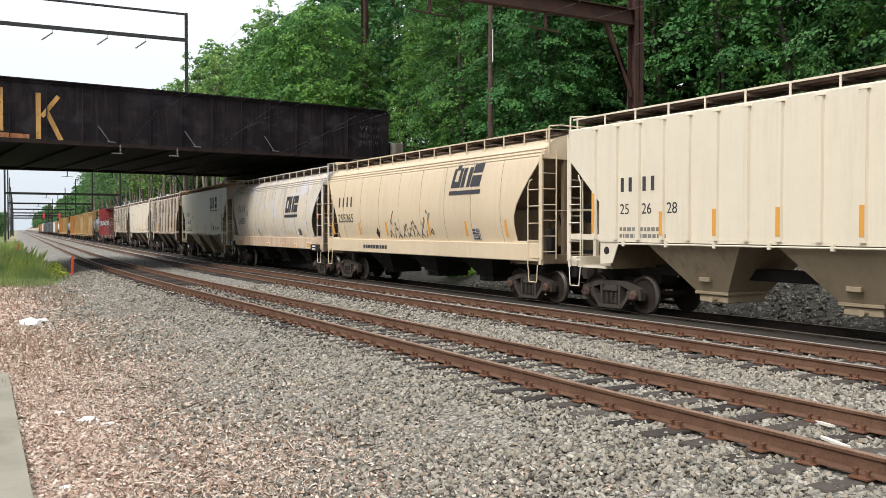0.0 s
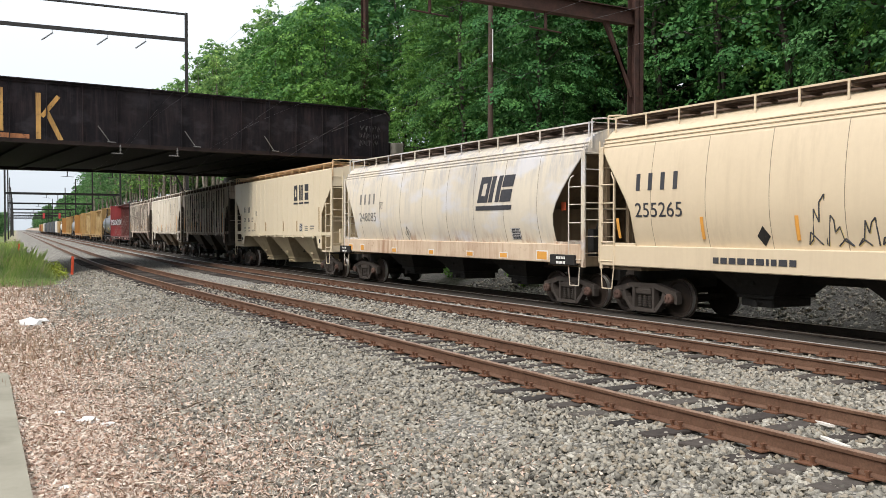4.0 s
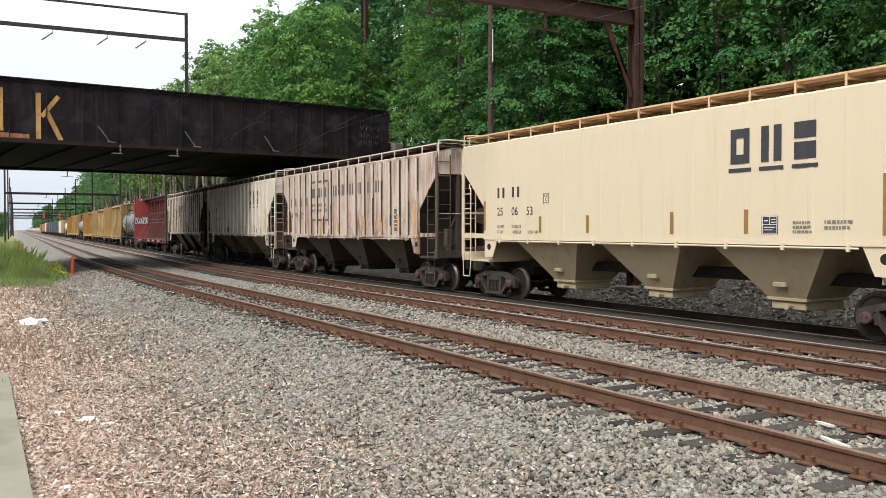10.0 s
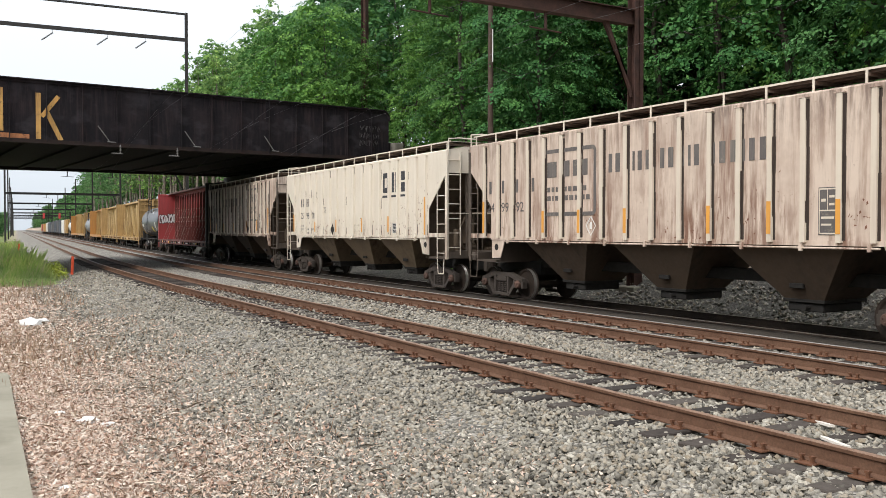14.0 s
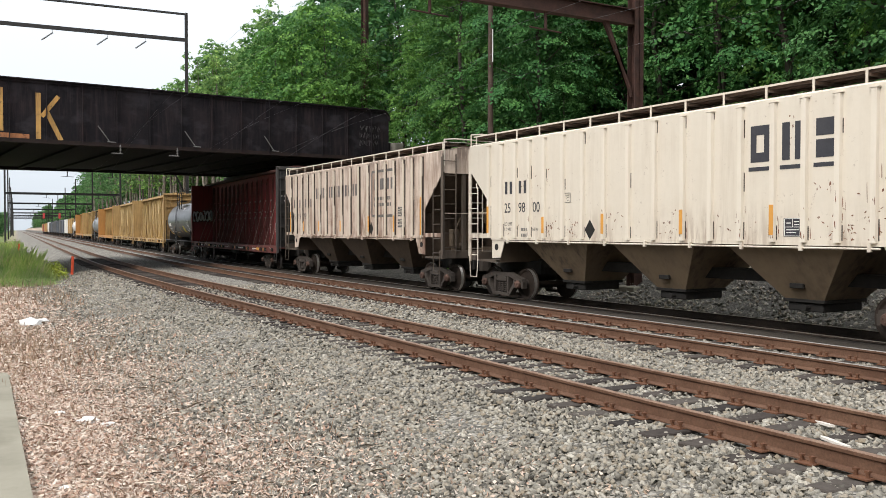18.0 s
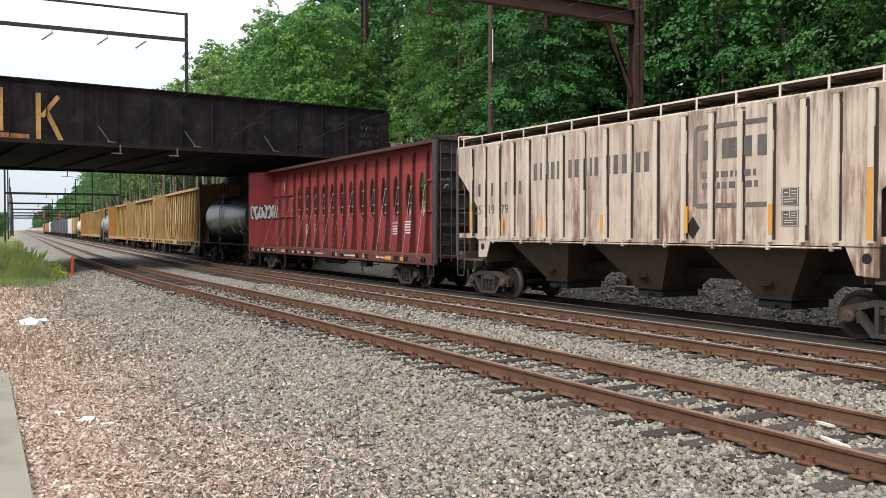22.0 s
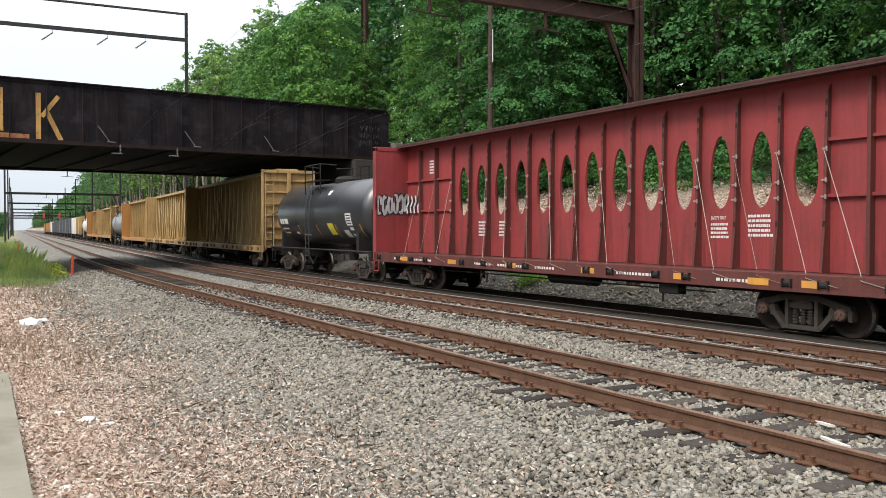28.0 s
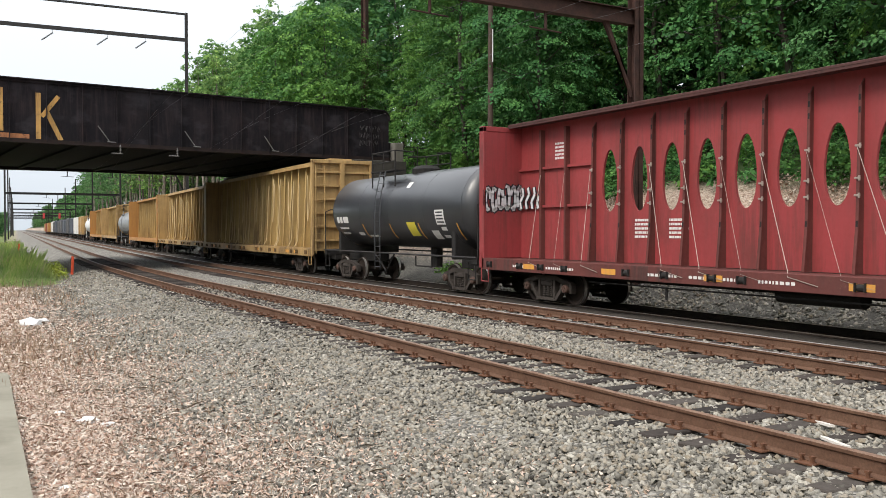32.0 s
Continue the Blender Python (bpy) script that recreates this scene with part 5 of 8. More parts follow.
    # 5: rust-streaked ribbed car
    car, near = hopper(77.78, "flat", P_GREYRUST, rib_mat=P_RIBPALE, ribs=rib_places((6.99, 4), (3.97, 2), (2.43, 2), (0.67, 3), (-1.98, 2), (-3.56, 2), (-5.11, 2), (-6.5, 0)), under=P_BAYBLACK, end_mat=P_ENDDARK, slope_mat=P_ENDDARK, label="grey ribbed covered hopper car streaked with brown rust", ladder_mat=P_ENDGREY, frame_mat=P_BAYDARK, walkway=P_WHITE6,
                       slots=((6.99, 1.98, 0.95), (3.97, 2.0, 0.6), (2.43, 2.0, 0.6), (0.67, 2.0, 0.6), (-1.98, 2.0, 0.6), (-3.56, 2.0, 0.65), (-5.11, 2.0, 0.65), (-6.5, 1.9, 1.2)))
    for y, s in ((6.87, "24"), (6.12, "99"), (5.36, "92")):
        lettering(s, 0.4, M_FADED, near, -1.494, y, 2.6)
    marks(near, (6.8, 6.12, 5.4, 4.62), 3.15, 0.38, M_FADED)
    frame_logo(near, 4.1, 2.45, 2.3, 1.8)
    word_bars(near, 1.35, 3.5, 0.46)
    placard(near, -1.494, -4.65, 1.98, 0.4, 0.9, True)
    diamond(near, -1.494, 2.0, 2.18, 0.2, M_WHITE, "white diamond outline")
    rust_chips(near, ((6.3, 2.1, 10, 0.2), (2.0, 2.3, 14, 0.3), (-1.2, 2.2, 16, 0.3), (-3.1, 2.6, 14, 0.4), (-5.6, 2.4, 18, 0.3)), 8)
    # 6: off-white ribbed car
    car, near = hopper(94.95, "flat", P_WHITE6, rib_mat=P_RIBCLEAN, slope_mat=P_BAYDARK, ribs=rib_places((6.76, 4), (3.98, 3), (1.49, 3), (-1.18, 3), (-3.62, 4), (-6.52, 0)), under=P_BAYBROWN, end_mat=P_ENDGREY, label="off-white ribbed covered hopper car with chipped paint", frame_mat=P_BAYDARK,
                       slots=((6.76, 1.98, 0.8), (3.98, 1.98, 0.45), (1.49, 1.98, 0.5), (-1.18, 1.98, 0.55), (-3.62, 1.98, 0.6), (-6.52, 1.9, 1.3)))
    for y, s in ((5.96, "25"), (5.24, "98"), (4.54, "00")):
        lettering(s, 0.4, M_BLUE, near, -1.494, y, 2.58, stretch=0.86)
    marks(near, (5.95, 5.71, 5.25, 5.0), 3.12, 0.36)
    plate_box(near, -1.494, 3.1, 2.8)
    for y, z, s in ((5.95, 2.2, "LD LMT"), (5.95, 2.04, "LT WT"), (4.55, 2.04, "NEW")):
        lettering(s, 0.14, M_GREYTEXT, near, -1.494, y, z, stretch=0.85)
    bars(near, -1.494, 5.1, 2.04, 2, 0.45, 0.09, M_GREYTEXT, 0.3)
    emblem(near, "flat", -3.05, 3.45, 2.3, 0.74, M_BLUE, 0.0, True)
    placard(near, -1.494, -3.87, 1.95, 0.42, 0.36)
    diamond(near, -1.494, 2.04, 2.08, 0.2)
    rust_chips(near, ((5.5, 2.05, 8, 0.15), (4.9, 3.3, 12, 0.2), (3.6, 2.15, 22, 0.16), (2.7, 2.1, 22, 0.18), (3.9, 3.4, 10, 0.2), (0.9, 2.4, 10, 0.25), (-0.8, 2.2, 14, 0.2), (-2.6, 2.1, 12, 0.2), (-4.6, 2.6, 14, 0.35),
                      (-5.2, 2.05, 26, 0.2), (-5.9, 2.4, 20, 0.3), (-6.3, 2.9, 16, 0.3), (-4.2, 3.9, 8, 0.3)), 4)
    rust_runs(near, ((4.675, 3.6, 0.1), (3.98, 2.3, 0.06), (1.49, 2.6, 0.08), (-1.18, 2.4, 0.08), (-2.81, 2.5, 0.1), (-3.62, 2.6, 0.12), (-4.345, 2.7, 0.15), (-5.07, 2.8, 0.2), (-5.795, 3.2, 0.2), (-6.52, 3.9, 0.12)), 6)
    # 7: pale ribbed car with brown streaks
    car, near = hopper(112.4, "flat", P_PINKGREY, rib_mat=P_RIBPALE, ladder_mat=P_ENDGREY, ribs=rib_places((6.97, 4), (3.95, 2), (2.41, 2), (0.65, 3), (-2.0, 2), (-3.58, 2), (-5.1, 2), (-6.51, 0)), under=P_BAYBLACK, end_mat=P_ENDGREY, label="pale ribbed covered hopper car with brown streaks", frame_mat=P_BAYDARK, walkway=P_WHITE6,
                       slots=((6.97, 1.98, 0.95), (5.2, 2.0, 0.45), (3.26, 2.0, 0.45), (0.74, 2.0, 0.45), (-2.11, 2.0, 0.6), (-4.37, 2.0, 0.6), (-6.51, 1.9, 1.3)))
    for y, s in ((6.82, "25"), (6.1, "19"), (5.37, "79")):
        lettering(s, 0.4, M_FADED, near, -1.494, y, 2.55)
    marks(near, (6.66, 5.94, 5.2, 4.48), 3.1, 0.38, M_FADED)
    word_bars(near, 4.0, 3.45, 0.47)
    frame_logo(near, -2.26, 2.55, 2.1, 1.8)
    placard(near, -1.494, -4.58, 2.55, 0.4, 0.36, True)
    placard(near, -1.494, -4.58, 2.15, 0.4, 0.32, True)
    diamond(near, -1.494, -2.25, 2.12, 0.2)


def frame_logo(near, y, z, w, h):
    """Rounded frame with bars inside: a worn owner's mark."""
    bm = bmesh.new()
    x, t = -1.494, 0.1
    for p in ([(y - 0.15, z), (y - w + 0.15, z), (y - w + 0.15, z + t), (y - 0.15, z + t)], [(y - 0.15, z + h), (y - w + 0.15, z + h), (y - w + 0.15, z + h - t), (y - 0.15, z + h - t)],
              [(y, z + 0.15), (y - t, z + 0.15), (y - t, z + h - 0.15), (y, z + h - 0.15)], [(y - w, z + 0.15), (y - w + t, z + 0.15), (y - w + t, z + h - 0.15), (y - w, z + h - 0.15)]):
        slab(bm, p, x, 0.005)
    for cy, cz, a0 in ((y - 0.15, z + 0.15, 180), (y - w + 0.15, z + 0.15, 270), (y - w + 0.15, z + h - 0.15, 0), (y - 0.15, z + h - 0.15, 90)):
        ang = [radians(a0 + k * 22.5) for k in range(5)]
        o = [(cy - 0.15 * math.cos(a), cz + 0.15 * math.sin(a)) for a in ang]
        i = [(cy - 0.05 * math.cos(a), cz + 0.05 * math.sin(a)) for a in ang]
        for k in range(4):
            slab(bm, [o[k], o[k + 1], i[k + 1], i[k]], x, 0.005)
    part("emblem_frame", bm, M_FADED, near, "faded rounded emblem frame")
    bars(near, x, y - 0.25, z + h * 0.58, 1, w - 0.6, 0.42, M_FADED, 0.35, rng=random.Random(2))
    bars(near, x, y - 0.25, z + h * 0.36, 2, w - 0.6, 0.13, M_FADED, 0.5, rng=random.Random(9))


build_hoppers()


# ---- centre-beam flat cars ----
P_RED = painted("oxide_red_paint", (0.31, 0.043, 0.046), (0.1, 0.032, 0.028), 0.6, (0.07, 0.032, 0.026), 0.14, 0.55, runs=(4.6, 1.3, 0.6, (0.12, 0.034, 0.028)))
P_REDRIB = painted("dark_red_rib", (0.13, 0.034, 0.029), (0.045, 0.024, 0.02), 0.75, (0.16, 0.075, 0.045), 0.3, 0.65)
P_CHORD = painted("dark_chord_red", (0.075, 0.026, 0.022), (0.03, 0.016, 0.014), 0.7, (0.12, 0.05, 0.035), 0.25, 0.7)
P_BLACKEND = painted("black_bulkhead", (0.04, 0.038, 0.038), (0.09, 0.07, 0.06), 0.5, (0.1, 0.05, 0.03), 0.15, 0.6)
P_YELLOW = painted("amber_yellow_paint", (0.46, 0.3, 0.12), (0.16, 0.092, 0.042), 0.85, (0.13, 0.07, 0.035), 0.16, 0.55, runs=(3.4, 1.3, 0.75, (0.1, 0.058, 0.03)))
P_ORANGEY = painted("deep_orange_paint", (0.43, 0.21, 0.055), (0.18, 0.085, 0.035), 0.5, (0.12, 0.06, 0.03), 0.16, 0.55)
P_YELLOWRIB = painted("pale_yellow_post", (0.58, 0.41, 0.165), (0.22, 0.14, 0.07), 0.65, (0.12, 0.07, 0.035), 0.2, 0.55, runs=(3.0, 1.3, 0.7, (0.12, 0.07, 0.035)))
P_STRAP = painted("sun_bleached_webbing", (0.6, 0.45, 0.24), (0.3, 0.2, 0.09), 0.5, (0.2, 0.12, 0.06), 0.15, 0.7)
# yellow taken down to brown: shade between the posts, painted into the web
P_WEBDARK = painted("web_shade_brown", (0.165, 0.098, 0.04), (0.05, 0.033, 0.02), 0.85, (0.07, 0.04, 0.025), 0.2, 0.7)
P_TANKBLACK = material("black_tank_paint", (0.03, 0.033, 0.04), 0.4, 0.0, 0.9)
base_of(P_TANKBLACK, mix(P_TANKBLACK, ramp(P_TANKBLACK, noise_tex(P_TANKBLACK, coords(P_TANKBLACK, (0.8, 0.8, 0.4)), 0.9, 4), [(0.35, 0.0), (0.7, 1.0)]), (0.018, 0.02, 0.025), (0.03, 0.032, 0.036)))
P_TANKGREY = painted("grey_tank_paint", (0.22, 0.23, 0.24), (0.1, 0.09, 0.085), 0.5, (0.1, 0.06, 0.045), 0.08, 0.4)
P_TANKWHITE = painted("white_tank_paint", (0.7, 0.69, 0.66), (0.35, 0.3, 0.26), 0.3, (0.2, 0.12, 0.08), 0.04, 0.4)
for m_, k_ in ((P_TANKBLACK, 0.5), (P_TANKGREY, 0.4)):   # clear gloss over the paint
    m_.node_tree.nodes["Principled BSDF"].inputs["Coat Weight"].default_value = k_
    m_.node_tree.nodes["Principled BSDF"].inputs["Coat Roughness"].default_value = 0.27
M_STRAP = material("galvanised_cable", (0.36, 0.31, 0.27), 0.5, 0.4)
M_PLACARD = painted("yellow_placard", (0.7, 0.6, 0.06), (0.4, 0.35, 0.1), 0.2, (0.2, 0.15, 0.05), 0.02, 0.5)


def pierced_panel(bm, y0, y1, z0, z1, cy, cz, ry, rz, x0, x1, n=28):
    """A plate between x0 and x1 with an egg-shaped opening through it."""
    def rim(a):
        c, s = math.cos(a), math.sin(a)
        k = 1.0 - 0.14 * s
        return cy + ry * c * k, cz + rz * s

    def edge(a):
        c, s = math.cos(a), math.sin(a)
        t = min((y1 - cy) / c if c > 1e-9 else (y0 - cy) / c if c < -1e-9 else 1e9, (z1 - cz) / s if s > 1e-9 else (z0 - cz) / s if s < -1e-9 else 1e9)
        return cy + t * c, cz + t * s
    angs = sorted([2 * math.pi * k / n for k in range(n)] + [math.atan2(z - cz, y - cy) % (2 * math.pi) for y in (y0, y1) for z in (z0, z1)])
    ring = []
    for x in (x0, x1):
        ring.append(([bm.verts.new((x, *rim(a))) for a in angs], [bm.verts.new((x, *edge(a))) for a in angs]))
    m = len(angs)
    for k in range(m):
        j = (k + 1) % m
        for inner, outer in ring:
            bm.faces.new((inner[k], inner[j], outer[j], outer[k]))
        bm.faces.new((ring[0][0][k], ring[0][0][j], ring[1][0][j], ring[1][0][k]))
        bm.faces.new((ring[0][1][k], ring[0][1][j], ring[1][1][j], ring[1][1][k]))


def centre_beam(s0, paint, rib, holes, label, half=10.8, end_mat=None, detailed=True, truck_half=8.1, deck_mat=None):
    """Bulkhead flat car with a standing beam down its middle."""
    car = empty("centre_beam_car", label, "flat car", "freight cars of the train")
    end_mat, deck_mat = end_mat or paint, deck_mat or paint
    zd, zt = 1.2, 5.38
    bm = bmesh.new()
    box(bm, -1.42, 1.42, -half - 0.1, half + 0.1, zd - 0.1, zd - 0.02, 0.01)
    part("deck", bm, deck_mat, car)
    bm = bmesh.new()
    for sx in (-1, 1):
        box(bm, *sorted((sx * 1.36, sx * 1.46)), -half - 0.1, half + 0.1, zd - 0.34, zd + 0.02, 0.01)
    part("side_sill", bm, deck_mat, car)
    bm = bmesh.new()
    box(bm, -0.4, 0.4, -half - 0.4, half + 0.4, 0.72, 1.1)
    part("centre_sill", bm, M_UNDER, car)
    # end bulkheads
    for k in (-1, 1):
        bm = bmesh.new()
        box(bm, -1.45, 1.45, *sorted((k * half, k * (half + 0.06))), zd, 5.22, 0.01)
        b = part("bulkhead", bm, paint if k > 0 or end_mat is paint else [paint, end_mat], car)
        bm = bmesh.new()
        for sx in (-1, 1):
            box(bm, *sorted((sx * 1.36, sx * 1.46)), *sorted((k * (half - 0.02), k * (half + 0.24))), zd - 0.3, 5.24, 0.012)
        box(bm, -1.46, 1.46, *sorted((k * (half - 0.02), k * (half + 0.24))), 5.1, 5.26, 0.012)
        part("bulkhead_frame", bm, end_mat if k < 0 else paint, b)
        for j in range(6):
            z = zd + 0.35 + j * 0.62
            bm = bmesh.new()
            box(bm, -1.36, 1.36, *sorted((k * (half + 0.06), k * (half + 0.2))), z, z + 0.09, 0.008)
            part("bulkhead_rib", bm, end_mat if k < 0 else paint, b)
        bm = bmesh.new()
        box(bm, -0.1, 0.1, *sorted((k * (half + 0.06), k * (half + 0.26))), zd, 5.1, 0.01)
        part("bulkhead_post", bm, end_mat if k < 0 else paint, b)
        bm = bmesh.new()
        ladder(bm, (-1.3, k * (half + 0.3), 1.0), (-1.3, k * (half + 0.3), 5.0), (0.42, 0, 0), 11)
        rods(bm, [(-1.46, k * (half - 0.3), 0.9), (-1.46, k * (half - 0.3), 0.5), (-1.46, k * (half + 0.1), 0.5), (-1.46, k * (half + 0.1), 0.9)], 0.02)
        part("ladder", bm, end_mat if k < 0 else paint, b)
    if end_mat is not paint:
        bm = bmesh.new()
        box(bm, -1.37, 1.37, -half - 0.075, -half - 0.062, zd, 5.1)
        part("bulkhead_outer_plate", bm, end_mat, car, "black outer face of the bulkhead")
    # standing beam
    n = 13
    pitch = 1.161
    h0 = -pitch * (n - 1) / 2 - 0.35
    if holes:
        for i in range(n):
            y = h0 + i * pitch
            bm = bmesh.new()
            pierced_panel(bm, y - pitch / 2, y + pitch / 2, zd, zt - 0.12, y, 3.42, 0.305, 0.85, -0.035, 0.035)
            part("pierced_panel", bm, paint, car, "red plate with an egg-shaped opening")
        edge = h0 - pitch / 2
        for y0, y1 in ((-half, edge), (edge + n * pitch, half)):
            bm = bmesh.new()
            box(bm, -0.035, 0.035, y0, y1, zd, zt - 0.12)
            solid = part("solid_panel", bm, paint, car)
            for j in range(1, 3):
                y = y0 + (y1 - y0) * j / 3
                bm = bmesh.new()
                box(bm, -0.2, -0.035, y - 0.04, y + 0.04, zd, zt - 0.3)
                part("stiffener", bm, rib, solid)
            for z in (2.75, 3.9):
                bm = bmesh.new()
                box(bm, -0.13, -0.035, y0, y1, z, z + 0.07)
                part("cross_rib", bm, paint, solid)
        for i in range(n + 1):
            y = h0 - pitch / 2 + i * pitch
            bm = bmesh.new()
            prism(bm, [(-0.035, zd), (-0.3, zd), (-0.2, 2.2), (-0.14, zt - 0.45), (-0.035, zt - 0.3)], "y", y - 0.02, y + 0.02)
            prism(bm, [(-0.3, zd), (-0.32, zd), (-0.22, 2.2), (-0.16, zt - 0.45), (-0.14, zt - 0.45), (-0.2, 2.2)], "y", y - 0.035, y + 0.035)
            post = part("stiffener", bm, rib, car)
            for z, x in ((3.74, -0.19), (3.1, -0.205), (2.76, -0.212)):
                bm = bmesh.new()
                box(bm, x - 0.055, x, y - 0.07, y + 0.05, z - 0.02, z + 0.02, 0.006)
                rod(bm, (x - 0.04, y - 0.06, z - 0.05), (x - 0.04, y - 0.06, z + 0.05), 0.022, 6)
                part("cable_cleat", bm, M_STRAP, post, "small steel cable cleat")
            # black blocks give the slots' darkness as colour, nothing cut
            for z in (4.45, 4.7, 2.2):
                bm = bmesh.new()
                x = -0.17 if z > 3 else -0.23
                box(bm, x - 0.004, x + 0.01, y - 0.02, y + 0.02, z - 0.06, z + 0.06)
                part("slot", bm, M_UNDER, post, "black block drawn as a slot")
            bm = bmesh.new()
            prism(bm, [(0.035, zd), (0.32, zd), (0.16, zt - 0.45), (0.035, zt - 0.3)], "y", y - 0.055, y + 0.055)
            part("stiffener", bm, rib, car)
    else:
        bm = bmesh.new()
        box(bm, -0.05, 0.05, -half, half, zd, zt - 0.12)
        part("beam_web", bm, P_WEBDARK, car, "beam web, its yellow darkened to a shaded brown")
        m = 19 if detailed else 14
        for i in range(m):
            y = -half + 0.35 + (2 * half - 0.7) * i / (m - 1)
            bm = bmesh.new()
            prism(bm, [(-0.05, zd), (-0.5, zd), (-0.44, 2.4), (-0.34, zt - 0.12), (-0.05, zt - 0.12)], "y", y - 0.012, y + 0.012)
            prism(bm, [(-0.5, zd), (-0.53, zd), (-0.47, 2.4), (-0.37, zt - 0.12), (-0.34, zt - 0.12), (-0.44, 2.4)], "y", y - 0.06, y + 0.06)
            part("beam_post", bm, rib, car)
    bm = bmesh.new()
    box(bm, -0.55, 0.55, -half, half, zt - 0.12, zt - 0.04, 0.01)
    for sx in (-1, 1):
        box(bm, *sorted((sx * 0.55, sx * 0.52)), -half, half, zt - (0.16 if holes else 0.24), zt - 0.1)
    part("top_chord", bm, P_CHORD if holes else paint, car, "dark red-brown top chord" if holes else "")
    # winches and cables along the deck edge
    m = 18 if detailed else 0
    for i in range(m):
        if i % 5 == 3:
            continue
        y = -half + 0.6 + (2 * half - 1.2) * i / (m - 1) + 0.22 * math.sin(i * 2.3)
        bm = bmesh.new()
        rod(bm, (-1.44, y - 0.08, zd - 0.17), (-1.44, y + 0.08, zd - 0.17), 0.075, 10)
        box(bm, -1.53, -1.44, y - 0.11, y - 0.09, zd - 0.25, zd - 0.08)
        box(bm, -1.53, -1.44, y + 0.09, y + 0.11, zd - 0.25, zd - 0.08)
        part("winch", bm, M_UNDER if holes else P_WEBDARK, car)
    if holes:
        for i in range(n + 3):
            top = h0 - pitch / 2 + i * pitch
            y = top - (1.65 if i < n else 1.05)
            if i % 7 == 5 or y < -half + 0.3:
                continue
            bm = bmesh.new()
            rods(bm, [(-0.24, top, 3.72), (-1.4, y, zd + 0.05), (-1.47, y - 0.05, zd - 0.05), (-1.49, y - 0.75, zd - 0.2)], (0.0085, 0.0075, 0.004, 0.0085, 0.0045)[i % 5], 5)
            part("tie_down_cable", bm, M_STRAP, car, "pale steel cable pulled tight")
    elif detailed:
        rng = random.Random(int(s0))
        for i in range(20):
            y = -half + 0.7 + i * 1.03
            bm = bmesh.new()
            y += rng.uniform(-0.4, 0.4)
            d = rng.uniform(-0.3, 0.3)
            top = rng.uniform(4.3, 5.0)
            if i % 3 == 2:   # loose loop hung back on the beam
                rods(bm, [(-0.6, y + d, top), (-0.64, y + d * 0.7, 3.4), (-0.68, y - 0.1, 2.5), (-0.66, y - 0.22, 3.0), (-0.62, y - 0.3 - d * 0.4, top - 0.3)], 0.028, 5)
            else:
                rods(bm, [(-0.6, y + d, top), (-0.64, y + d * 0.3, 3.5), (-0.68, y - d * 0.1, 2.3), (-0.74, y, 1.5), (-0.9, y + 0.05, zd)], 0.026, 5)
            part("hanging_strap", bm, P_STRAP, car, "pale webbing strap")
    if detailed:
        for y in (-8.6, -7.3, -5.2, -1.9, 1.6, 5.0, 8.4):
            bm = bmesh.new()
            box(bm, -1.468, -1.46, y - 0.26, y + 0.26, zd - 0.24, zd - 0.1)
            part("reflector", bm, M_REFLECT, car, "orange reflector patch")
        # brake reservoir and rods
        bm = bmesh.new()
        rod(bm, (-0.9, -1.6, 0.78), (-0.9, 0.3, 0.78), 0.2, 12)
        rod(bm, (-1.25, -6, 0.72), (-1.25, 6, 0.72), 0.02)
        rod(bm, (-1.25, 3.2, 0.72), (-1.25, 3.2, 0.45), 0.03)
        rod(bm, (-1.25, -4.4, 0.72), (-1.25, -4.4, 0.4), 0.03)
        box(bm, -1.3, -1.0, -4.9, -4.3, 0.6, 0.9, 0.02)
        part("brake_reservoir", bm, M_UNDER, car)
    wheels = trucks(car, truck_half, not detailed)
    couplers(car, half + 0.35)
    TRAIN.append((car, s0, wheels if detailed else []))
    return car


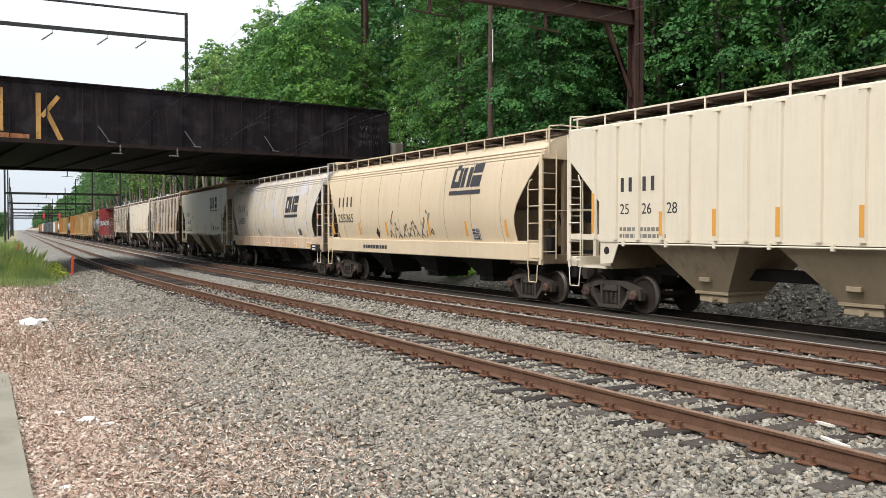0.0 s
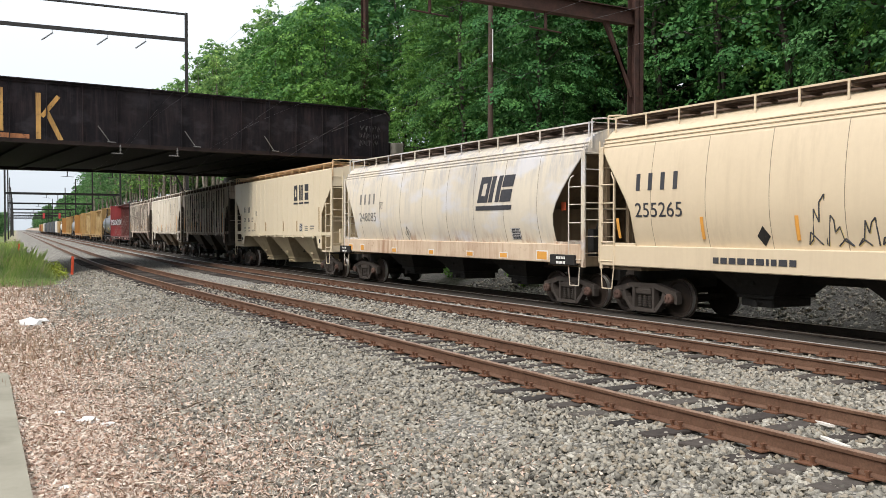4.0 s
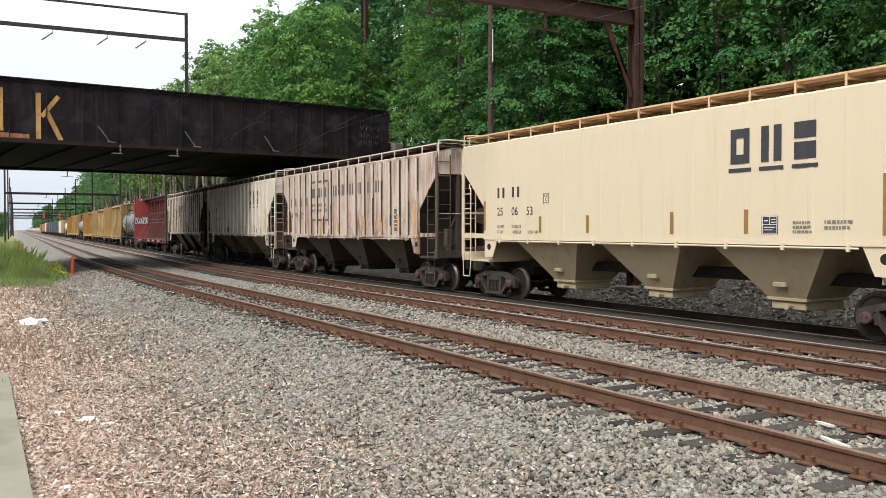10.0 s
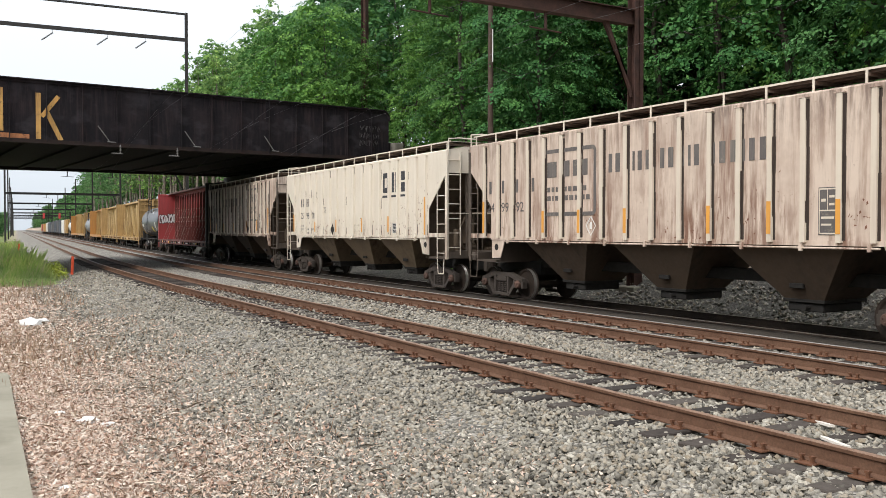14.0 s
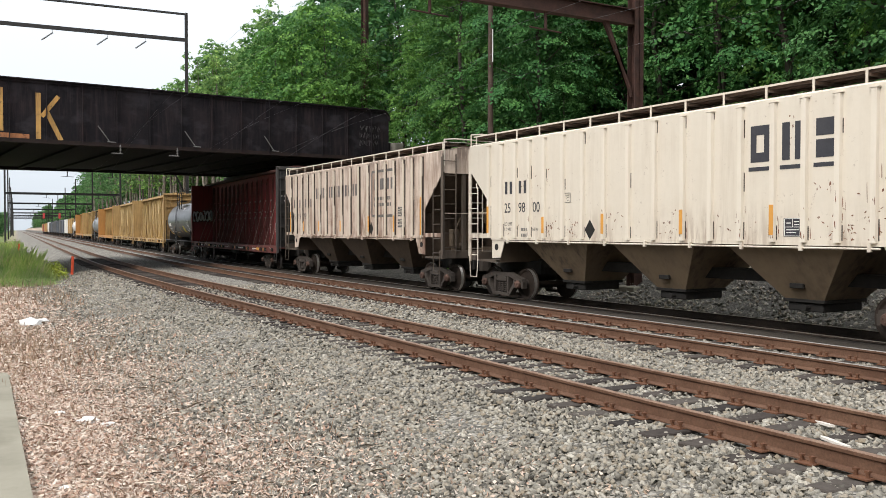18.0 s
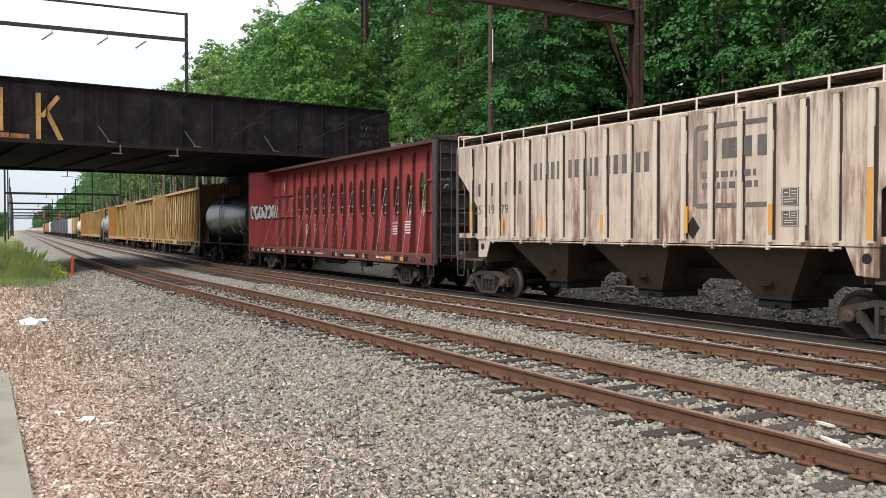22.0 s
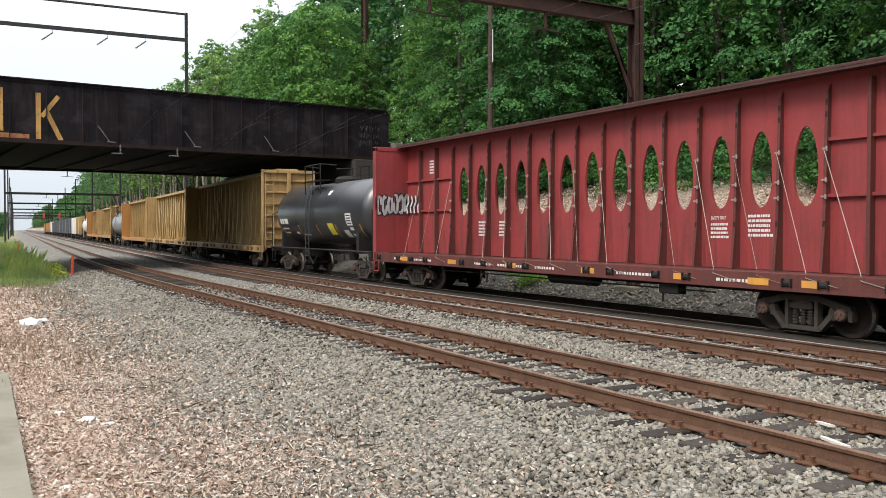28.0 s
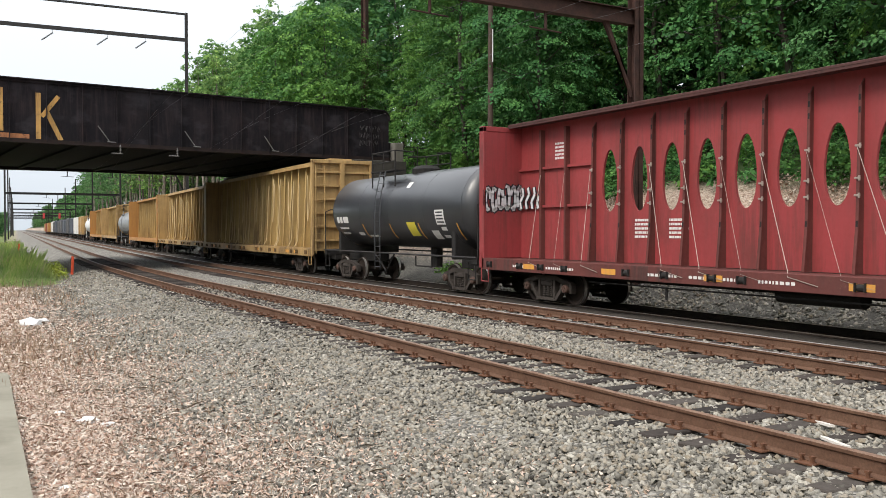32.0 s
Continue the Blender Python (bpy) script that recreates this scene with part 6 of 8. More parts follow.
def build_red_car():
    zsill = 0.9
    car = centre_beam(132.6, P_RED, P_REDRIB, True, "oxide red centre-beam flat car with egg-shaped openings and steel cables", end_mat=P_BLACKEND, truck_half=8.05, deck_mat=P_REDRIB)
    lettering("PLATE", 0.14, M_WHITE, car, -1.05, -10.88, 3.72, stretch=0.9).matrix_basis = pose(-1.2, -10.89, 3.72, 90, 0, 0)
    lettering("C", 0.26, M_WHITE, car, -1.05, -10.88, 3.42).matrix_basis = pose(-1.05, -10.89, 3.44, 90, 0, 0)
    lettering("SAFETY FIRST", 0.11, M_WHITE, car, -0.04, -4.72, 2.32, stretch=0.7)
    for y, z, rows, w, h in ((-4.72, 2.18, 4, 0.5, 0.055), (-5.82, 2.36, 5, 0.6, 0.06), (-9.75, 4.75, 5, 0.8, 0.07), (5.6, 2.3, 5, 0.65, 0.06), (4.35, 2.3, 5, 0.6, 0.06), (9.05, 4.6, 5, 0.6, 0.06)):
        bars(car, -0.04, y, z, rows, w, h, M_WHITE, 0.3, rng=random.Random(int(y * 10)))
    for y, w in ((9.2, 0.9), (7.6, 1.2), (3.6, 0.9), (2.3, 1.3), (0.4, 0.9), (-3.0, 1.2), (-6.2, 0.8)):
        bars(car, -1.462, y, zsill + 0.09, 1, w, 0.065, M_WHITE, 0.6, rng=random.Random(int(y * 10)))
    # looped spray marks on the far bulkhead's inner face, running on to the beam
    M_SPRAY_W, M_SPRAY_B = material("white_spray", (0.62, 0.62, 0.64), 0.6), material("black_spray", (0.02, 0.02, 0.025), 0.6)
    bm, bk = bmesh.new(), bmesh.new()
    for i in range(6):
        x0 = -1.34 + i * 0.235
        for tgt, r, off in ((bk, 0.1, 0.0), (bm, 0.05, 0.01)):
            rr = random.Random(30 + i)
            pts = []
            for j in range(7):
                a = j / 6 * 5.2 + i
                pts.append((x0 + 0.09 * math.cos(a) + 0.04, 10.79 - off, 3.05 + 0.36 * math.sin(a) + rr.uniform(-0.05, 0.05)))
            for p, q in zip(pts, pts[1:]):
                d = (Vector(q) - Vector(p)).normalized()
                nr = Vector((-d.z, 0, d.x)) * r
                p, q = Vector(p) - d * r * 0.4, Vector(q) + d * r * 0.4
                vs = [tgt.verts.new(v) for v in (p - nr, p + nr, q + nr, q - nr)]
                tgt.faces.new(vs)
    for i in range(4):
        y0 = 10.65 - i * 0.3
        for tgt, r, off in ((bk, 0.1, 0.0), (bm, 0.05, 0.01)):
            pts = [(-0.14 - off, y0 - 0.06 * j + 0.12 * (j % 2), 2.72 + 0.22 * j) for j in range(4)]
            for p, q in zip(pts, pts[1:]):
                d = (Vector(q) - Vector(p)).normalized()
                nr = Vector((0, -d.z, d.y)) * r
                p, q = Vector(p), Vector(q)
                tgt.faces.new([tgt.verts.new(v) for v in (p - nr, p + nr, q + nr, q - nr)])
    part("spray_outline", bk, M_SPRAY_B, car, "black spray outline")
    part("spray_fill", bm, M_SPRAY_W, car, "white looped spray marks")


build_red_car()


# ---- tank cars ----
def tank_car(s0, paint, label, detailed=True):
    car = empty("tank_car", label, "tank car", "freight cars of the train")
    R, zc, half, sl = 1.43, 2.83, 6.35, 5.35
    prof = []
    for k in range(9):
        a = math.pi / 2 * k / 8
        prof.append((max(0.02, R * math.sin(a)), -sl - 0.62 * math.cos(a)))
    prof += [(R, -sl * 0.5), (R, 0), (R, sl * 0.5)]
    for k in range(8, -1, -1):
        a = math.pi / 2 * k / 8
        prof.append((max(0.02, R * math.sin(a)), sl + 0.62 * math.cos(a)))
    bm = bmesh.new()
    lathe(bm, prof, Matrix.Translation((0, 0, zc)) @ Matrix.Rotation(radians(90), 4, "Z"), 56)
    tank = part("tank_shell", bm, paint, car, smooth_faces=True)
    for y in (-5.35, -2.7, 0, 2.7, 5.35):
        bm = bmesh.new()
        lathe(bm, [(R - 0.02, -0.012), (R + 0.004, -0.01), (R + 0.004, 0.01), (R - 0.02, 0.012)], Matrix.Translation((0, y, zc)) @ Matrix.Rotation(radians(90), 4, "Z"), 56)
        part("weld_band", bm, paint, tank)
    for k in (-1, 1):
        bm = bmesh.new()
        box(bm, -0.35, 0.35, *sorted((k * 3.6, k * (half + 0.1))), 0.75, 1.12, 0.02)
        box(bm, -1.45, 1.45, *sorted((k * (half - 0.3), k * half)), 0.98, 1.22, 0.015)
        part("stub_sill", bm, M_UNDER, car)
        bm = bmesh.new()
        prism(bm, [(-1.36, 1.1), (1.36, 1.1), (1.36, 2.0), (1.15, 1.75), (0.6, 1.42), (-0.6, 1.42), (-1.15, 1.75), (-1.36, 2.0)], "y", k * 4.9, k * 4.66)
        part("tank_saddle", bm, M_UNDER, car)
        for sx in (-1, 1):
            bm = bmesh.new()
            rods(bm, [(sx * 1.4, k * half, 1.2), (sx * 1.4, k * half, 2.85), (sx * 1.2, k * (half - 0.1), 2.95), (0.0, k * (half - 0.1), 2.95)], 0.022)
            rods(bm, [(sx * 1.42, k * (half - 0.1), 1.05), (sx * 1.42, k * (half - 0.1), 0.5), (sx * 1.42, k * (half - 0.55), 0.5), (sx * 1.42, k * (half - 0.55), 1.05)], 0.02)
            part("hand_rail", bm, M_UNDER, car)
    bm = bmesh.new()
    for sx in (-1, 1):
        rod(bm, (sx * 1.46, -half, 1.2), (sx * 1.46, half, 1.2), 0.035)
    part("running_rail", bm, M_STEEL_DARK, car)
    # platform, dome and ladder amidships
    bm = bmesh.new()
    lathe(bm, [(0.5, -0.3), (0.55, 0.1), (0.4, 0.22), (0.1, 0.25)], Matrix.Translation((0, -0.4, zc + R)) @ Matrix.Rotation(radians(-90), 4, "Y"), 18)
    part("manway", bm, M_UNDER, car)
    for sx in (-1, 1):
        bm = bmesh.new()
        box(bm, *sorted((sx * 0.75, sx * 1.25)), -0.2, 1.9, 4.3, 4.34)
        plat = part("platform", bm, M_UNDER, car)
        for y in (-0.15, 0.85, 1.85):
            bm = bmesh.new()
            rod(bm, (sx * 1.2, y, 3.7), (sx * 1.2, y, 5.06), 0.03)
            part("railing_post", bm, M_UNDER, plat)
        bm = bmesh.new()
        rods(bm, [(sx * 0.5, -0.35, 5.0), (sx * 1.2, -0.15, 5.05), (sx * 1.2, 1.85, 5.05), (sx * 0.4, 1.95, 5.0)], 0.026)
        part("top_rail", bm, M_UNDER, plat)
        bm = bmesh.new()
        rod(bm, (sx * 1.2, -0.15, 4.66), (sx * 1.2, 1.85, 4.66), 0.022)
        part("middle_rail", bm, M_UNDER, plat)
    bm = bmesh.new()
    for p, q in zip([(-1.25, 4.3), (-1.46, 3.4), (-1.52, 2.6), (-1.5, 1.2), (-1.5, 0.55)], [(-1.46, 3.4), (-1.52, 2.6), (-1.5, 1.2), (-1.5, 0.55)]):
        ladder(bm, (p[0], 0.55, p[1]), (q[0], 0.55, q[1]), (0, 0.45, 0), 3)
    part("side_ladder", bm, paint, car)
    bm = bmesh.new()
    rods(bm, [(-1.5, 1.0, 1.2), (-1.4, 0.2, 0.5), (-1.4, -0.5, 1.2)], 0.03)
    part("stirrup", bm, M_UNDER, car)
    bm = bmesh.new()
    rod(bm, (0, -1.2, 0.7), (0, -1.2, 1.5), 0.22, 12)
    part("bottom_outlet", bm, M_UNDER, car)
    bm = bmesh.new()
    rods(bm, [(-1.3, -2, 1.15), (-1.3, -2, 0.8), (-1.3, -3.2, 0.8), (-1.3, -3.2, 1.15)], 0.03)
    part("brake_rod", bm, M_UNDER, car)
    if detailed:
        def on_shell(z):
            return -math.sqrt(max(0.01, R * R - (z - zc) ** 2)) - 0.012

        def patch(name, y0, y1, z0, z1, mat, label=""):
            bm = bmesh.new()
            n = 6
            a = [[bm.verts.new((on_shell(z0 + (z1 - z0) * j / n), y, z0 + (z1 - z0) * j / n)) for y in (y0, y1)] for j in range(n + 1)]
            for p, q in zip(a, a[1:]):
                bm.faces.new((p[0], p[1], q[1], q[0]))
            part(name, bm, mat, tank, label)
        for y in (2.55, 0.1, -2.2, -4.9):
            patch("reflector", y, y - 0.08, 1.75, 2.3, M_REFLECT, "orange reflector strip")
        patch("placard", -1.35, -2.0, 1.85, 2.35, M_PLACARD, "yellow placard")
        patch("notice_panel", -3.6, -4.2, 2.25, 2.75, M_WHITE, "white notice panel")
        for i in range(4):
            patch("notice_line", -3.66, -4.12, 2.31 + i * 0.11, 2.36 + i * 0.11, M_BLUE)
        for i, (y, z, w, h) in enumerate(((5.0, 2.35, 0.24, 0.26), (4.7, 2.35, 0.24, 0.26), (4.35, 2.35, 0.5, 0.26), (4.95, 2.1, 0.9, 0.07), (4.9, 1.9, 0.7, 0.06), (3.3, 1.85, 0.5, 0.12), (2.4, 1.8, 0.9, 0.07),
                                          (-3.0, 1.75, 0.5, 0.3), (-3.7, 1.8, 0.4, 0.1), (-1.1, 3.6, 0.3, 0.2), (-3.8, 2.05, 0.35, 0.12))):
            patch("stencil_bar", y, y - w, z, z + h, M_WHITE)
    wheels = trucks(car, 4.72, not detailed)
    couplers(car, half + 0.05)
    TRAIN.append((car, s0, wheels if detailed else []))


tank_car(150.1, P_TANKBLACK, "glossy black tank car with a railed platform and yellow placard")
centre_beam(168.75, P_YELLOW, P_YELLOWRIB, False, "weathered yellow centre-beam flat car with hanging straps")
centre_beam(191.4, P_YELLOW, P_YELLOWRIB, False, "weathered yellow centre-beam flat car with close-set posts")
centre_beam(214.0, P_ORANGEY, P_YELLOWRIB, False, "deep orange centre-beam flat car", detailed=False)
tank_car(231.6, P_TANKGREY, "grey tank car with dark stains", False)
centre_beam(250.0, P_YELLOW, P_YELLOWRIB, False, "weathered yellow centre-beam flat car", detailed=False)
centre_beam(272.7, P_ORANGEY, P_YELLOWRIB, False, "weathered orange centre-beam flat car", detailed=False)
tank_car(290.3, P_TANKWHITE, "white tank car with faint stains", False)


def box_car(s0, paint, label, half=8.0, height=4.7, category="box car"):
    car = empty("box_car", label, category, "freight cars of the train")
    bm = bmesh.new()
    box(bm, -1.48, 1.48, -half, half, 1.05, height - 0.15, 0.02)
    body = part("body", bm, paint, car)
    bm = bmesh.new()
    prism(bm, [(-1.52, height - 0.15), (1.52, height - 0.15), (1.45, height - 0.06), (0, height + 0.08), (-1.45, height - 0.06)], "y", -half - 0.03, half + 0.03)
    part("roof", bm, paint, car)
    for sx in (-1, 1):
        bm = bmesh.new()
        box(bm, *sorted((sx * 1.48, sx * 1.56)), -1.5, 1.5, 1.15, height - 0.35, 0.01)
        part("sliding_door", bm, paint, body)
    for i in range(14):
        y = -half + 0.3 + (2 * half - 0.6) * i / 13
        if abs(y) > 1.6:
            bm = bmesh.new()
            box(bm, -1.54, -1.48, y - 0.05, y + 0.05, 1.1, height - 0.2)
            part("side_rib", bm, paint, body)
    for k in (-1, 1):
        bm = bmesh.new()
        ladder(bm, (-1.35, k * (half + 0.06), 1.0), (-1.35, k * (half + 0.06), height - 0.3), (0.45, 0, 0), 9)
        part("end_ladder", bm, M_UNDER, body)
    bm = bmesh.new()
    box(bm, -0.35, 0.35, -half - 0.3, half + 0.3, 0.7, 1.05)
    part("centre_sill", bm, M_UNDER, car)
    trucks(car, half - 1.7, True)
    couplers(car, half + 0.3)
    TRAIN.append((car, s0, []))


P_BLUEGREY = painted("dark_blue_grey_paint", (0.1, 0.115, 0.14), (0.06, 0.055, 0.05), 0.5, (0.1, 0.06, 0.04), 0.1, 0.6)
P_DARKGREY = painted("dark_grey_paint", (0.13, 0.13, 0.135), (0.06, 0.055, 0.05), 0.5, (0.1, 0.06, 0.04), 0.1, 0.6)
box_car(306.0, P_YELLOW, "yellow ribbed box car")
box_car(323.3, P_TANKWHITE, "white ribbed box car")
box_car(340.6, P_BLUEGREY, "dark blue-grey ribbed box car")
for i_, p_ in enumerate((P_DARKGREY, P_BLUEGREY, P_DARKGREY, P_DARKGREY, P_BLUEGREY, P_DARKGREY, P_TANKWHITE)):
    box_car(357.9 + 17.3 * i_, p_, ("white box car" if p_ is P_TANKWHITE else "dark grey box car") + " far down the train", height=4.6 if i_ % 2 else 4.9)
for i_, p_ in enumerate((P_YELLOW, P_ORANGEY, P_YELLOW, P_RED, P_YELLOW)):
    box_car(479.0 + 17.3 * i_, p_, ("red box car" if p_ is P_RED else "yellow box car") + " far down the train")


# ---- foliage ----
def leaf_material(name, colours, translucent=0.24):
    m = bpy.data.materials.new(name)
    m.use_nodes = True
    nt = m.node_tree
    b = nt.nodes["Principled BSDF"]
    b.inputs["Roughness"].default_value = 0.65
    b.inputs["Specular IOR Level"].default_value = 0.12
    r = N(m, "ShaderNodeNewGeometry").outputs["Random Per Island"]
    o = N(m, "ShaderNodeObjectInfo").outputs["Random"]
    c = ramp(m, r, [(i / (len(colours) - 1), k) for i, k in enumerate(colours)])
    c = mix(m, 1.0, c, ramp(m, o, [(0.0, (0.55, 0.66, 0.78)), (0.35, (0.85, 0.9, 0.95)), (0.65, (1.0, 1.0, 1.0)), (1.0, (1.25, 1.17, 0.98))]), "MULTIPLY")
    # broad noise paints lit clumps and dark pockets into the leaf colour
    big = noise_tex(m, coords(m, (1, 1, 1)), 0.45, 3)
    c = mix(m, 1.0, c, ramp(m, big, [(0.32, (0.6, 0.7, 0.72)), (0.68, (1.32, 1.25, 1.0))]), "MULTIPLY")
    base_of(m, c)
    t = N(m, "ShaderNodeBsdfTranslucent")
    L(m, c, t.inputs["Color"])
    s = N(m, "ShaderNodeMixShader")
    s.inputs[0].default_value = translucent
    L(m, b.outputs[0], s.inputs[1])
    L(m, t.outputs[0], s.inputs[2])
    L(m, s.outputs[0], nt.nodes["Material Output"].inputs["Surface"])
    return m


M_LEAF = leaf_material("broad_leaf", [(0.048, 0.140, 0.048), (0.069, 0.196, 0.062), (0.099, 0.241, 0.077), (0.140, 0.308, 0.102)])
M_LEAF_PALE = leaf_material("pale_leaf", [(0.046, 0.13, 0.037), (0.08, 0.19, 0.051), (0.11, 0.235, 0.066), (0.145, 0.285, 0.085)])
M_LEAF_DEEP = leaf_material("deep_wood_leaf", [(0.048, 0.123, 0.048), (0.068, 0.168, 0.064), (0.088, 0.209, 0.077), (0.120, 0.256, 0.096)])
# far leaves made paler: sunlight and haze put into their colour
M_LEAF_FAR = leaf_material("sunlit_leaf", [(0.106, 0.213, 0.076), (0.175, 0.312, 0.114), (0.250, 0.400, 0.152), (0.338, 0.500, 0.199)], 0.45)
M_WEED = leaf_material("green_weed", [(0.34, 0.52, 0.18), (0.46, 0.62, 0.24), (0.56, 0.66, 0.32), (0.66, 0.64, 0.42)], 0.5)
M_BARK_PALE = rust_material("pale_bark", (0.13, 0.11, 0.09), (0.32, 0.28, 0.24), 0.9)
M_BARK = rust_material("grey_bark", (0.035, 0.029, 0.023), (0.085, 0.073, 0.06), 0.9)
M_STRAW = pieces("pale_straw", [(0.55, 0.46, 0.36), (0.68, 0.6, 0.5), (0.4, 0.28, 0.21), (0.76, 0.7, 0.62)], speck=20.0)
M_STALK = pieces("dry_stalk", [(0.44, 0.31, 0.22), (0.58, 0.46, 0.34), (0.4, 0.25, 0.17), (0.64, 0.54, 0.42)], speck=20.0)


def leaf_cloud(rng, centres, radii, per, size, flat=0.6):
    """Many small folded leaves around the centres: vertices and faces."""
    c = np.repeat(np.array(centres), per, axis=0)
    r = np.repeat(np.array(radii), per)
    n = len(c)
    d = rng.normal(size=(n, 3))
    d /= np.linalg.norm(d, axis=1)[:, None]
    p = c + d * (r * rng.uniform(0.25, 1.0, n) ** 0.6)[:, None] * np.array([1, 1, flat])
    nrm = d * 0.8 + np.array([0, 0, 0.75]) + rng.normal(size=(n, 3)) * 0.55
    nrm /= np.linalg.norm(nrm, axis=1)[:, None]
    t = np.cross(nrm, rng.normal(size=(n, 3)))
    t /= np.linalg.norm(t, axis=1)[:, None]
    b = np.cross(nrm, t)
    s = (size * rng.uniform(0.6, 1.35, n))[:, None]
    v = np.stack([p - t * s * 0.6, p + b * s * 0.4 + nrm * s * 0.12, p + t * s * 0.75 - nrm * s * 0.14, p - b * s * 0.4 + nrm * s * 0.12], axis=1).reshape(-1, 3)
    f = np.arange(4 * n).reshape(-1, 4)
    return v, f


def spray_cloud(rng, centres, radii, sprays, per, size):
    """Layered sprays: flat drooping fans of leaves on the upper side of each clump, with gaps between."""
    c = np.repeat(np.array(centres), sprays, axis=0)
    r = np.repeat(np.array(radii), sprays)
    n = len(c)
    d = rng.normal(size=(n, 3))
    d[:, 2] = np.abs(d[:, 2]) * 0.9 - 0.35
    d /= np.linalg.norm(d, axis=1)[:, None]
    mid = c + d * (r * rng.uniform(0.55, 1.05, n))[:, None] * np.array([1, 1, 0.75])
    nrm = d * 0.6 + np.array([0, 0, 0.8]) + rng.normal(size=(n, 3)) * 0.18
    nrm /= np.linalg.norm(nrm, axis=1)[:, None]
    fan = r * rng.uniform(0.28, 0.5, n)
    mid, nrm, fan = (np.repeat(a, per, axis=0) for a in (mid, nrm, fan))
    n = len(mid)
    t = np.cross(nrm, rng.normal(size=(n, 3)))
    t /= np.linalg.norm(t, axis=1)[:, None]
    q = rng.random(n) ** 0.55
    p = mid + t * (fan * q)[:, None] - nrm * (fan * 0.45 * q * q)[:, None] + rng.normal(size=(n, 3)) * 0.03
    ln = nrm + t * (q * 0.55)[:, None] + rng.normal(size=(n, 3)) * 0.28
    ln /= np.linalg.norm(ln, axis=1)[:, None]
    t = t + rng.normal(size=(n, 3)) * 0.4
    t -= ln * (t * ln).sum(axis=1)[:, None]
    t /= np.linalg.norm(t, axis=1)[:, None]
    b = np.cross(ln, t)
    s = (size * rng.uniform(0.6, 1.35, n))[:, None]
    v = np.stack([p - t * s * 0.6, p + b * s * 0.42 + ln * s * 0.1, p + t * s * 0.75 - ln * s * 0.14, p - b * s * 0.42 + ln * s * 0.1], axis=1).reshape(-1, 3)
    return v, np.arange(4 * n).reshape(-1, 4)


def quick_mesh(name, v, f, mat):
    me = bpy.data.meshes.new(name)
    n, k = f.shape
    me.vertices.add(len(v))
    me.vertices.foreach_set("co", np.asarray(v, dtype=np.float32).ravel())
    me.loops.add(n * k)
    me.loops.foreach_set("vertex_index", np.asarray(f, dtype=np.int32).ravel())
    me.polygons.add(n)
    me.polygons.foreach_set("loop_start", np.arange(0, n * k, k, dtype=np.int32))
    me.update(calc_edges=True)
    me.validate()
    me.materials.append(mat)
    return me


def tree_meshes(seed, height, spread, base, mat, clusters, per, size, bark=None, sprays=9):
    """Trunk with limbs, and a ragged crown hung on the limb ends."""
    rng = np.random.default_rng(seed)
    rnd = random.Random(seed)
    bm = bmesh.new()
    pts = [Vector((0, 0, -0.6))]
    n = 7
    for i in range(1, n + 1):
        pts.append(Vector((pts[-1].x + rnd.uniform(-0.25, 0.25), pts[-1].y + rnd.uniform(-0.25, 0.25), height * 0.9 * i / n)))
    r0 = 0.009 * height + 0.02
    for i in range(n):
        rod(bm, pts[i], pts[i + 1], r0 * (1 - i / n * 0.85), 8, r0 * (1 - (i + 1) / n * 0.85))
    centres, radii = [], []
    sides = 5 if size < 0.3 else 3
    for i in range(clusters):
        f = base + (1 - base) * ((i + rnd.random()) / clusters)
        k = min(int(f * n * 0.999), n - 1)
        root = pts[k].lerp(pts[k + 1], f * n - k)
        w = spread * (0.35 + 0.85 * math.sin(math.pi * min(1, (f - base) / (1 - base) * 0.8 + 0.22))) * rnd.uniform(0.45, 1.1)
        a = i * 2.399 + rnd.uniform(-0.6, 0.6)
        tip = root + Vector((w * math.cos(a), w * math.sin(a), rnd.uniform(-0.3, 1.2)))
        if i % 2 == 0:
            mid = root.lerp(tip, 0.5) + Vector((0, 0, -0.25))
            rr = max(0.02, r0 * 0.32 * (1.1 - f))
            rod(bm, root, mid, rr, sides, rr * 0.7)
            rod(bm, mid, tip, rr * 0.7, sides, rr * 0.25)
        centres.append(tuple(tip))
        radii.append(rnd.uniform(0.7, 1.3) * spread / 3.6)
        if rnd.random() < 0.5:
            centres.append(tuple(root.lerp(tip, 0.55) + Vector((rnd.uniform(-0.5, 0.5), rnd.uniform(-0.5, 0.5), 0.3))))
            radii.append(rnd.uniform(0.6, 1.1) * spread / 3.6)
    me = bpy.data.meshes.new("trunk")
    bm.to_mesh(me)
    bm.free()
    me.materials.append(bark or M_BARK)
    v, f = spray_cloud(rng, centres, radii, sprays, max(3, round(per / sprays)), size)
    w, g = leaf_cloud(rng, centres, [0.75 * k for k in radii], max(2, per // 14), size * 1.5)
    v, f = np.concatenate([v, w]), np.concatenate([f, g + len(v)])
    return me, quick_mesh("crown", v, f, mat)


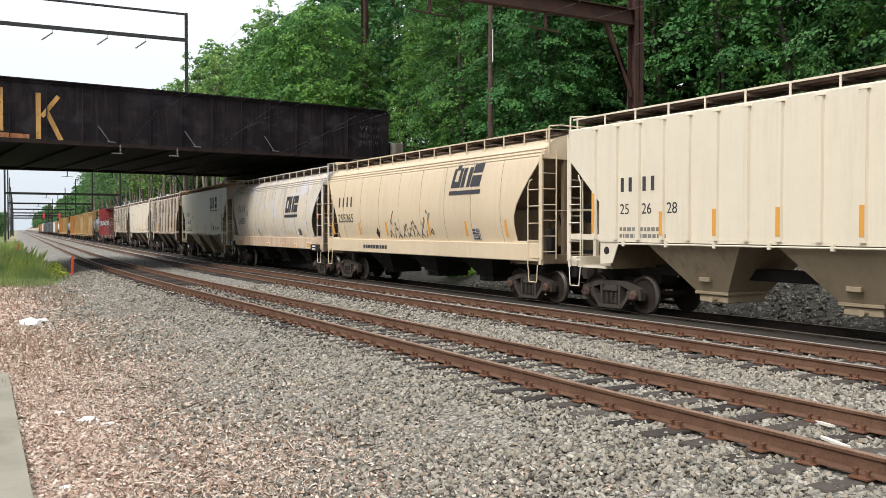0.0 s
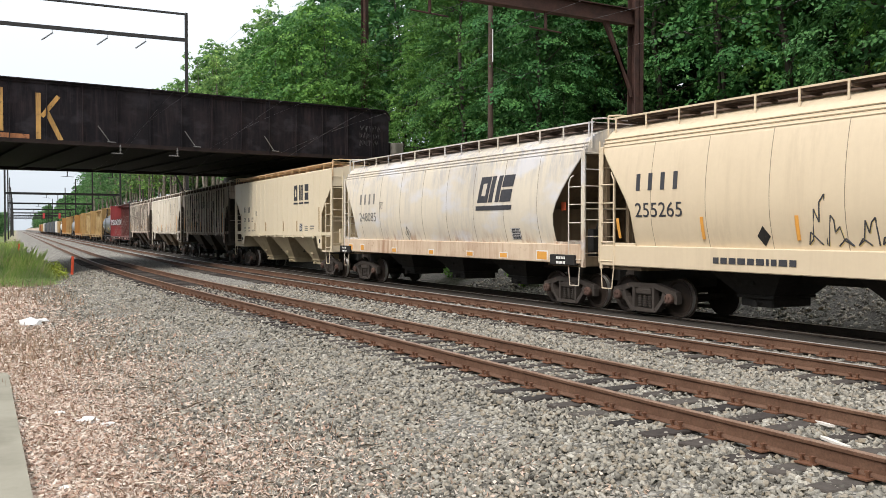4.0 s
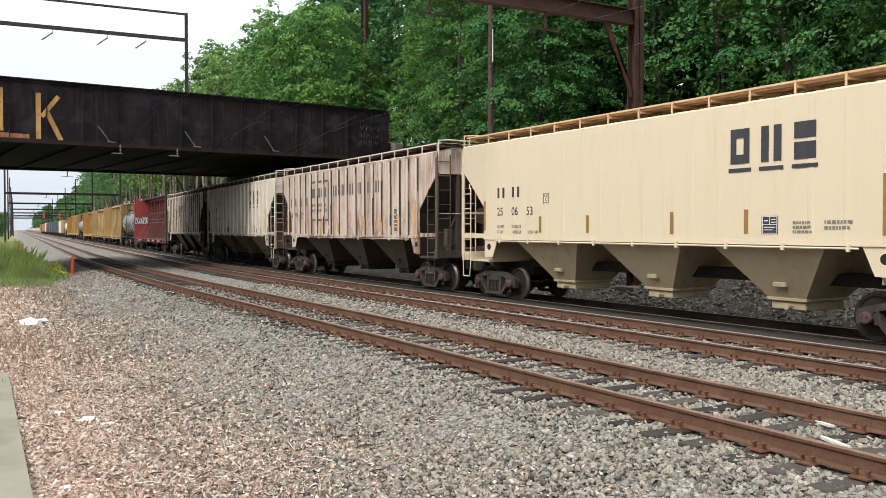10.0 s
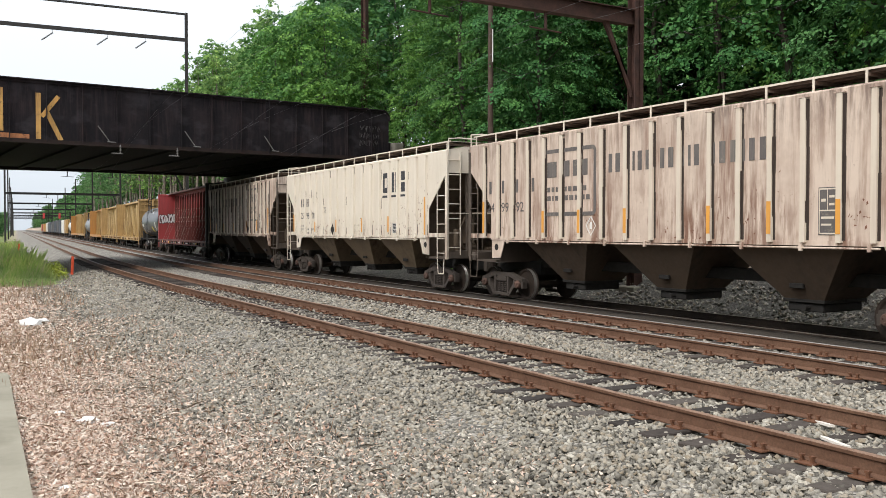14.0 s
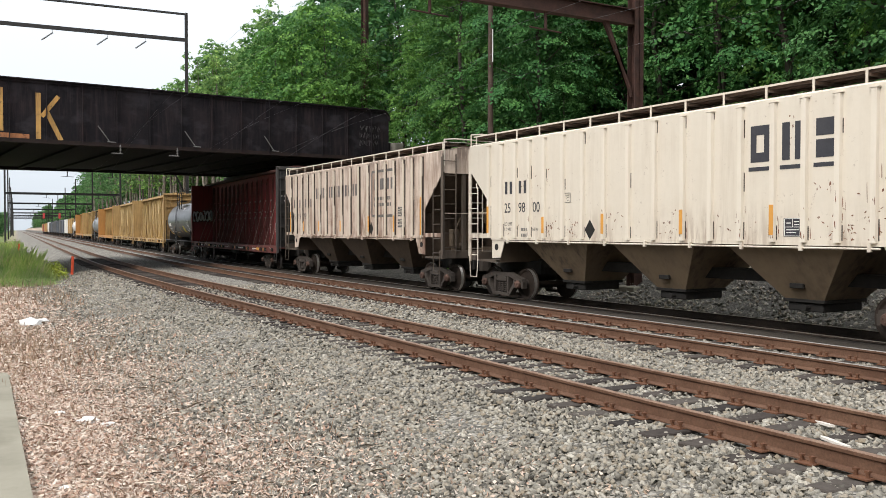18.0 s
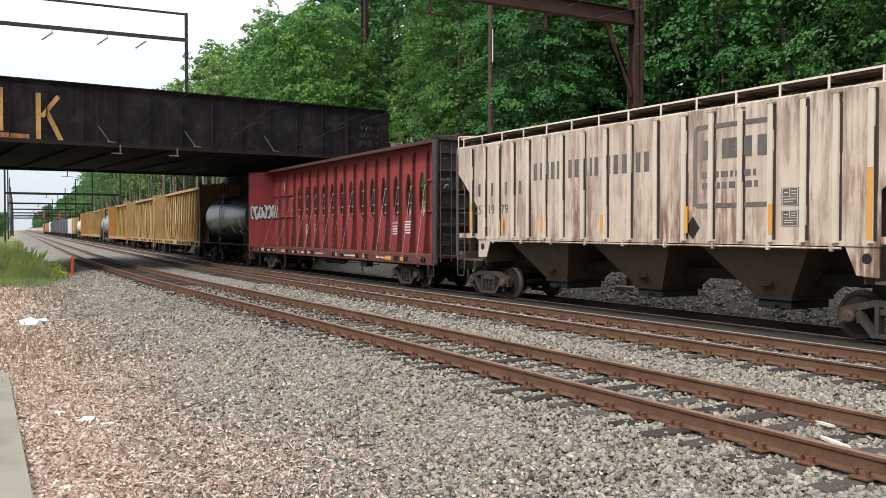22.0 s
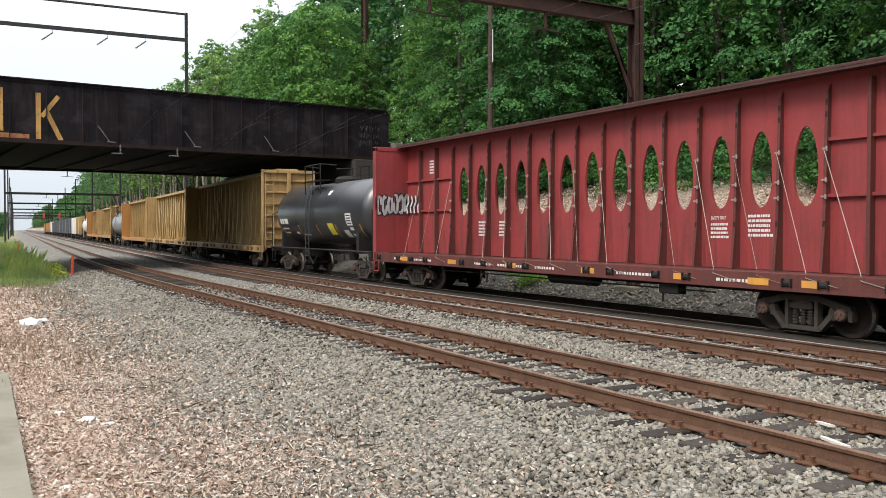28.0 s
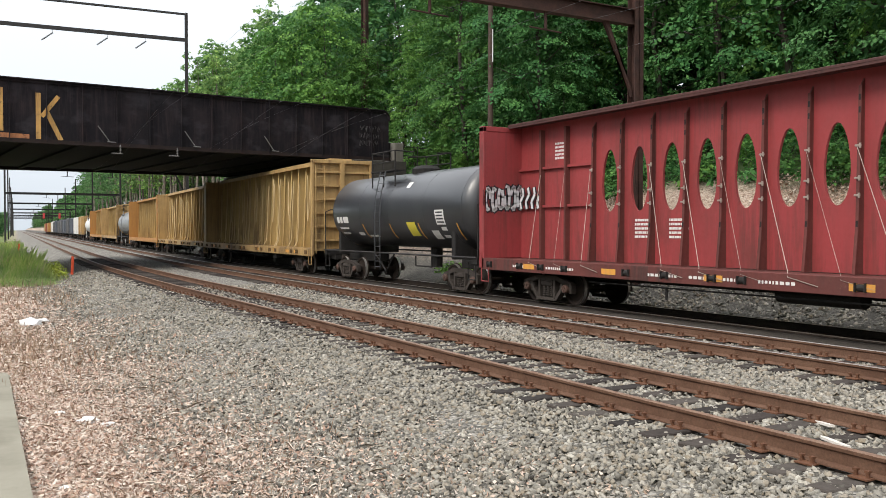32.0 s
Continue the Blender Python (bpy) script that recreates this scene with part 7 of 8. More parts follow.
def bough_cloud(rng, height, spread, base, boughs, per, size, tip):
    """Crown of overlapping drooping boughs laid like shingles round the stem, with a sparse dark core."""
    n = boughs
    f = np.sort(rng.random(n) ** 0.9)
    k = 1 - f
    env = spread * (0.16 + 0.84 * np.sin(np.pi * np.clip(0.12 + 0.88 * k ** tip, 0, 1) * 0.56)) * np.where(k > 0.86, 1.0 - (k - 0.86) * 2.2, 1.0)
    env *= rng.uniform(0.62, 1.14, n)
    a = np.arange(n) * 2.39996 + rng.normal(0, 0.35, n)
    o = np.stack([np.cos(a), np.sin(a), np.zeros(n)], axis=1)
    mid = o * env[:, None] + np.array([0, 0, 1.0]) * (height * (base + (1 - base) * f))[:, None]
    ln, wd = spread * rng.uniform(0.2, 0.4, n), spread * rng.uniform(0.16, 0.36, n)
    droop = rng.uniform(0.25, 0.8, n)
    turn = rng.normal(0, 0.35, n)
    o = np.stack([np.cos(a + turn), np.sin(a + turn), np.zeros(n)], axis=1)
    mid, o, ln, wd, droop = (np.repeat(q, per, axis=0) for q in (mid, o, ln, wd, droop))
    n = len(mid)
    side = np.stack([-o[:, 1], o[:, 0], np.zeros(n)], axis=1)
    rho, phi = np.sqrt(rng.random(n)), rng.uniform(0, 2 * np.pi, n)
    rag = 0.72 + 0.28 * np.sin(phi * 5 + ln * 40)
    cu, cv = rho * np.cos(phi) * rag, rho * np.sin(phi) * rag
    up = np.array([0, 0, 1.0])
    p = mid + o * (cu * ln)[:, None] + side * (cv * wd)[:, None] + up * (-droop * ln * (cu + 0.55 * cu * cu) - 0.35 * wd * cv * cv)[:, None] + rng.normal(size=(n, 3)) * np.array([0.05, 0.05, 0.075])
    nrm = up * 0.62 + o * (0.45 + 0.35 * cu)[:, None] + side * (0.3 * cv)[:, None] + rng.normal(size=(n, 3)) * 0.3
    nrm /= np.linalg.norm(nrm, axis=1)[:, None]
    t = o * 0.5 - up * 0.45 + rng.normal(size=(n, 3)) * 0.6
    t -= nrm * (t * nrm).sum(axis=1)[:, None]
    t /= np.linalg.norm(t, axis=1)[:, None]
    b = np.cross(nrm, t)
    q = (size * rng.uniform(0.6, 1.4, n))[:, None]
    v = np.stack([p - t * q * 0.6, p + b * q * 0.46 + nrm * q * 0.08, p + t * q * 0.75 - nrm * q * 0.14, p - b * q * 0.46 + nrm * q * 0.08], axis=1).reshape(-1, 3)
    core = []
    for g in np.linspace(0.04, 0.92, 16):
        for _ in range(3):
            w = rng.uniform(0, 2 * np.pi)
            r = spread * 0.36 * math.sin(math.pi * min(1.0, 0.25 + 0.7 * (1 - g)))
            core.append((r * math.cos(w), r * math.sin(w), height * (base + (1 - base) * g)))
    cvx, cf = leaf_cloud(rng, core, [spread * 0.32] * len(core), 34, 0.24, 0.9)
    return np.concatenate([v, cvx]), np.concatenate([np.arange(4 * n).reshape(-1, 4), cf + len(v)])


def layered_tree(seed, height, spread, base, mat, boughs, per, size, tip=0.8):
    """Stem with rising limbs, and a crown of layered boughs."""
    rnd = random.Random(seed)
    bm = bmesh.new()
    pts = [Vector((0, 0, -0.6))]
    n = 6
    for i in range(1, n + 1):
        pts.append(Vector((rnd.uniform(-0.2, 0.2), rnd.uniform(-0.2, 0.2), height * 0.93 * i / n)))
    r0 = 0.009 * height + 0.02
    for i in range(n):
        rod(bm, pts[i], pts[i + 1], r0 * (1 - i / n * 0.85), 7, r0 * (1 - (i + 1) / n * 0.85))
    for i in range(16):
        f = base + (0.95 - base) * (i + 0.3) / 16
        k = min(int(f * n), n - 1)
        root = pts[k].lerp(pts[k + 1], f * n - k)
        a, w = i * 2.4, spread * (1.0 - 0.7 * f)
        tip_ = root + Vector((w * math.cos(a), w * math.sin(a), w * 0.45))
        rod(bm, root, tip_, max(0.02, r0 * 0.3 * (1.1 - f)), 4, 0.012)
    me = bpy.data.meshes.new("trunk")
    bm.to_mesh(me)
    bm.free()
    me.materials.append(M_BARK)
    v, f = bough_cloud(np.random.default_rng(seed), height, spread, base, boughs, per, size, tip)
    return me, quick_mesh("crown", v, f, mat)


def woods(name, label, grown):
    """Trees too far off to tell apart, in one mesh: trunks and leaves."""
    verts, loops, sizes, mats, slots, base = [], [], [], [], [], 0
    for tm, cm, m in grown:
        for me in (tm, cm):
            v = np.empty(3 * len(me.vertices), dtype=np.float32)
            me.vertices.foreach_get("co", v)
            li = np.empty(len(me.loops), dtype=np.int32)
            me.loops.foreach_get("vertex_index", li)
            n = np.empty(len(me.polygons), dtype=np.int32)
            me.polygons.foreach_get("loop_total", n)
            r = np.array(m)
            verts.append(v.reshape(-1, 3) @ r[:3, :3].T + r[:3, 3])
            loops.append(li + base)
            sizes.append(n)
            if me.materials[0] not in mats:
                mats.append(me.materials[0])
            slots.append(np.full(len(n), mats.index(me.materials[0]), dtype=np.int32))
            base += len(me.vertices)
    verts, loops, sizes, slots = (np.concatenate(a) for a in (verts, loops, sizes, slots))
    me = bpy.data.meshes.new(name)
    me.vertices.add(len(verts))
    me.vertices.foreach_set("co", verts.astype(np.float32).ravel())
    me.loops.add(len(loops))
    me.loops.foreach_set("vertex_index", loops)
    me.polygons.add(len(sizes))
    me.polygons.foreach_set("loop_start", (np.cumsum(sizes) - sizes).astype(np.int32))
    me.polygons.foreach_set("material_index", slots)
    me.update(calc_edges=True)
    for m in mats:
        me.materials.append(m)
    tagged(new(name, me), label, "woods", kind="stuff")


def build_trees():
    rnd = random.Random(12)
    kinds = [("tall broad-leaved tree with a dense dark green crown", layered_tree(1, 19, 3.9, 0.08, M_LEAF_DEEP, 145, 66, 0.145, 0.6)),
             ("tall broad-leaved tree with an uneven green crown", layered_tree(2, 20, 3.6, 0.1, M_LEAF, 145, 66, 0.145, 0.6)),
             ("slender tree with a ragged green crown", layered_tree(3, 18, 3.0, 0.08, M_LEAF, 120, 44, 0.19, 0.8)),
             ("broad tree with fresh green leaves", layered_tree(4, 15.5, 3.8, 0.05, M_LEAF_PALE, 120, 44, 0.19, 0.6)),
             ("small leafy tree at the wood's edge", layered_tree(5, 9, 2.5, 0.03, M_LEAF_PALE, 80, 80, 0.11, 0.7)),
             ("tall bare-stemmed tree with a high crown", tree_meshes(6, 22, 2.8, 0.48, M_LEAF, 52, 50, 0.24)),
             ("tall tree at the wood's edge with a dense green crown", layered_tree(7, 17.5, 3.6, 0.13, M_LEAF, 160, 150, 0.105, 0.6)),
             ("leafy tree at the wood's edge with fresh green leaves", layered_tree(8, 15.5, 3.0, 0.06, M_LEAF_PALE, 150, 150, 0.105, 0.95)),
             ("slim tree at the wood's edge with a ragged green crown", layered_tree(9, 18, 3.0, 0.12, M_LEAF_PALE, 150, 150, 0.1, 0.75)),
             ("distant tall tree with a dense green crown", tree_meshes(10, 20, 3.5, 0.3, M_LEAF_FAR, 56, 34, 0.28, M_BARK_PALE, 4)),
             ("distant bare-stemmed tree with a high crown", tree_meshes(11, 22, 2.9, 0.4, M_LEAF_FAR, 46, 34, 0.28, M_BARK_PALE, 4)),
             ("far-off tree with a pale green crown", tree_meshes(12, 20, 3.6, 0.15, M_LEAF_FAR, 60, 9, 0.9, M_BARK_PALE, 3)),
             ("tall tree deep in the wood with a dark green crown", tree_meshes(13, 20, 3.8, 0.1, M_LEAF_DEEP, 70, 26, 0.34, None, 4)),
             ("tall tree at the wood's edge with a dark green crown", layered_tree(14, 18.5, 3.6, 0.14, M_LEAF_DEEP, 160, 150, 0.105, 0.6)),
             ("small dense tree in the shade of the wood", tree_meshes(15, 8, 3.0, 0.03, M_LEAF_DEEP, 40, 14, 0.36, None, 3))]

    far_wood, inner_wood = [], []

    def plant(k, s, u, scale=1.0):
        x, y, a = along(s, u)
        z = ground_z(u) - 0.15
        label, (tm, cm) = kinds[k]
        turned = pose(x, y, z, rnd.uniform(-3, 3), rnd.uniform(-3, 3), rnd.uniform(0, 360)) @ Matrix.Scale(scale, 4)
        if s > 190 or u > 46 or k == 14:
            (far_wood if s > 100 else inner_wood).append((tm, cm, turned))
            return
        t = empty("tree", label, "tree", "trees of the wooded bank")
        share("trunk", tm, t, Matrix.Identity(4))
        share("crown", cm, t, Matrix.Identity(4))
        t.matrix_basis = turned
    s = 6.0
    while s < 100:
        for u0, ks in ((26.4, (2, 3, 4, 3, 0)), (31.0, (0, 0, 1, 0)), (36.0, (0, 12, 12)), (43.0, (12, 12)), (54.0, (12, 12))):
            if (43 < s < 66 and u0 < 31) or (u0 > 50 and s > 80):
                continue
            if u0 == 31.0 and 56 < s < 80:
                continue
            if u0 < 28 and rnd.random() < (0.34 if s > 26 else 0.2):
                continue
            k = rnd.choice((13, 6, 6) if s < 31 else (6, 7, 6) if s < 42 else (7, 6, 8)) if u0 < 28 and s < 62 else rnd.choice(ks if s < 45 else ks + (3, 3))
            big = 1.04 if 68 < s < 84 and u0 > 29 else 1.03 if s >= 84 else 1.0
            plant(k, s + rnd.uniform(-1.6, 1.6), u0 + rnd.uniform(-1.3, 1.6), big * rnd.uniform(0.88, 1.12))
        s += 4.6
    s = 100
    while s < 330:
        for u0, ks in ((24.5, (10, 10, 9, 9)), (31.0, (9, 9, 10)), (37.0, (9, 9)), (42.0, (11, 11))):
            if u0 > 35:
                ks = (11, 11)
            plant(rnd.choice(ks), s + rnd.uniform(-2, 2), u0 + rnd.uniform(-1.5, 1.5), (1.0 if u0 < 28 else 1.07) * rnd.uniform(0.9, 1.1))
        s += 5.5 if s < 180 else 13.0
    while s < 640:
        for u0 in (28.0, 35.0):
            plant(11, s + rnd.uniform(-4, 4), u0 + rnd.uniform(-2, 2), rnd.uniform(0.65, 0.95))
        s += 15.0
    while s < 1200:
        for u0 in (24.0, 32.0):
            plant(11, s + rnd.uniform(-6, 6), u0 + rnd.uniform(-2, 2), rnd.uniform(0.6, 0.95))
        s += 28.0
    fill = random.Random(40)
    for i in range(22):
        plant(12, 12 + 2.9 * i + fill.uniform(-1, 1), (47.5, 50.5)[i % 2] + fill.uniform(-1, 1), fill.uniform(0.9, 1.05))
    for i in range(34):
        plant(14, 14 + 1.5 * i + fill.uniform(-0.6, 0.6), (37.5, 42.0, 39.5)[i % 3] + fill.uniform(-1, 1), fill.uniform(0.8, 1.1))
    for s in range(104, 240, 5):
        plant(11, s + rnd.uniform(-2, 2), 39.5 + rnd.uniform(-1.5, 1.5), rnd.uniform(0.5, 0.62))
    for s in range(104, 235, 9):
        plant(10, s + rnd.uniform(-2, 2), 22.6 + rnd.uniform(-0.8, 0.8), rnd.uniform(0.8, 1.0))
    for s, u, k, sc in ((68.0, 29.2, 7, 0.78), (58.0, 44.5, 12, 1.0), (45.0, 36.0, 12, 1.0), (67, 25.0, 4, 1.15), (33, 25.4, 7, 0.4), (74, 24.5, 4, 0.9), (14, 26, 7, 1.0), (8, 25, 7, 0.7), (40, 32.3, 4, 1.0), (26, 31.6, 4, 1.0), (30, 36.0, 12, 1.0), (37, 45.0, 12, 1.0)):
        plant(k, s, u, sc)
    for s, u, k, sc in ((50.0, 30.0, 8, 1.12), (61.0, 30.6, 7, 0.78), (55.5, 31.5, 8, 0.95), (25.0, 38.5, 12, 1.05), (30.0, 44.5, 12, 1.0), (36.0, 52.5, 12, 1.0), (28.0, 51.0, 12, 1.1), (20.0, 33.0, 0, 1.0), (24.5, 34.0, 0, 1.0)):
        plant(k, s, u, sc)
    for s, u, k, sc in ((46.2, 25.6, 4, 0.4), (47.8, 27.2, 4, 0.5), (45.0, 28.0, 4, 0.5), (43.6, 25.4, 4, 0.3), (44.6, 24.4, 4, 0.24)):
        plant(k, s, u, sc)
    for s, u, k, sc in ((190, -1.5, 11, 0.25), (205, -2.5, 11, 0.27), (225, -1.2, 11, 0.32), (245, -2.5, 11, 0.38), (270, -1.8, 11, 0.36), (300, -2.6, 11, 0.42), (330, -1.5, 11, 0.4), (360, -3.0, 11, 0.46), (400, -2.0, 11, 0.5), (450, -3, 11, 0.54), (500, -2, 11, 0.6)):
        plant(k, s, u, sc)
    for s in range(18, 112, 5):
        plant(12, s + rnd.uniform(-1.5, 1.5), 64 + rnd.uniform(-2, 2), rnd.uniform(0.95, 1.15))
    for nm, label, grown in (("far_wood", "pale green woods far along the line", far_wood), ("inner_wood", "dark green trees deep in the wood", inner_wood)):
        woods(nm, label, grown)
    # undergrowth along the foot of the bank
    rng = np.random.default_rng(31)
    for i in range(190):
        s = 3 + i % 120 * 0.68 + rnd.uniform(-0.6, 0.6)
        u = rnd.uniform(26.2, 30.5) if i >= 120 else rnd.uniform(24.0, 26.6) if not 42 < s < 66 else rnd.uniform(23.6, 27)
        x, y, a = along(s, u)
        h = rnd.uniform(0.4, 1.7)
        cs = [(rnd.uniform(-0.8, 0.8), rnd.uniform(-0.8, 0.8), rnd.uniform(0.15, h)) for _ in range(7)]
        v, f = leaf_cloud(rng, cs, [0.5] * 7, 42, 0.14)
        sh = empty("shrub", "low leafy shrub on the bank", "shrub", "shrubs of the bank")
        share("foliage", quick_mesh("foliage", v, f, M_LEAF if i >= 120 or i % 3 == 0 else M_LEAF_PALE), sh, Matrix.Identity(4))
        bm = bmesh.new()
        for c in cs[:4]:
            rod(bm, (0, 0, -0.3), c, 0.018, 5, 0.006)
        part("woody_stem", bm, M_BARK, sh)
        sh.matrix_basis = pose(x, y, ground_z(u), 0, 0, rnd.uniform(0, 360))


build_trees()


# ---- loose ground cover ----
def scatter_xy(s, u):
    """Vectorised along()."""
    a = CURV * np.clip(s - BEND0, 0, BEND1 - BEND0)
    r = 1 / CURV
    x = np.where(s <= BEND0, 0.0, r * (1 - np.cos(a))) + np.where(s > BEND1, (s - BEND1) * np.sin(a), 0)
    y = np.where(s <= BEND0, s, BEND0 + r * np.sin(a)) + np.where(s > BEND1, (s - BEND1) * np.cos(a), 0)
    return BASE + x + (u - BASE) * np.cos(a), y - (u - BASE) * np.sin(a)


def build_stones():
    rng = np.random.default_rng(5)
    sets = []
    for s0, s1, u0, u1, per, size in ((1.5, 8, 1.6, 6.4, 640, 0.043), (8, 15, 1.6, 6.4, 500, 0.044), (15, 28, 1.6, 6.4, 200, 0.048), (28, 48, 2.6, 6.4, 80, 0.056),
                                      (1.5, 9, 6.4, 13.4, 400, 0.047), (9, 17, 6.4, 13.4, 280, 0.046), (17, 32, 6.4, 13.4, 95, 0.057), (4, 30, 17.3, 21.0, 60, 0.075)):
        n = int((s1 - s0) * (u1 - u0) * per)
        s, u = rng.uniform(s0, s1, n), rng.uniform(u0, u1, n)
        keep = rng.random(n) < np.clip((u - 1.5 + 0.5 * np.sin(s * 0.9) + rng.normal(0, 0.4, n)) / 1.6, 0, 1)
        for c, start in ((TRACK_A, -4), (TRACK_B, -2)):
            on_tie = (np.abs(u - c) < 1.36) & (np.abs(((s - start) / 0.53 + 0.5) % 1 - 0.5) * 0.53 < 0.105)
            keep &= ~(on_tie & (rng.random(n) < np.where(np.abs(u - c) > 0.85, 0.76, 0.7)))
            for k in (-1, 1):
                keep &= np.abs(u - c - k * GAUGE / 2) > 0.095
        s, u = s[keep], u[keep]
        sets.append((s, u, size * rng.uniform(0.55, 1.35, len(s))))
    s, u, size = (np.concatenate(a) for a in zip(*sets))
    x, y = scatter_xy(s, u)
    zt = np.interp(u, [p[0] for p in PROFILE], [p[1] for p in PROFILE])
    n = len(s)
    cube = np.array([(i, j, k) for i in (-1, 1) for j in (-1, 1) for k in (-1, 1)], dtype=float) * 0.5
    v = cube[None] * (1 + rng.uniform(-0.42, 0.2, (n, 8, 3))) + rng.normal(0, 0.07, (n, 8, 3))
    v[:, :, 0] += v[:, :, 2] * rng.uniform(-0.5, 0.5, (n, 1))
    v *= (size[:, None] * np.stack([rng.uniform(0.75, 1.35, n), rng.uniform(0.6, 1.05, n), rng.uniform(0.4, 0.8, n)], axis=1))[:, None, :]
    q = np.stack([np.cos(yaw := rng.uniform(0, np.pi, n)), rng.normal(0, 0.28, n), rng.normal(0, 0.28, n), np.sin(yaw)], axis=1)
    q /= np.linalg.norm(q, axis=1)[:, None]
    w, i, j, k = q.T
    R = np.stack([1 - 2 * (j * j + k * k), 2 * (i * j - k * w), 2 * (i * k + j * w), 2 * (i * j + k * w), 1 - 2 * (i * i + k * k), 2 * (j * k - i * w), 2 * (i * k - j * w), 2 * (j * k + i * w), 1 - 2 * (i * i + j * j)], axis=1).reshape(n, 3, 3)
    v = np.einsum("nij,nkj->nki", R, v)
    v += np.stack([x, y, zt + size * rng.uniform(0.0, 0.42, n)], axis=1)[:, None, :]
    quads = np.array([(0, 1, 3, 2), (4, 6, 7, 5), (0, 4, 5, 1), (2, 3, 7, 6), (1, 5, 7, 3)])   # the underside stays open in the bed
    f = (np.arange(n) * 8)[:, None, None] + quads[None]
    ob = new("ballast_stones", quick_mesh("ballast_stones", v.reshape(-1, 3), f.reshape(-1, 4), M_STONE))
    tagged(ob, "loose angular grey ballast stones between and beside the tracks", "ballast", kind="stuff")


def build_leaves():
    rng = np.random.default_rng(6)
    sets = []
    for s0, s1, u0, u1, per, size in ((2, 9, 0.4, 5.2, 1600, 0.033), (9, 16, 0.0, 5.0, 1100, 0.036), (16, 28, -2.0, 4.8, 250, 0.06), (28, 48, -4.0, 4.4, 80, 0.085), (2, 40, 20.8, 25.5, 150, 0.08), (2, 16, 0.4, 4.4, 30, 0.06)):
        n = int((s1 - s0) * (u1 - u0) * per)
        s, u = rng.uniform(s0, s1, n), rng.uniform(u0, u1, n)
        if u1 < 10:
            edge = 2.7 + 0.5 * np.sin(s * 0.9) + rng.normal(0, 0.6, n)
            keep = (u < edge) | (rng.random(n) < 0.09)
            keep &= ~((u < 0.7) & (s < 15.4))
            s, u = s[keep], u[keep]
        sets.append((s, u, size * rng.uniform(0.5, 1.5, len(s))))
    s, u, size = (np.concatenate(a) for a in zip(*sets))
    x, y = scatter_xy(s, u)
    z = np.interp(u, [p[0] for p in PROFILE], [p[1] for p in PROFILE]) + rng.uniform(0.005, 0.05, len(s))
    n = len(s)
    nrm = np.array([0, 0, 1.0]) + rng.normal(0, 0.6, (n, 3))
    nrm /= np.linalg.norm(nrm, axis=1)[:, None]
    t = np.cross(nrm, rng.normal(size=(n, 3)))
    t /= np.linalg.norm(t, axis=1)[:, None]
    b = np.cross(nrm, t)
    p = np.stack([x, y, z], axis=1)
    sz = size[:, None]
    curl = rng.uniform(-0.2, 0.7, (n, 1))
    wd = rng.uniform(0.1, 0.45, (n, 1))
    v = np.stack([p - t * sz * 0.7 + nrm * sz * curl, p - t * sz * 0.1 + b * sz * wd + nrm * sz * 0.15, p + t * sz * 0.8 + nrm * sz * curl * 0.8, p + t * sz * 0.05 - b * sz * wd + nrm * sz * 0.12], axis=1).reshape(-1, 3)
    ob = new("leaf_litter", quick_mesh("leaf_litter", v, np.arange(4 * n).reshape(-1, 4), M_LEAF_DRY))
    tagged(ob, "dry curled brown and tan leaves lying on the ground", "leaf litter", kind="stuff")


def build_straw():
    """Long pale stalks lying across the leaves."""
    rng = np.random.default_rng(17)
    n = 2600
    s = 2 + 24 * rng.random(n) ** 1.3
    u = rng.uniform(0.5, 4.4, n)
    keep = ~((u < 0.74) & (s < 15.6)) & (rng.random(n) < np.clip((4.2 - u) / 2.2, 0.1, 1))
    s, u = s[keep], u[keep]
    n = len(s)
    x, y = scatter_xy(s, u)
    z = np.interp(u, [p[0] for p in PROFILE], [p[1] for p in PROFILE]) + rng.uniform(0.02, 0.07, n)
    a = rng.uniform(0, 2 * np.pi, n)
    ln, w = rng.uniform(0.04, 0.16, n)[:, None], rng.uniform(0.0012, 0.003, n)[:, None] * (1 + s[:, None] / 10)
    d = np.stack([np.cos(a), np.sin(a), rng.normal(0, 0.22, n)], axis=1)
    side = np.stack([-np.sin(a), np.cos(a), rng.normal(0, 0.3, n)], axis=1)
    p = np.stack([x, y, z], axis=1)
    bow = np.stack([np.zeros(n), np.zeros(n), rng.uniform(0, 0.03, n)], axis=1)
    v = np.stack([p - d * ln - side * w, p - d * ln + side * w, p + bow + side * w, p + d * ln, p + bow - side * w], axis=1).reshape(-1, 3)
    ob = new("dry_straw", quick_mesh("dry_straw", v, np.arange(5 * n).reshape(-1, 5), M_STRAW))
    tagged(ob, "pale dry stalks lying over the fallen leaves", "straw", kind="stuff")


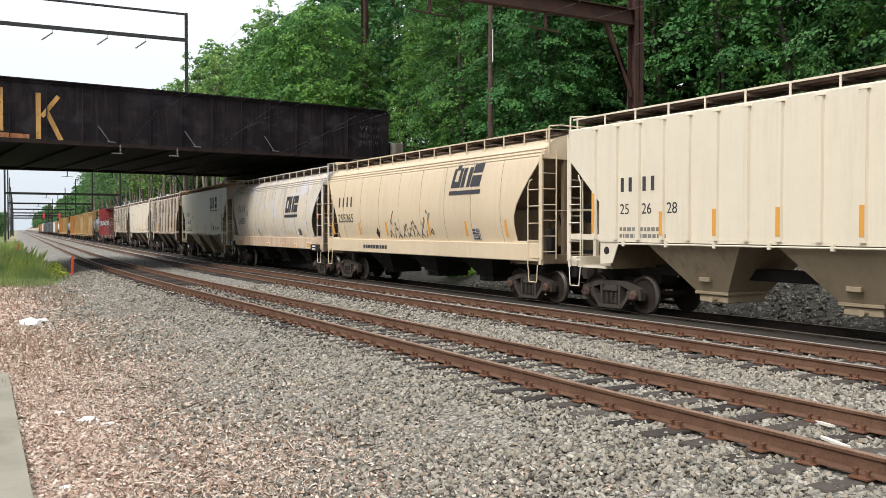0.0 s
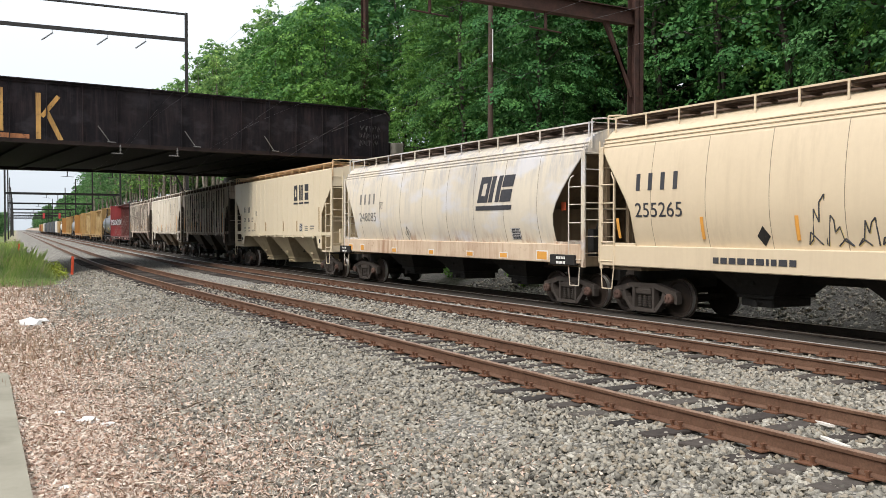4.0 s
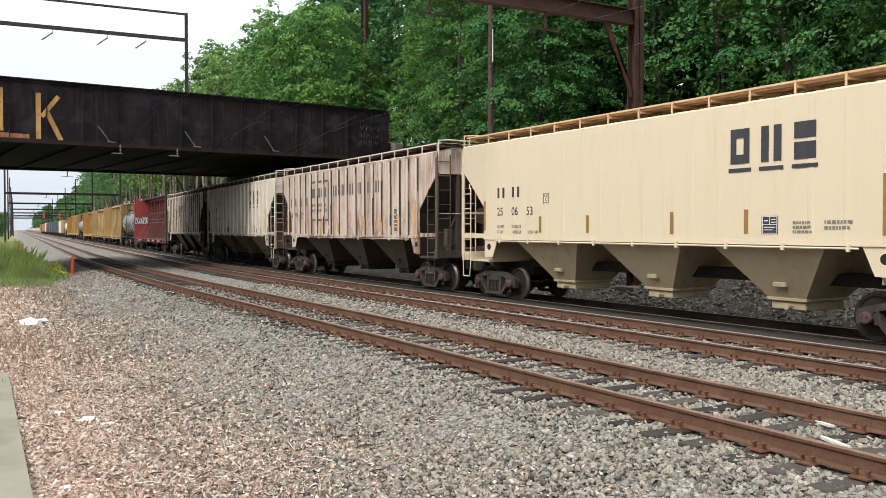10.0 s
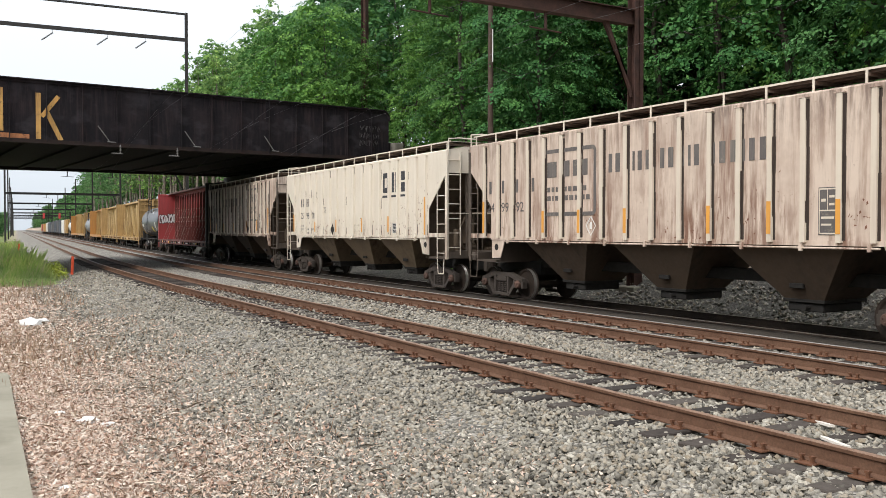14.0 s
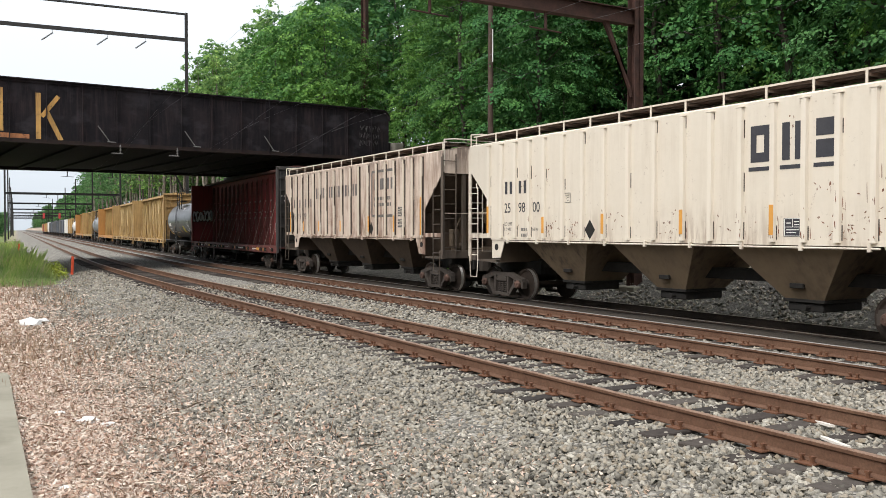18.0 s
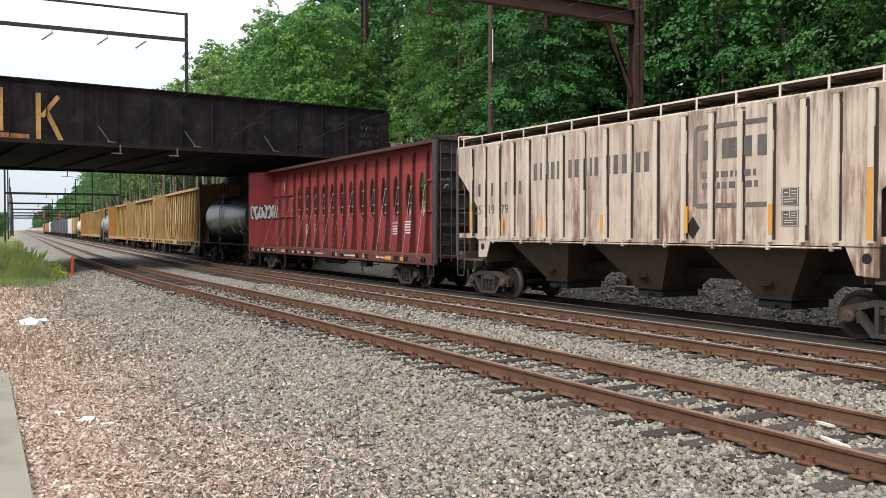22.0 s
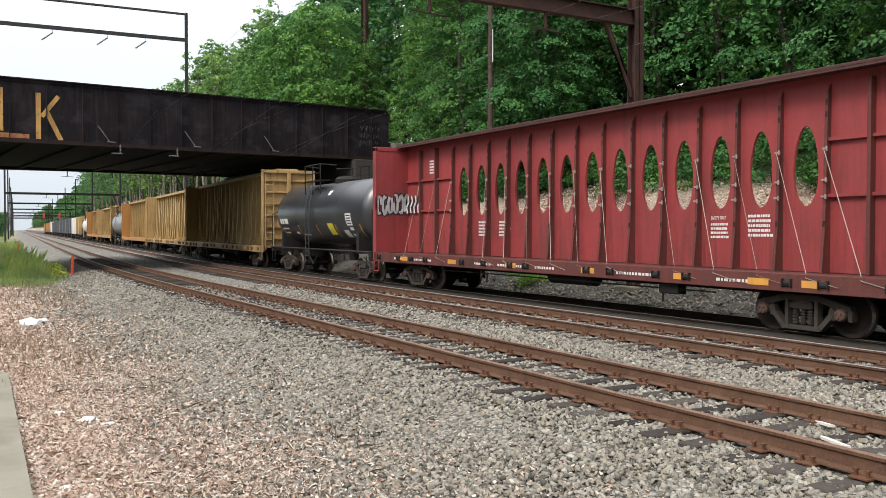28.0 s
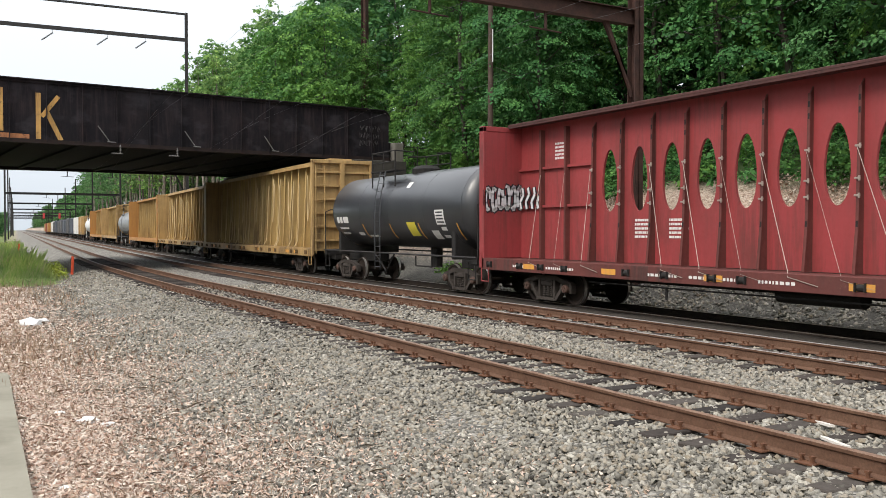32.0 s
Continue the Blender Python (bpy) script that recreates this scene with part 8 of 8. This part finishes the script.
def blades(name, label, spots, mat, rng, width=0.012):
    """Upright bent blades at (s, u, height)."""
    s, u, h = (np.array(a) for a in zip(*spots))
    x, y = scatter_xy(s, u)
    z = np.interp(u, [p[0] for p in PROFILE], [p[1] for p in PROFILE]) - 0.02
    n = len(s)
    a = rng.uniform(0, 2 * np.pi, n)
    d = np.stack([np.cos(a), np.sin(a), np.zeros(n)], axis=1)
    side = np.stack([-np.sin(a), np.cos(a), np.zeros(n)], axis=1) * (width * rng.uniform(0.6, 1.6, n))[:, None]
    lean = (h * rng.uniform(0.05, 0.5, n))[:, None] * d
    p = np.stack([x, y, z], axis=1)
    up = np.array([0, 0, 1.0]) * h[:, None]
    v = np.stack([p - side, p + side, p + lean * 0.4 + up * 0.6 + side * 0.7, p + lean + up, p + lean * 0.4 + up * 0.6 - side * 0.7], axis=1).reshape(-1, 3)
    f = np.arange(5 * n).reshape(-1, 5)
    tagged(new(name, quick_mesh(name, v, f, mat)), label, "grass", kind="stuff")


def build_grass():
    rng = np.random.default_rng(9)
    g = []
    tufts = [(rng.uniform(40, 45.5), rng.uniform(0.6, 3.8), rng.uniform(0.8, 1.55)) if rng.random() < 0.75 else (rng.uniform(64, 125), rng.uniform(-3, 3.9), rng.uniform(0.35, 1.2)) for _ in range(360)]
    for s0, u0, h0 in tufts:
        for _ in range(46):
            s, u = s0 + rng.normal(0, 0.4), u0 + rng.normal(0, 0.3)
            k = np.clip((s - 40) / 3, 0.3, 1) * np.clip((4.4 - u) / 1.4, 0.25, 1)
            g.append((s, u, h0 * k * rng.uniform(0.55, 1.2)))
    blades("green_weeds", "tall green weeds beside the track", g, M_WEED, rng, 0.0065)
    d = []
    for _ in range(3600):
        c = rng.integers(0, 4)
        if c == 0:
            s, u, h = rng.normal(18.5, 2.0), rng.normal(1.3, 0.7), rng.uniform(0.05, 0.3)
        elif c == 1:
            s, u, h = rng.uniform(28, 43), rng.uniform(0.2, 3.7), rng.uniform(0.1, 0.42)
        elif c == 2:
            s, u, h = rng.normal(8.4, 1.4), rng.normal(2.3, 0.6), rng.uniform(0.03, 0.11)
        else:
            s, u, h = rng.uniform(6, 26), rng.uniform(0.8, 4.2), rng.uniform(0.04, 0.2)
        if u < 0.72 and s < 15.6:
            continue
        d.append((s, u, h))
    blades("dry_weeds", "short dry brown weed stalks among the leaves", d, M_STALK, rng, 0.0045)
    cs = [(rng.uniform(-0.7, 0.6), rng.uniform(-1.5, 1.8), rng.uniform(0.1, 0.75)) for _ in range(26)]
    v, f = leaf_cloud(rng, cs, [0.4] * 26, 70, 0.085)
    bush = empty("weed_bush", "yellow-green leafy bush beside the track", "bush")
    bright = leaf_material("yellow_green_leaf", [(0.25, 0.31, 0.05), (0.38, 0.43, 0.08), (0.48, 0.5, 0.1)])
    share("foliage", quick_mesh("foliage", v, f, bright), bush, Matrix.Identity(4))
    fresh = leaf_material("fresh_weed_leaf", [(0.22, 0.42, 0.08), (0.34, 0.56, 0.12), (0.46, 0.66, 0.18)], 0.45)
    for x, y, n in ((18.95, 31.6, 16), (18.9, 26.4, 12)):
        cs = [(rng.uniform(-0.5, 0.5), rng.uniform(-0.9, 0.9), rng.uniform(0.1, 0.6)) for _ in range(n)]
        v, f = leaf_cloud(rng, cs, [0.3] * n, 60, 0.09)
        tuft = empty("weed_tuft", "low bright green weeds on the gravel behind the far track", "weed")
        share("foliage", quick_mesh("foliage", v, f, fresh), tuft, Matrix.Identity(4))
        tuft.matrix_basis = pose(x, y, ground_z(x) - 0.05)
    x, y, a = along(45.5, 3.9)
    bush.matrix_basis = pose(x, y, -0.5)


build_stones()
build_leaves()
build_straw()
build_grass()


# ---- poles, wires, signals ----
def build_poles():
    p = empty("utility_pole", "weathered brown wooden pole with a white conduit", "utility pole")
    bm = bmesh.new()
    rod(bm, (0, 0, 0), (0, 0, 10.7), 0.15, 14, 0.115)
    part("shaft", bm, M_WOOD_POLE, p)
    bm = bmesh.new()
    rod(bm, (-0.02, -0.2, 7.9), (-0.02, -0.2, 9.4), 0.03, 8)
    part("conduit", bm, material("white_conduit", (0.55, 0.54, 0.52), 0.6), p, "white plastic conduit")
    p.matrix_basis = pose(21.95, 33.75, 1.7)
    p = empty("steel_mast", "rust-red steel mast standing among the trees", "mast")
    bm = bmesh.new()
    h_column(bm, 0, 0, 0, 25, 0.5, 0.05)
    part("shaft", bm, M_MAST_RUST, p)
    bm = bmesh.new()
    box(bm, -0.5, 0.5, -0.5, 0.5, -0.6, 0.2, 0.03)
    part("footing", bm, M_CONCRETE, p)
    p.matrix_basis = pose(33.2, 72.0, 6.7, 0, 0, 30)


build_poles()


def build_wires():
    w = empty("overhead_wires", "thin grey overhead wires along the tracks", "overhead wire")
    for u in (TRACK_A, TRACK_B, TRACK_C):
        for z0, sag, r in ((6.75, 0.0, 0.0022), (7.9, 0.9, 0.003)):
            bm = bmesh.new()
            pts = []
            for s in [-51.5 + 4.0 * i for i in range(38)]:
                k = ((s + 51.5) % 72.75) / 72.75
                z = z0 - sag * 4 * k * (1 - k)
                if z0 < 7:
                    z = 6.75 - 0.95 * math.exp(-((s - 56) / 14) ** 2)
                else:
                    z -= 2.0 * math.exp(-((s - 56) / 16) ** 2)
                x, y, _ = along(s, u)
                pts.append((x, y, z))
            rods(bm, pts, r, 4)
            part("wire", bm, M_WIRE, w)


build_wires()


def build_signals():
    g = empty("signal_gantry", "dark signal gantry with red signal heads", "signal gantry")
    for x in (-5.0, 13.0):
        bm = bmesh.new()
        box(bm, x - 0.2, x + 0.2, -0.2, 0.2, -0.6, 8.0)
        part("leg", bm, M_STEEL_DARK, g)
    bm = bmesh.new()
    box(bm, -5.2, 13.2, -0.4, 0.4, 6.3, 6.5)
    box(bm, -5.2, 13.2, -0.4, -0.35, 7.3, 7.4)
    part("walkway", bm, M_STEEL_DARK, g)
    M_SIGNAL = painted("red_signal_paint", (0.55, 0.06, 0.06), (0.3, 0.05, 0.05), 0.3, (0.1, 0.04, 0.03), 0.05, 0.5)
    for x in (4.6, 9.6):
        bm = bmesh.new()
        box(bm, x - 0.35, x + 0.35, -0.75, -0.45, 5.6, 7.4, 0.08)
        for z in (5.95, 6.5, 7.05):
            rod(bm, (x, -1.0, z), (x, -0.74, z), 0.2, 12)
        part("signal_head", bm, M_SIGNAL, g, "red signal head")
    x, y, a = along(330, BASE)
    g.matrix_basis = pose(x, y, 0, 0, 0, -math.degrees(a))


build_signals()


# ---- small things ----
def build_small():
    M_STAKE = painted("orange_stake_paint", (0.75, 0.1, 0.04), (0.4, 0.1, 0.06), 0.3, (0.3, 0.15, 0.1), 0.05, 0.6)
    for s, u, z, h in ((46.3, 5.0, -0.45, 0.98), (88, 2.9, -0.5, 1.05)):
        bm = bmesh.new()
        prism(bm, [(-0.06, -0.3), (0.06, -0.3), (0.07, h), (-0.05, h + 0.03)], "y", -0.02, 0.02)
        x, y, _ = along(s, u)
        ob = part("marker_stake", bm, M_STAKE)
        ob.matrix_basis = pose(x, y, z, 0, 3, 20)
        tagged(ob, "bright orange wooden marker stake in the gravel", "stake", "marker stakes")
    bm = bmesh.new()
    prism(bm, [(-3.2, -4), (0.56, -4), (0.57, 6.5), (0.62, 8.0), (0.74, 12.0), (0.86, 15.4), (0.8, 15.6), (-3.2, 15.6)], "z", -0.72, -0.42)
    bmesh.ops.bevel(bm, geom=[e for e in bm.edges], offset=0.02, segments=2, affect="EDGES")
    tagged(part("concrete_kerb", bm, M_CONCRETE), "weathered pale concrete slab edge with moss", "concrete slab")
    M_PLASTIC = material("white_plastic_bag", (0.75, 0.75, 0.74), 0.45)
    rng = random.Random(3)
    for s, u, r, name, label in ((23.6, 1.8, 0.24, "plastic_bag", "crumpled white plastic bag on dry leaves"), (24.3, 2.1, 0.14, "plastic_bag", "crumpled white plastic bag on dry leaves"), (11.4, 1.5, 0.1, "paper_scrap", "crumpled white paper scrap on dry leaves"),
                                 (11.1, 1.68, 0.07, "paper_scrap", "crumpled white paper scrap on dry leaves"), (8.55, 0.92, 0.05, "paper_scrap", "crumpled white paper scrap on dry leaves"), (8.1, 1.02, 0.055, "paper_scrap", "crumpled white paper scrap on dry leaves"),
                                 (12.1, 1.25, 0.06, "paper_scrap", "crumpled white paper scrap on dry leaves")):
        bm = bmesh.new()
        bmesh.ops.create_icosphere(bm, subdivisions=3, radius=r)
        for v in bm.verts:
            k = 1 + 0.5 * noise.noise((v.co.x / r * 1.7 + s, v.co.y / r * 1.7, v.co.z / r * 1.7 + u))
            v.co *= k
            v.co.x *= 1.3
            v.co.z *= 0.5
        x, y, _ = along(s, u)
        ob = part(name, bm, M_PLASTIC, smooth_faces=True)
        ob.matrix_basis = pose(x, y, ground_z(u) + r * 0.3, 0, 0, rng.uniform(0, 360))
        tagged(ob, label, "litter", "scattered litter")
    M_SPLIT = material("pale_split_wood", (0.62, 0.58, 0.53), 0.8)
    for x, y, a, l in ((7.45, 5.35, 63, 0.55), (7.4, 4.62, 35, 0.42), (8.05, 5.9, 70, 0.3)):
        bm = bmesh.new()
        prism(bm, [(-l / 2, -0.03), (l / 2 - 0.08, -0.035), (l / 2, 0.0), (l / 2 - 0.1, 0.035), (-l / 2, 0.03)], "z", 0, 0.025)
        ob = part("wood_splinter", bm, M_SPLIT)
        ob.matrix_basis = pose(x, y, -0.185, 4, 3, a)
        tagged(ob, "pale splintered wood strip lying on the ties", "wood splinter", "wood splinters")


build_small()


# ---- train ----
TRAVEL = [(0, 0), (1, -4.56), (2, -9.14), (3, -13.6), (3.5, -15.79), (5.5, -24.48), (7, -31.17), (9, -40.18), (11, -49.14), (13, -58.08), (14.5, -64.67), (16.5, -73.29), (18, -79.66), (19, -83.86),
          (20, -88.1), (21, -92.4), (21.5, -94.45), (22, -96.34), (22.5, -98.03), (23, -99.63), (24, -102.67), (25, -105.62), (25.5, -107.1), (27.5, -112.1), (28, -113.24), (29, -115.42), (30, -117.45), (31, -119.3), (32, -120.95)]


def travel(t):
    """How far the train has come by t, eased through the table."""
    n = len(TRAVEL)
    for i in range(n - 1):
        (t0, v0), (t1, v1) = TRAVEL[i], TRAVEL[i + 1]
        if t <= t1:
            a, b = TRAVEL[max(i - 1, 0)], TRAVEL[min(i + 2, n - 1)]
            g0, g1 = (v1 - a[1]) / (t1 - a[0]), (b[1] - v0) / (b[0] - t0)
            k, d = (t - t0) / (t1 - t0), t1 - t0
            return (2 * k ** 3 - 3 * k * k + 1) * v0 + (k ** 3 - 2 * k * k + k) * d * g0 + (3 * k * k - 2 * k ** 3) * v1 + (k ** 3 - k * k) * d * g1
    return TRAVEL[-1][1]


def motions():
    times = [0.5 * i for i in range(65)]
    spin_times = [0.14 * i for i in range(229)] + [32.0]
    for thing, s0, wheels in TRAIN:
        walk(thing, [(t, on_track_c(s0 + travel(t))) for t in times])
        for w in wheels:
            c = w.matrix_basis.translation.copy()
            walk(w, [(t, pose(*c, math.degrees(-travel(t) / 0.457) % 360)) for t in spin_times])


motions()
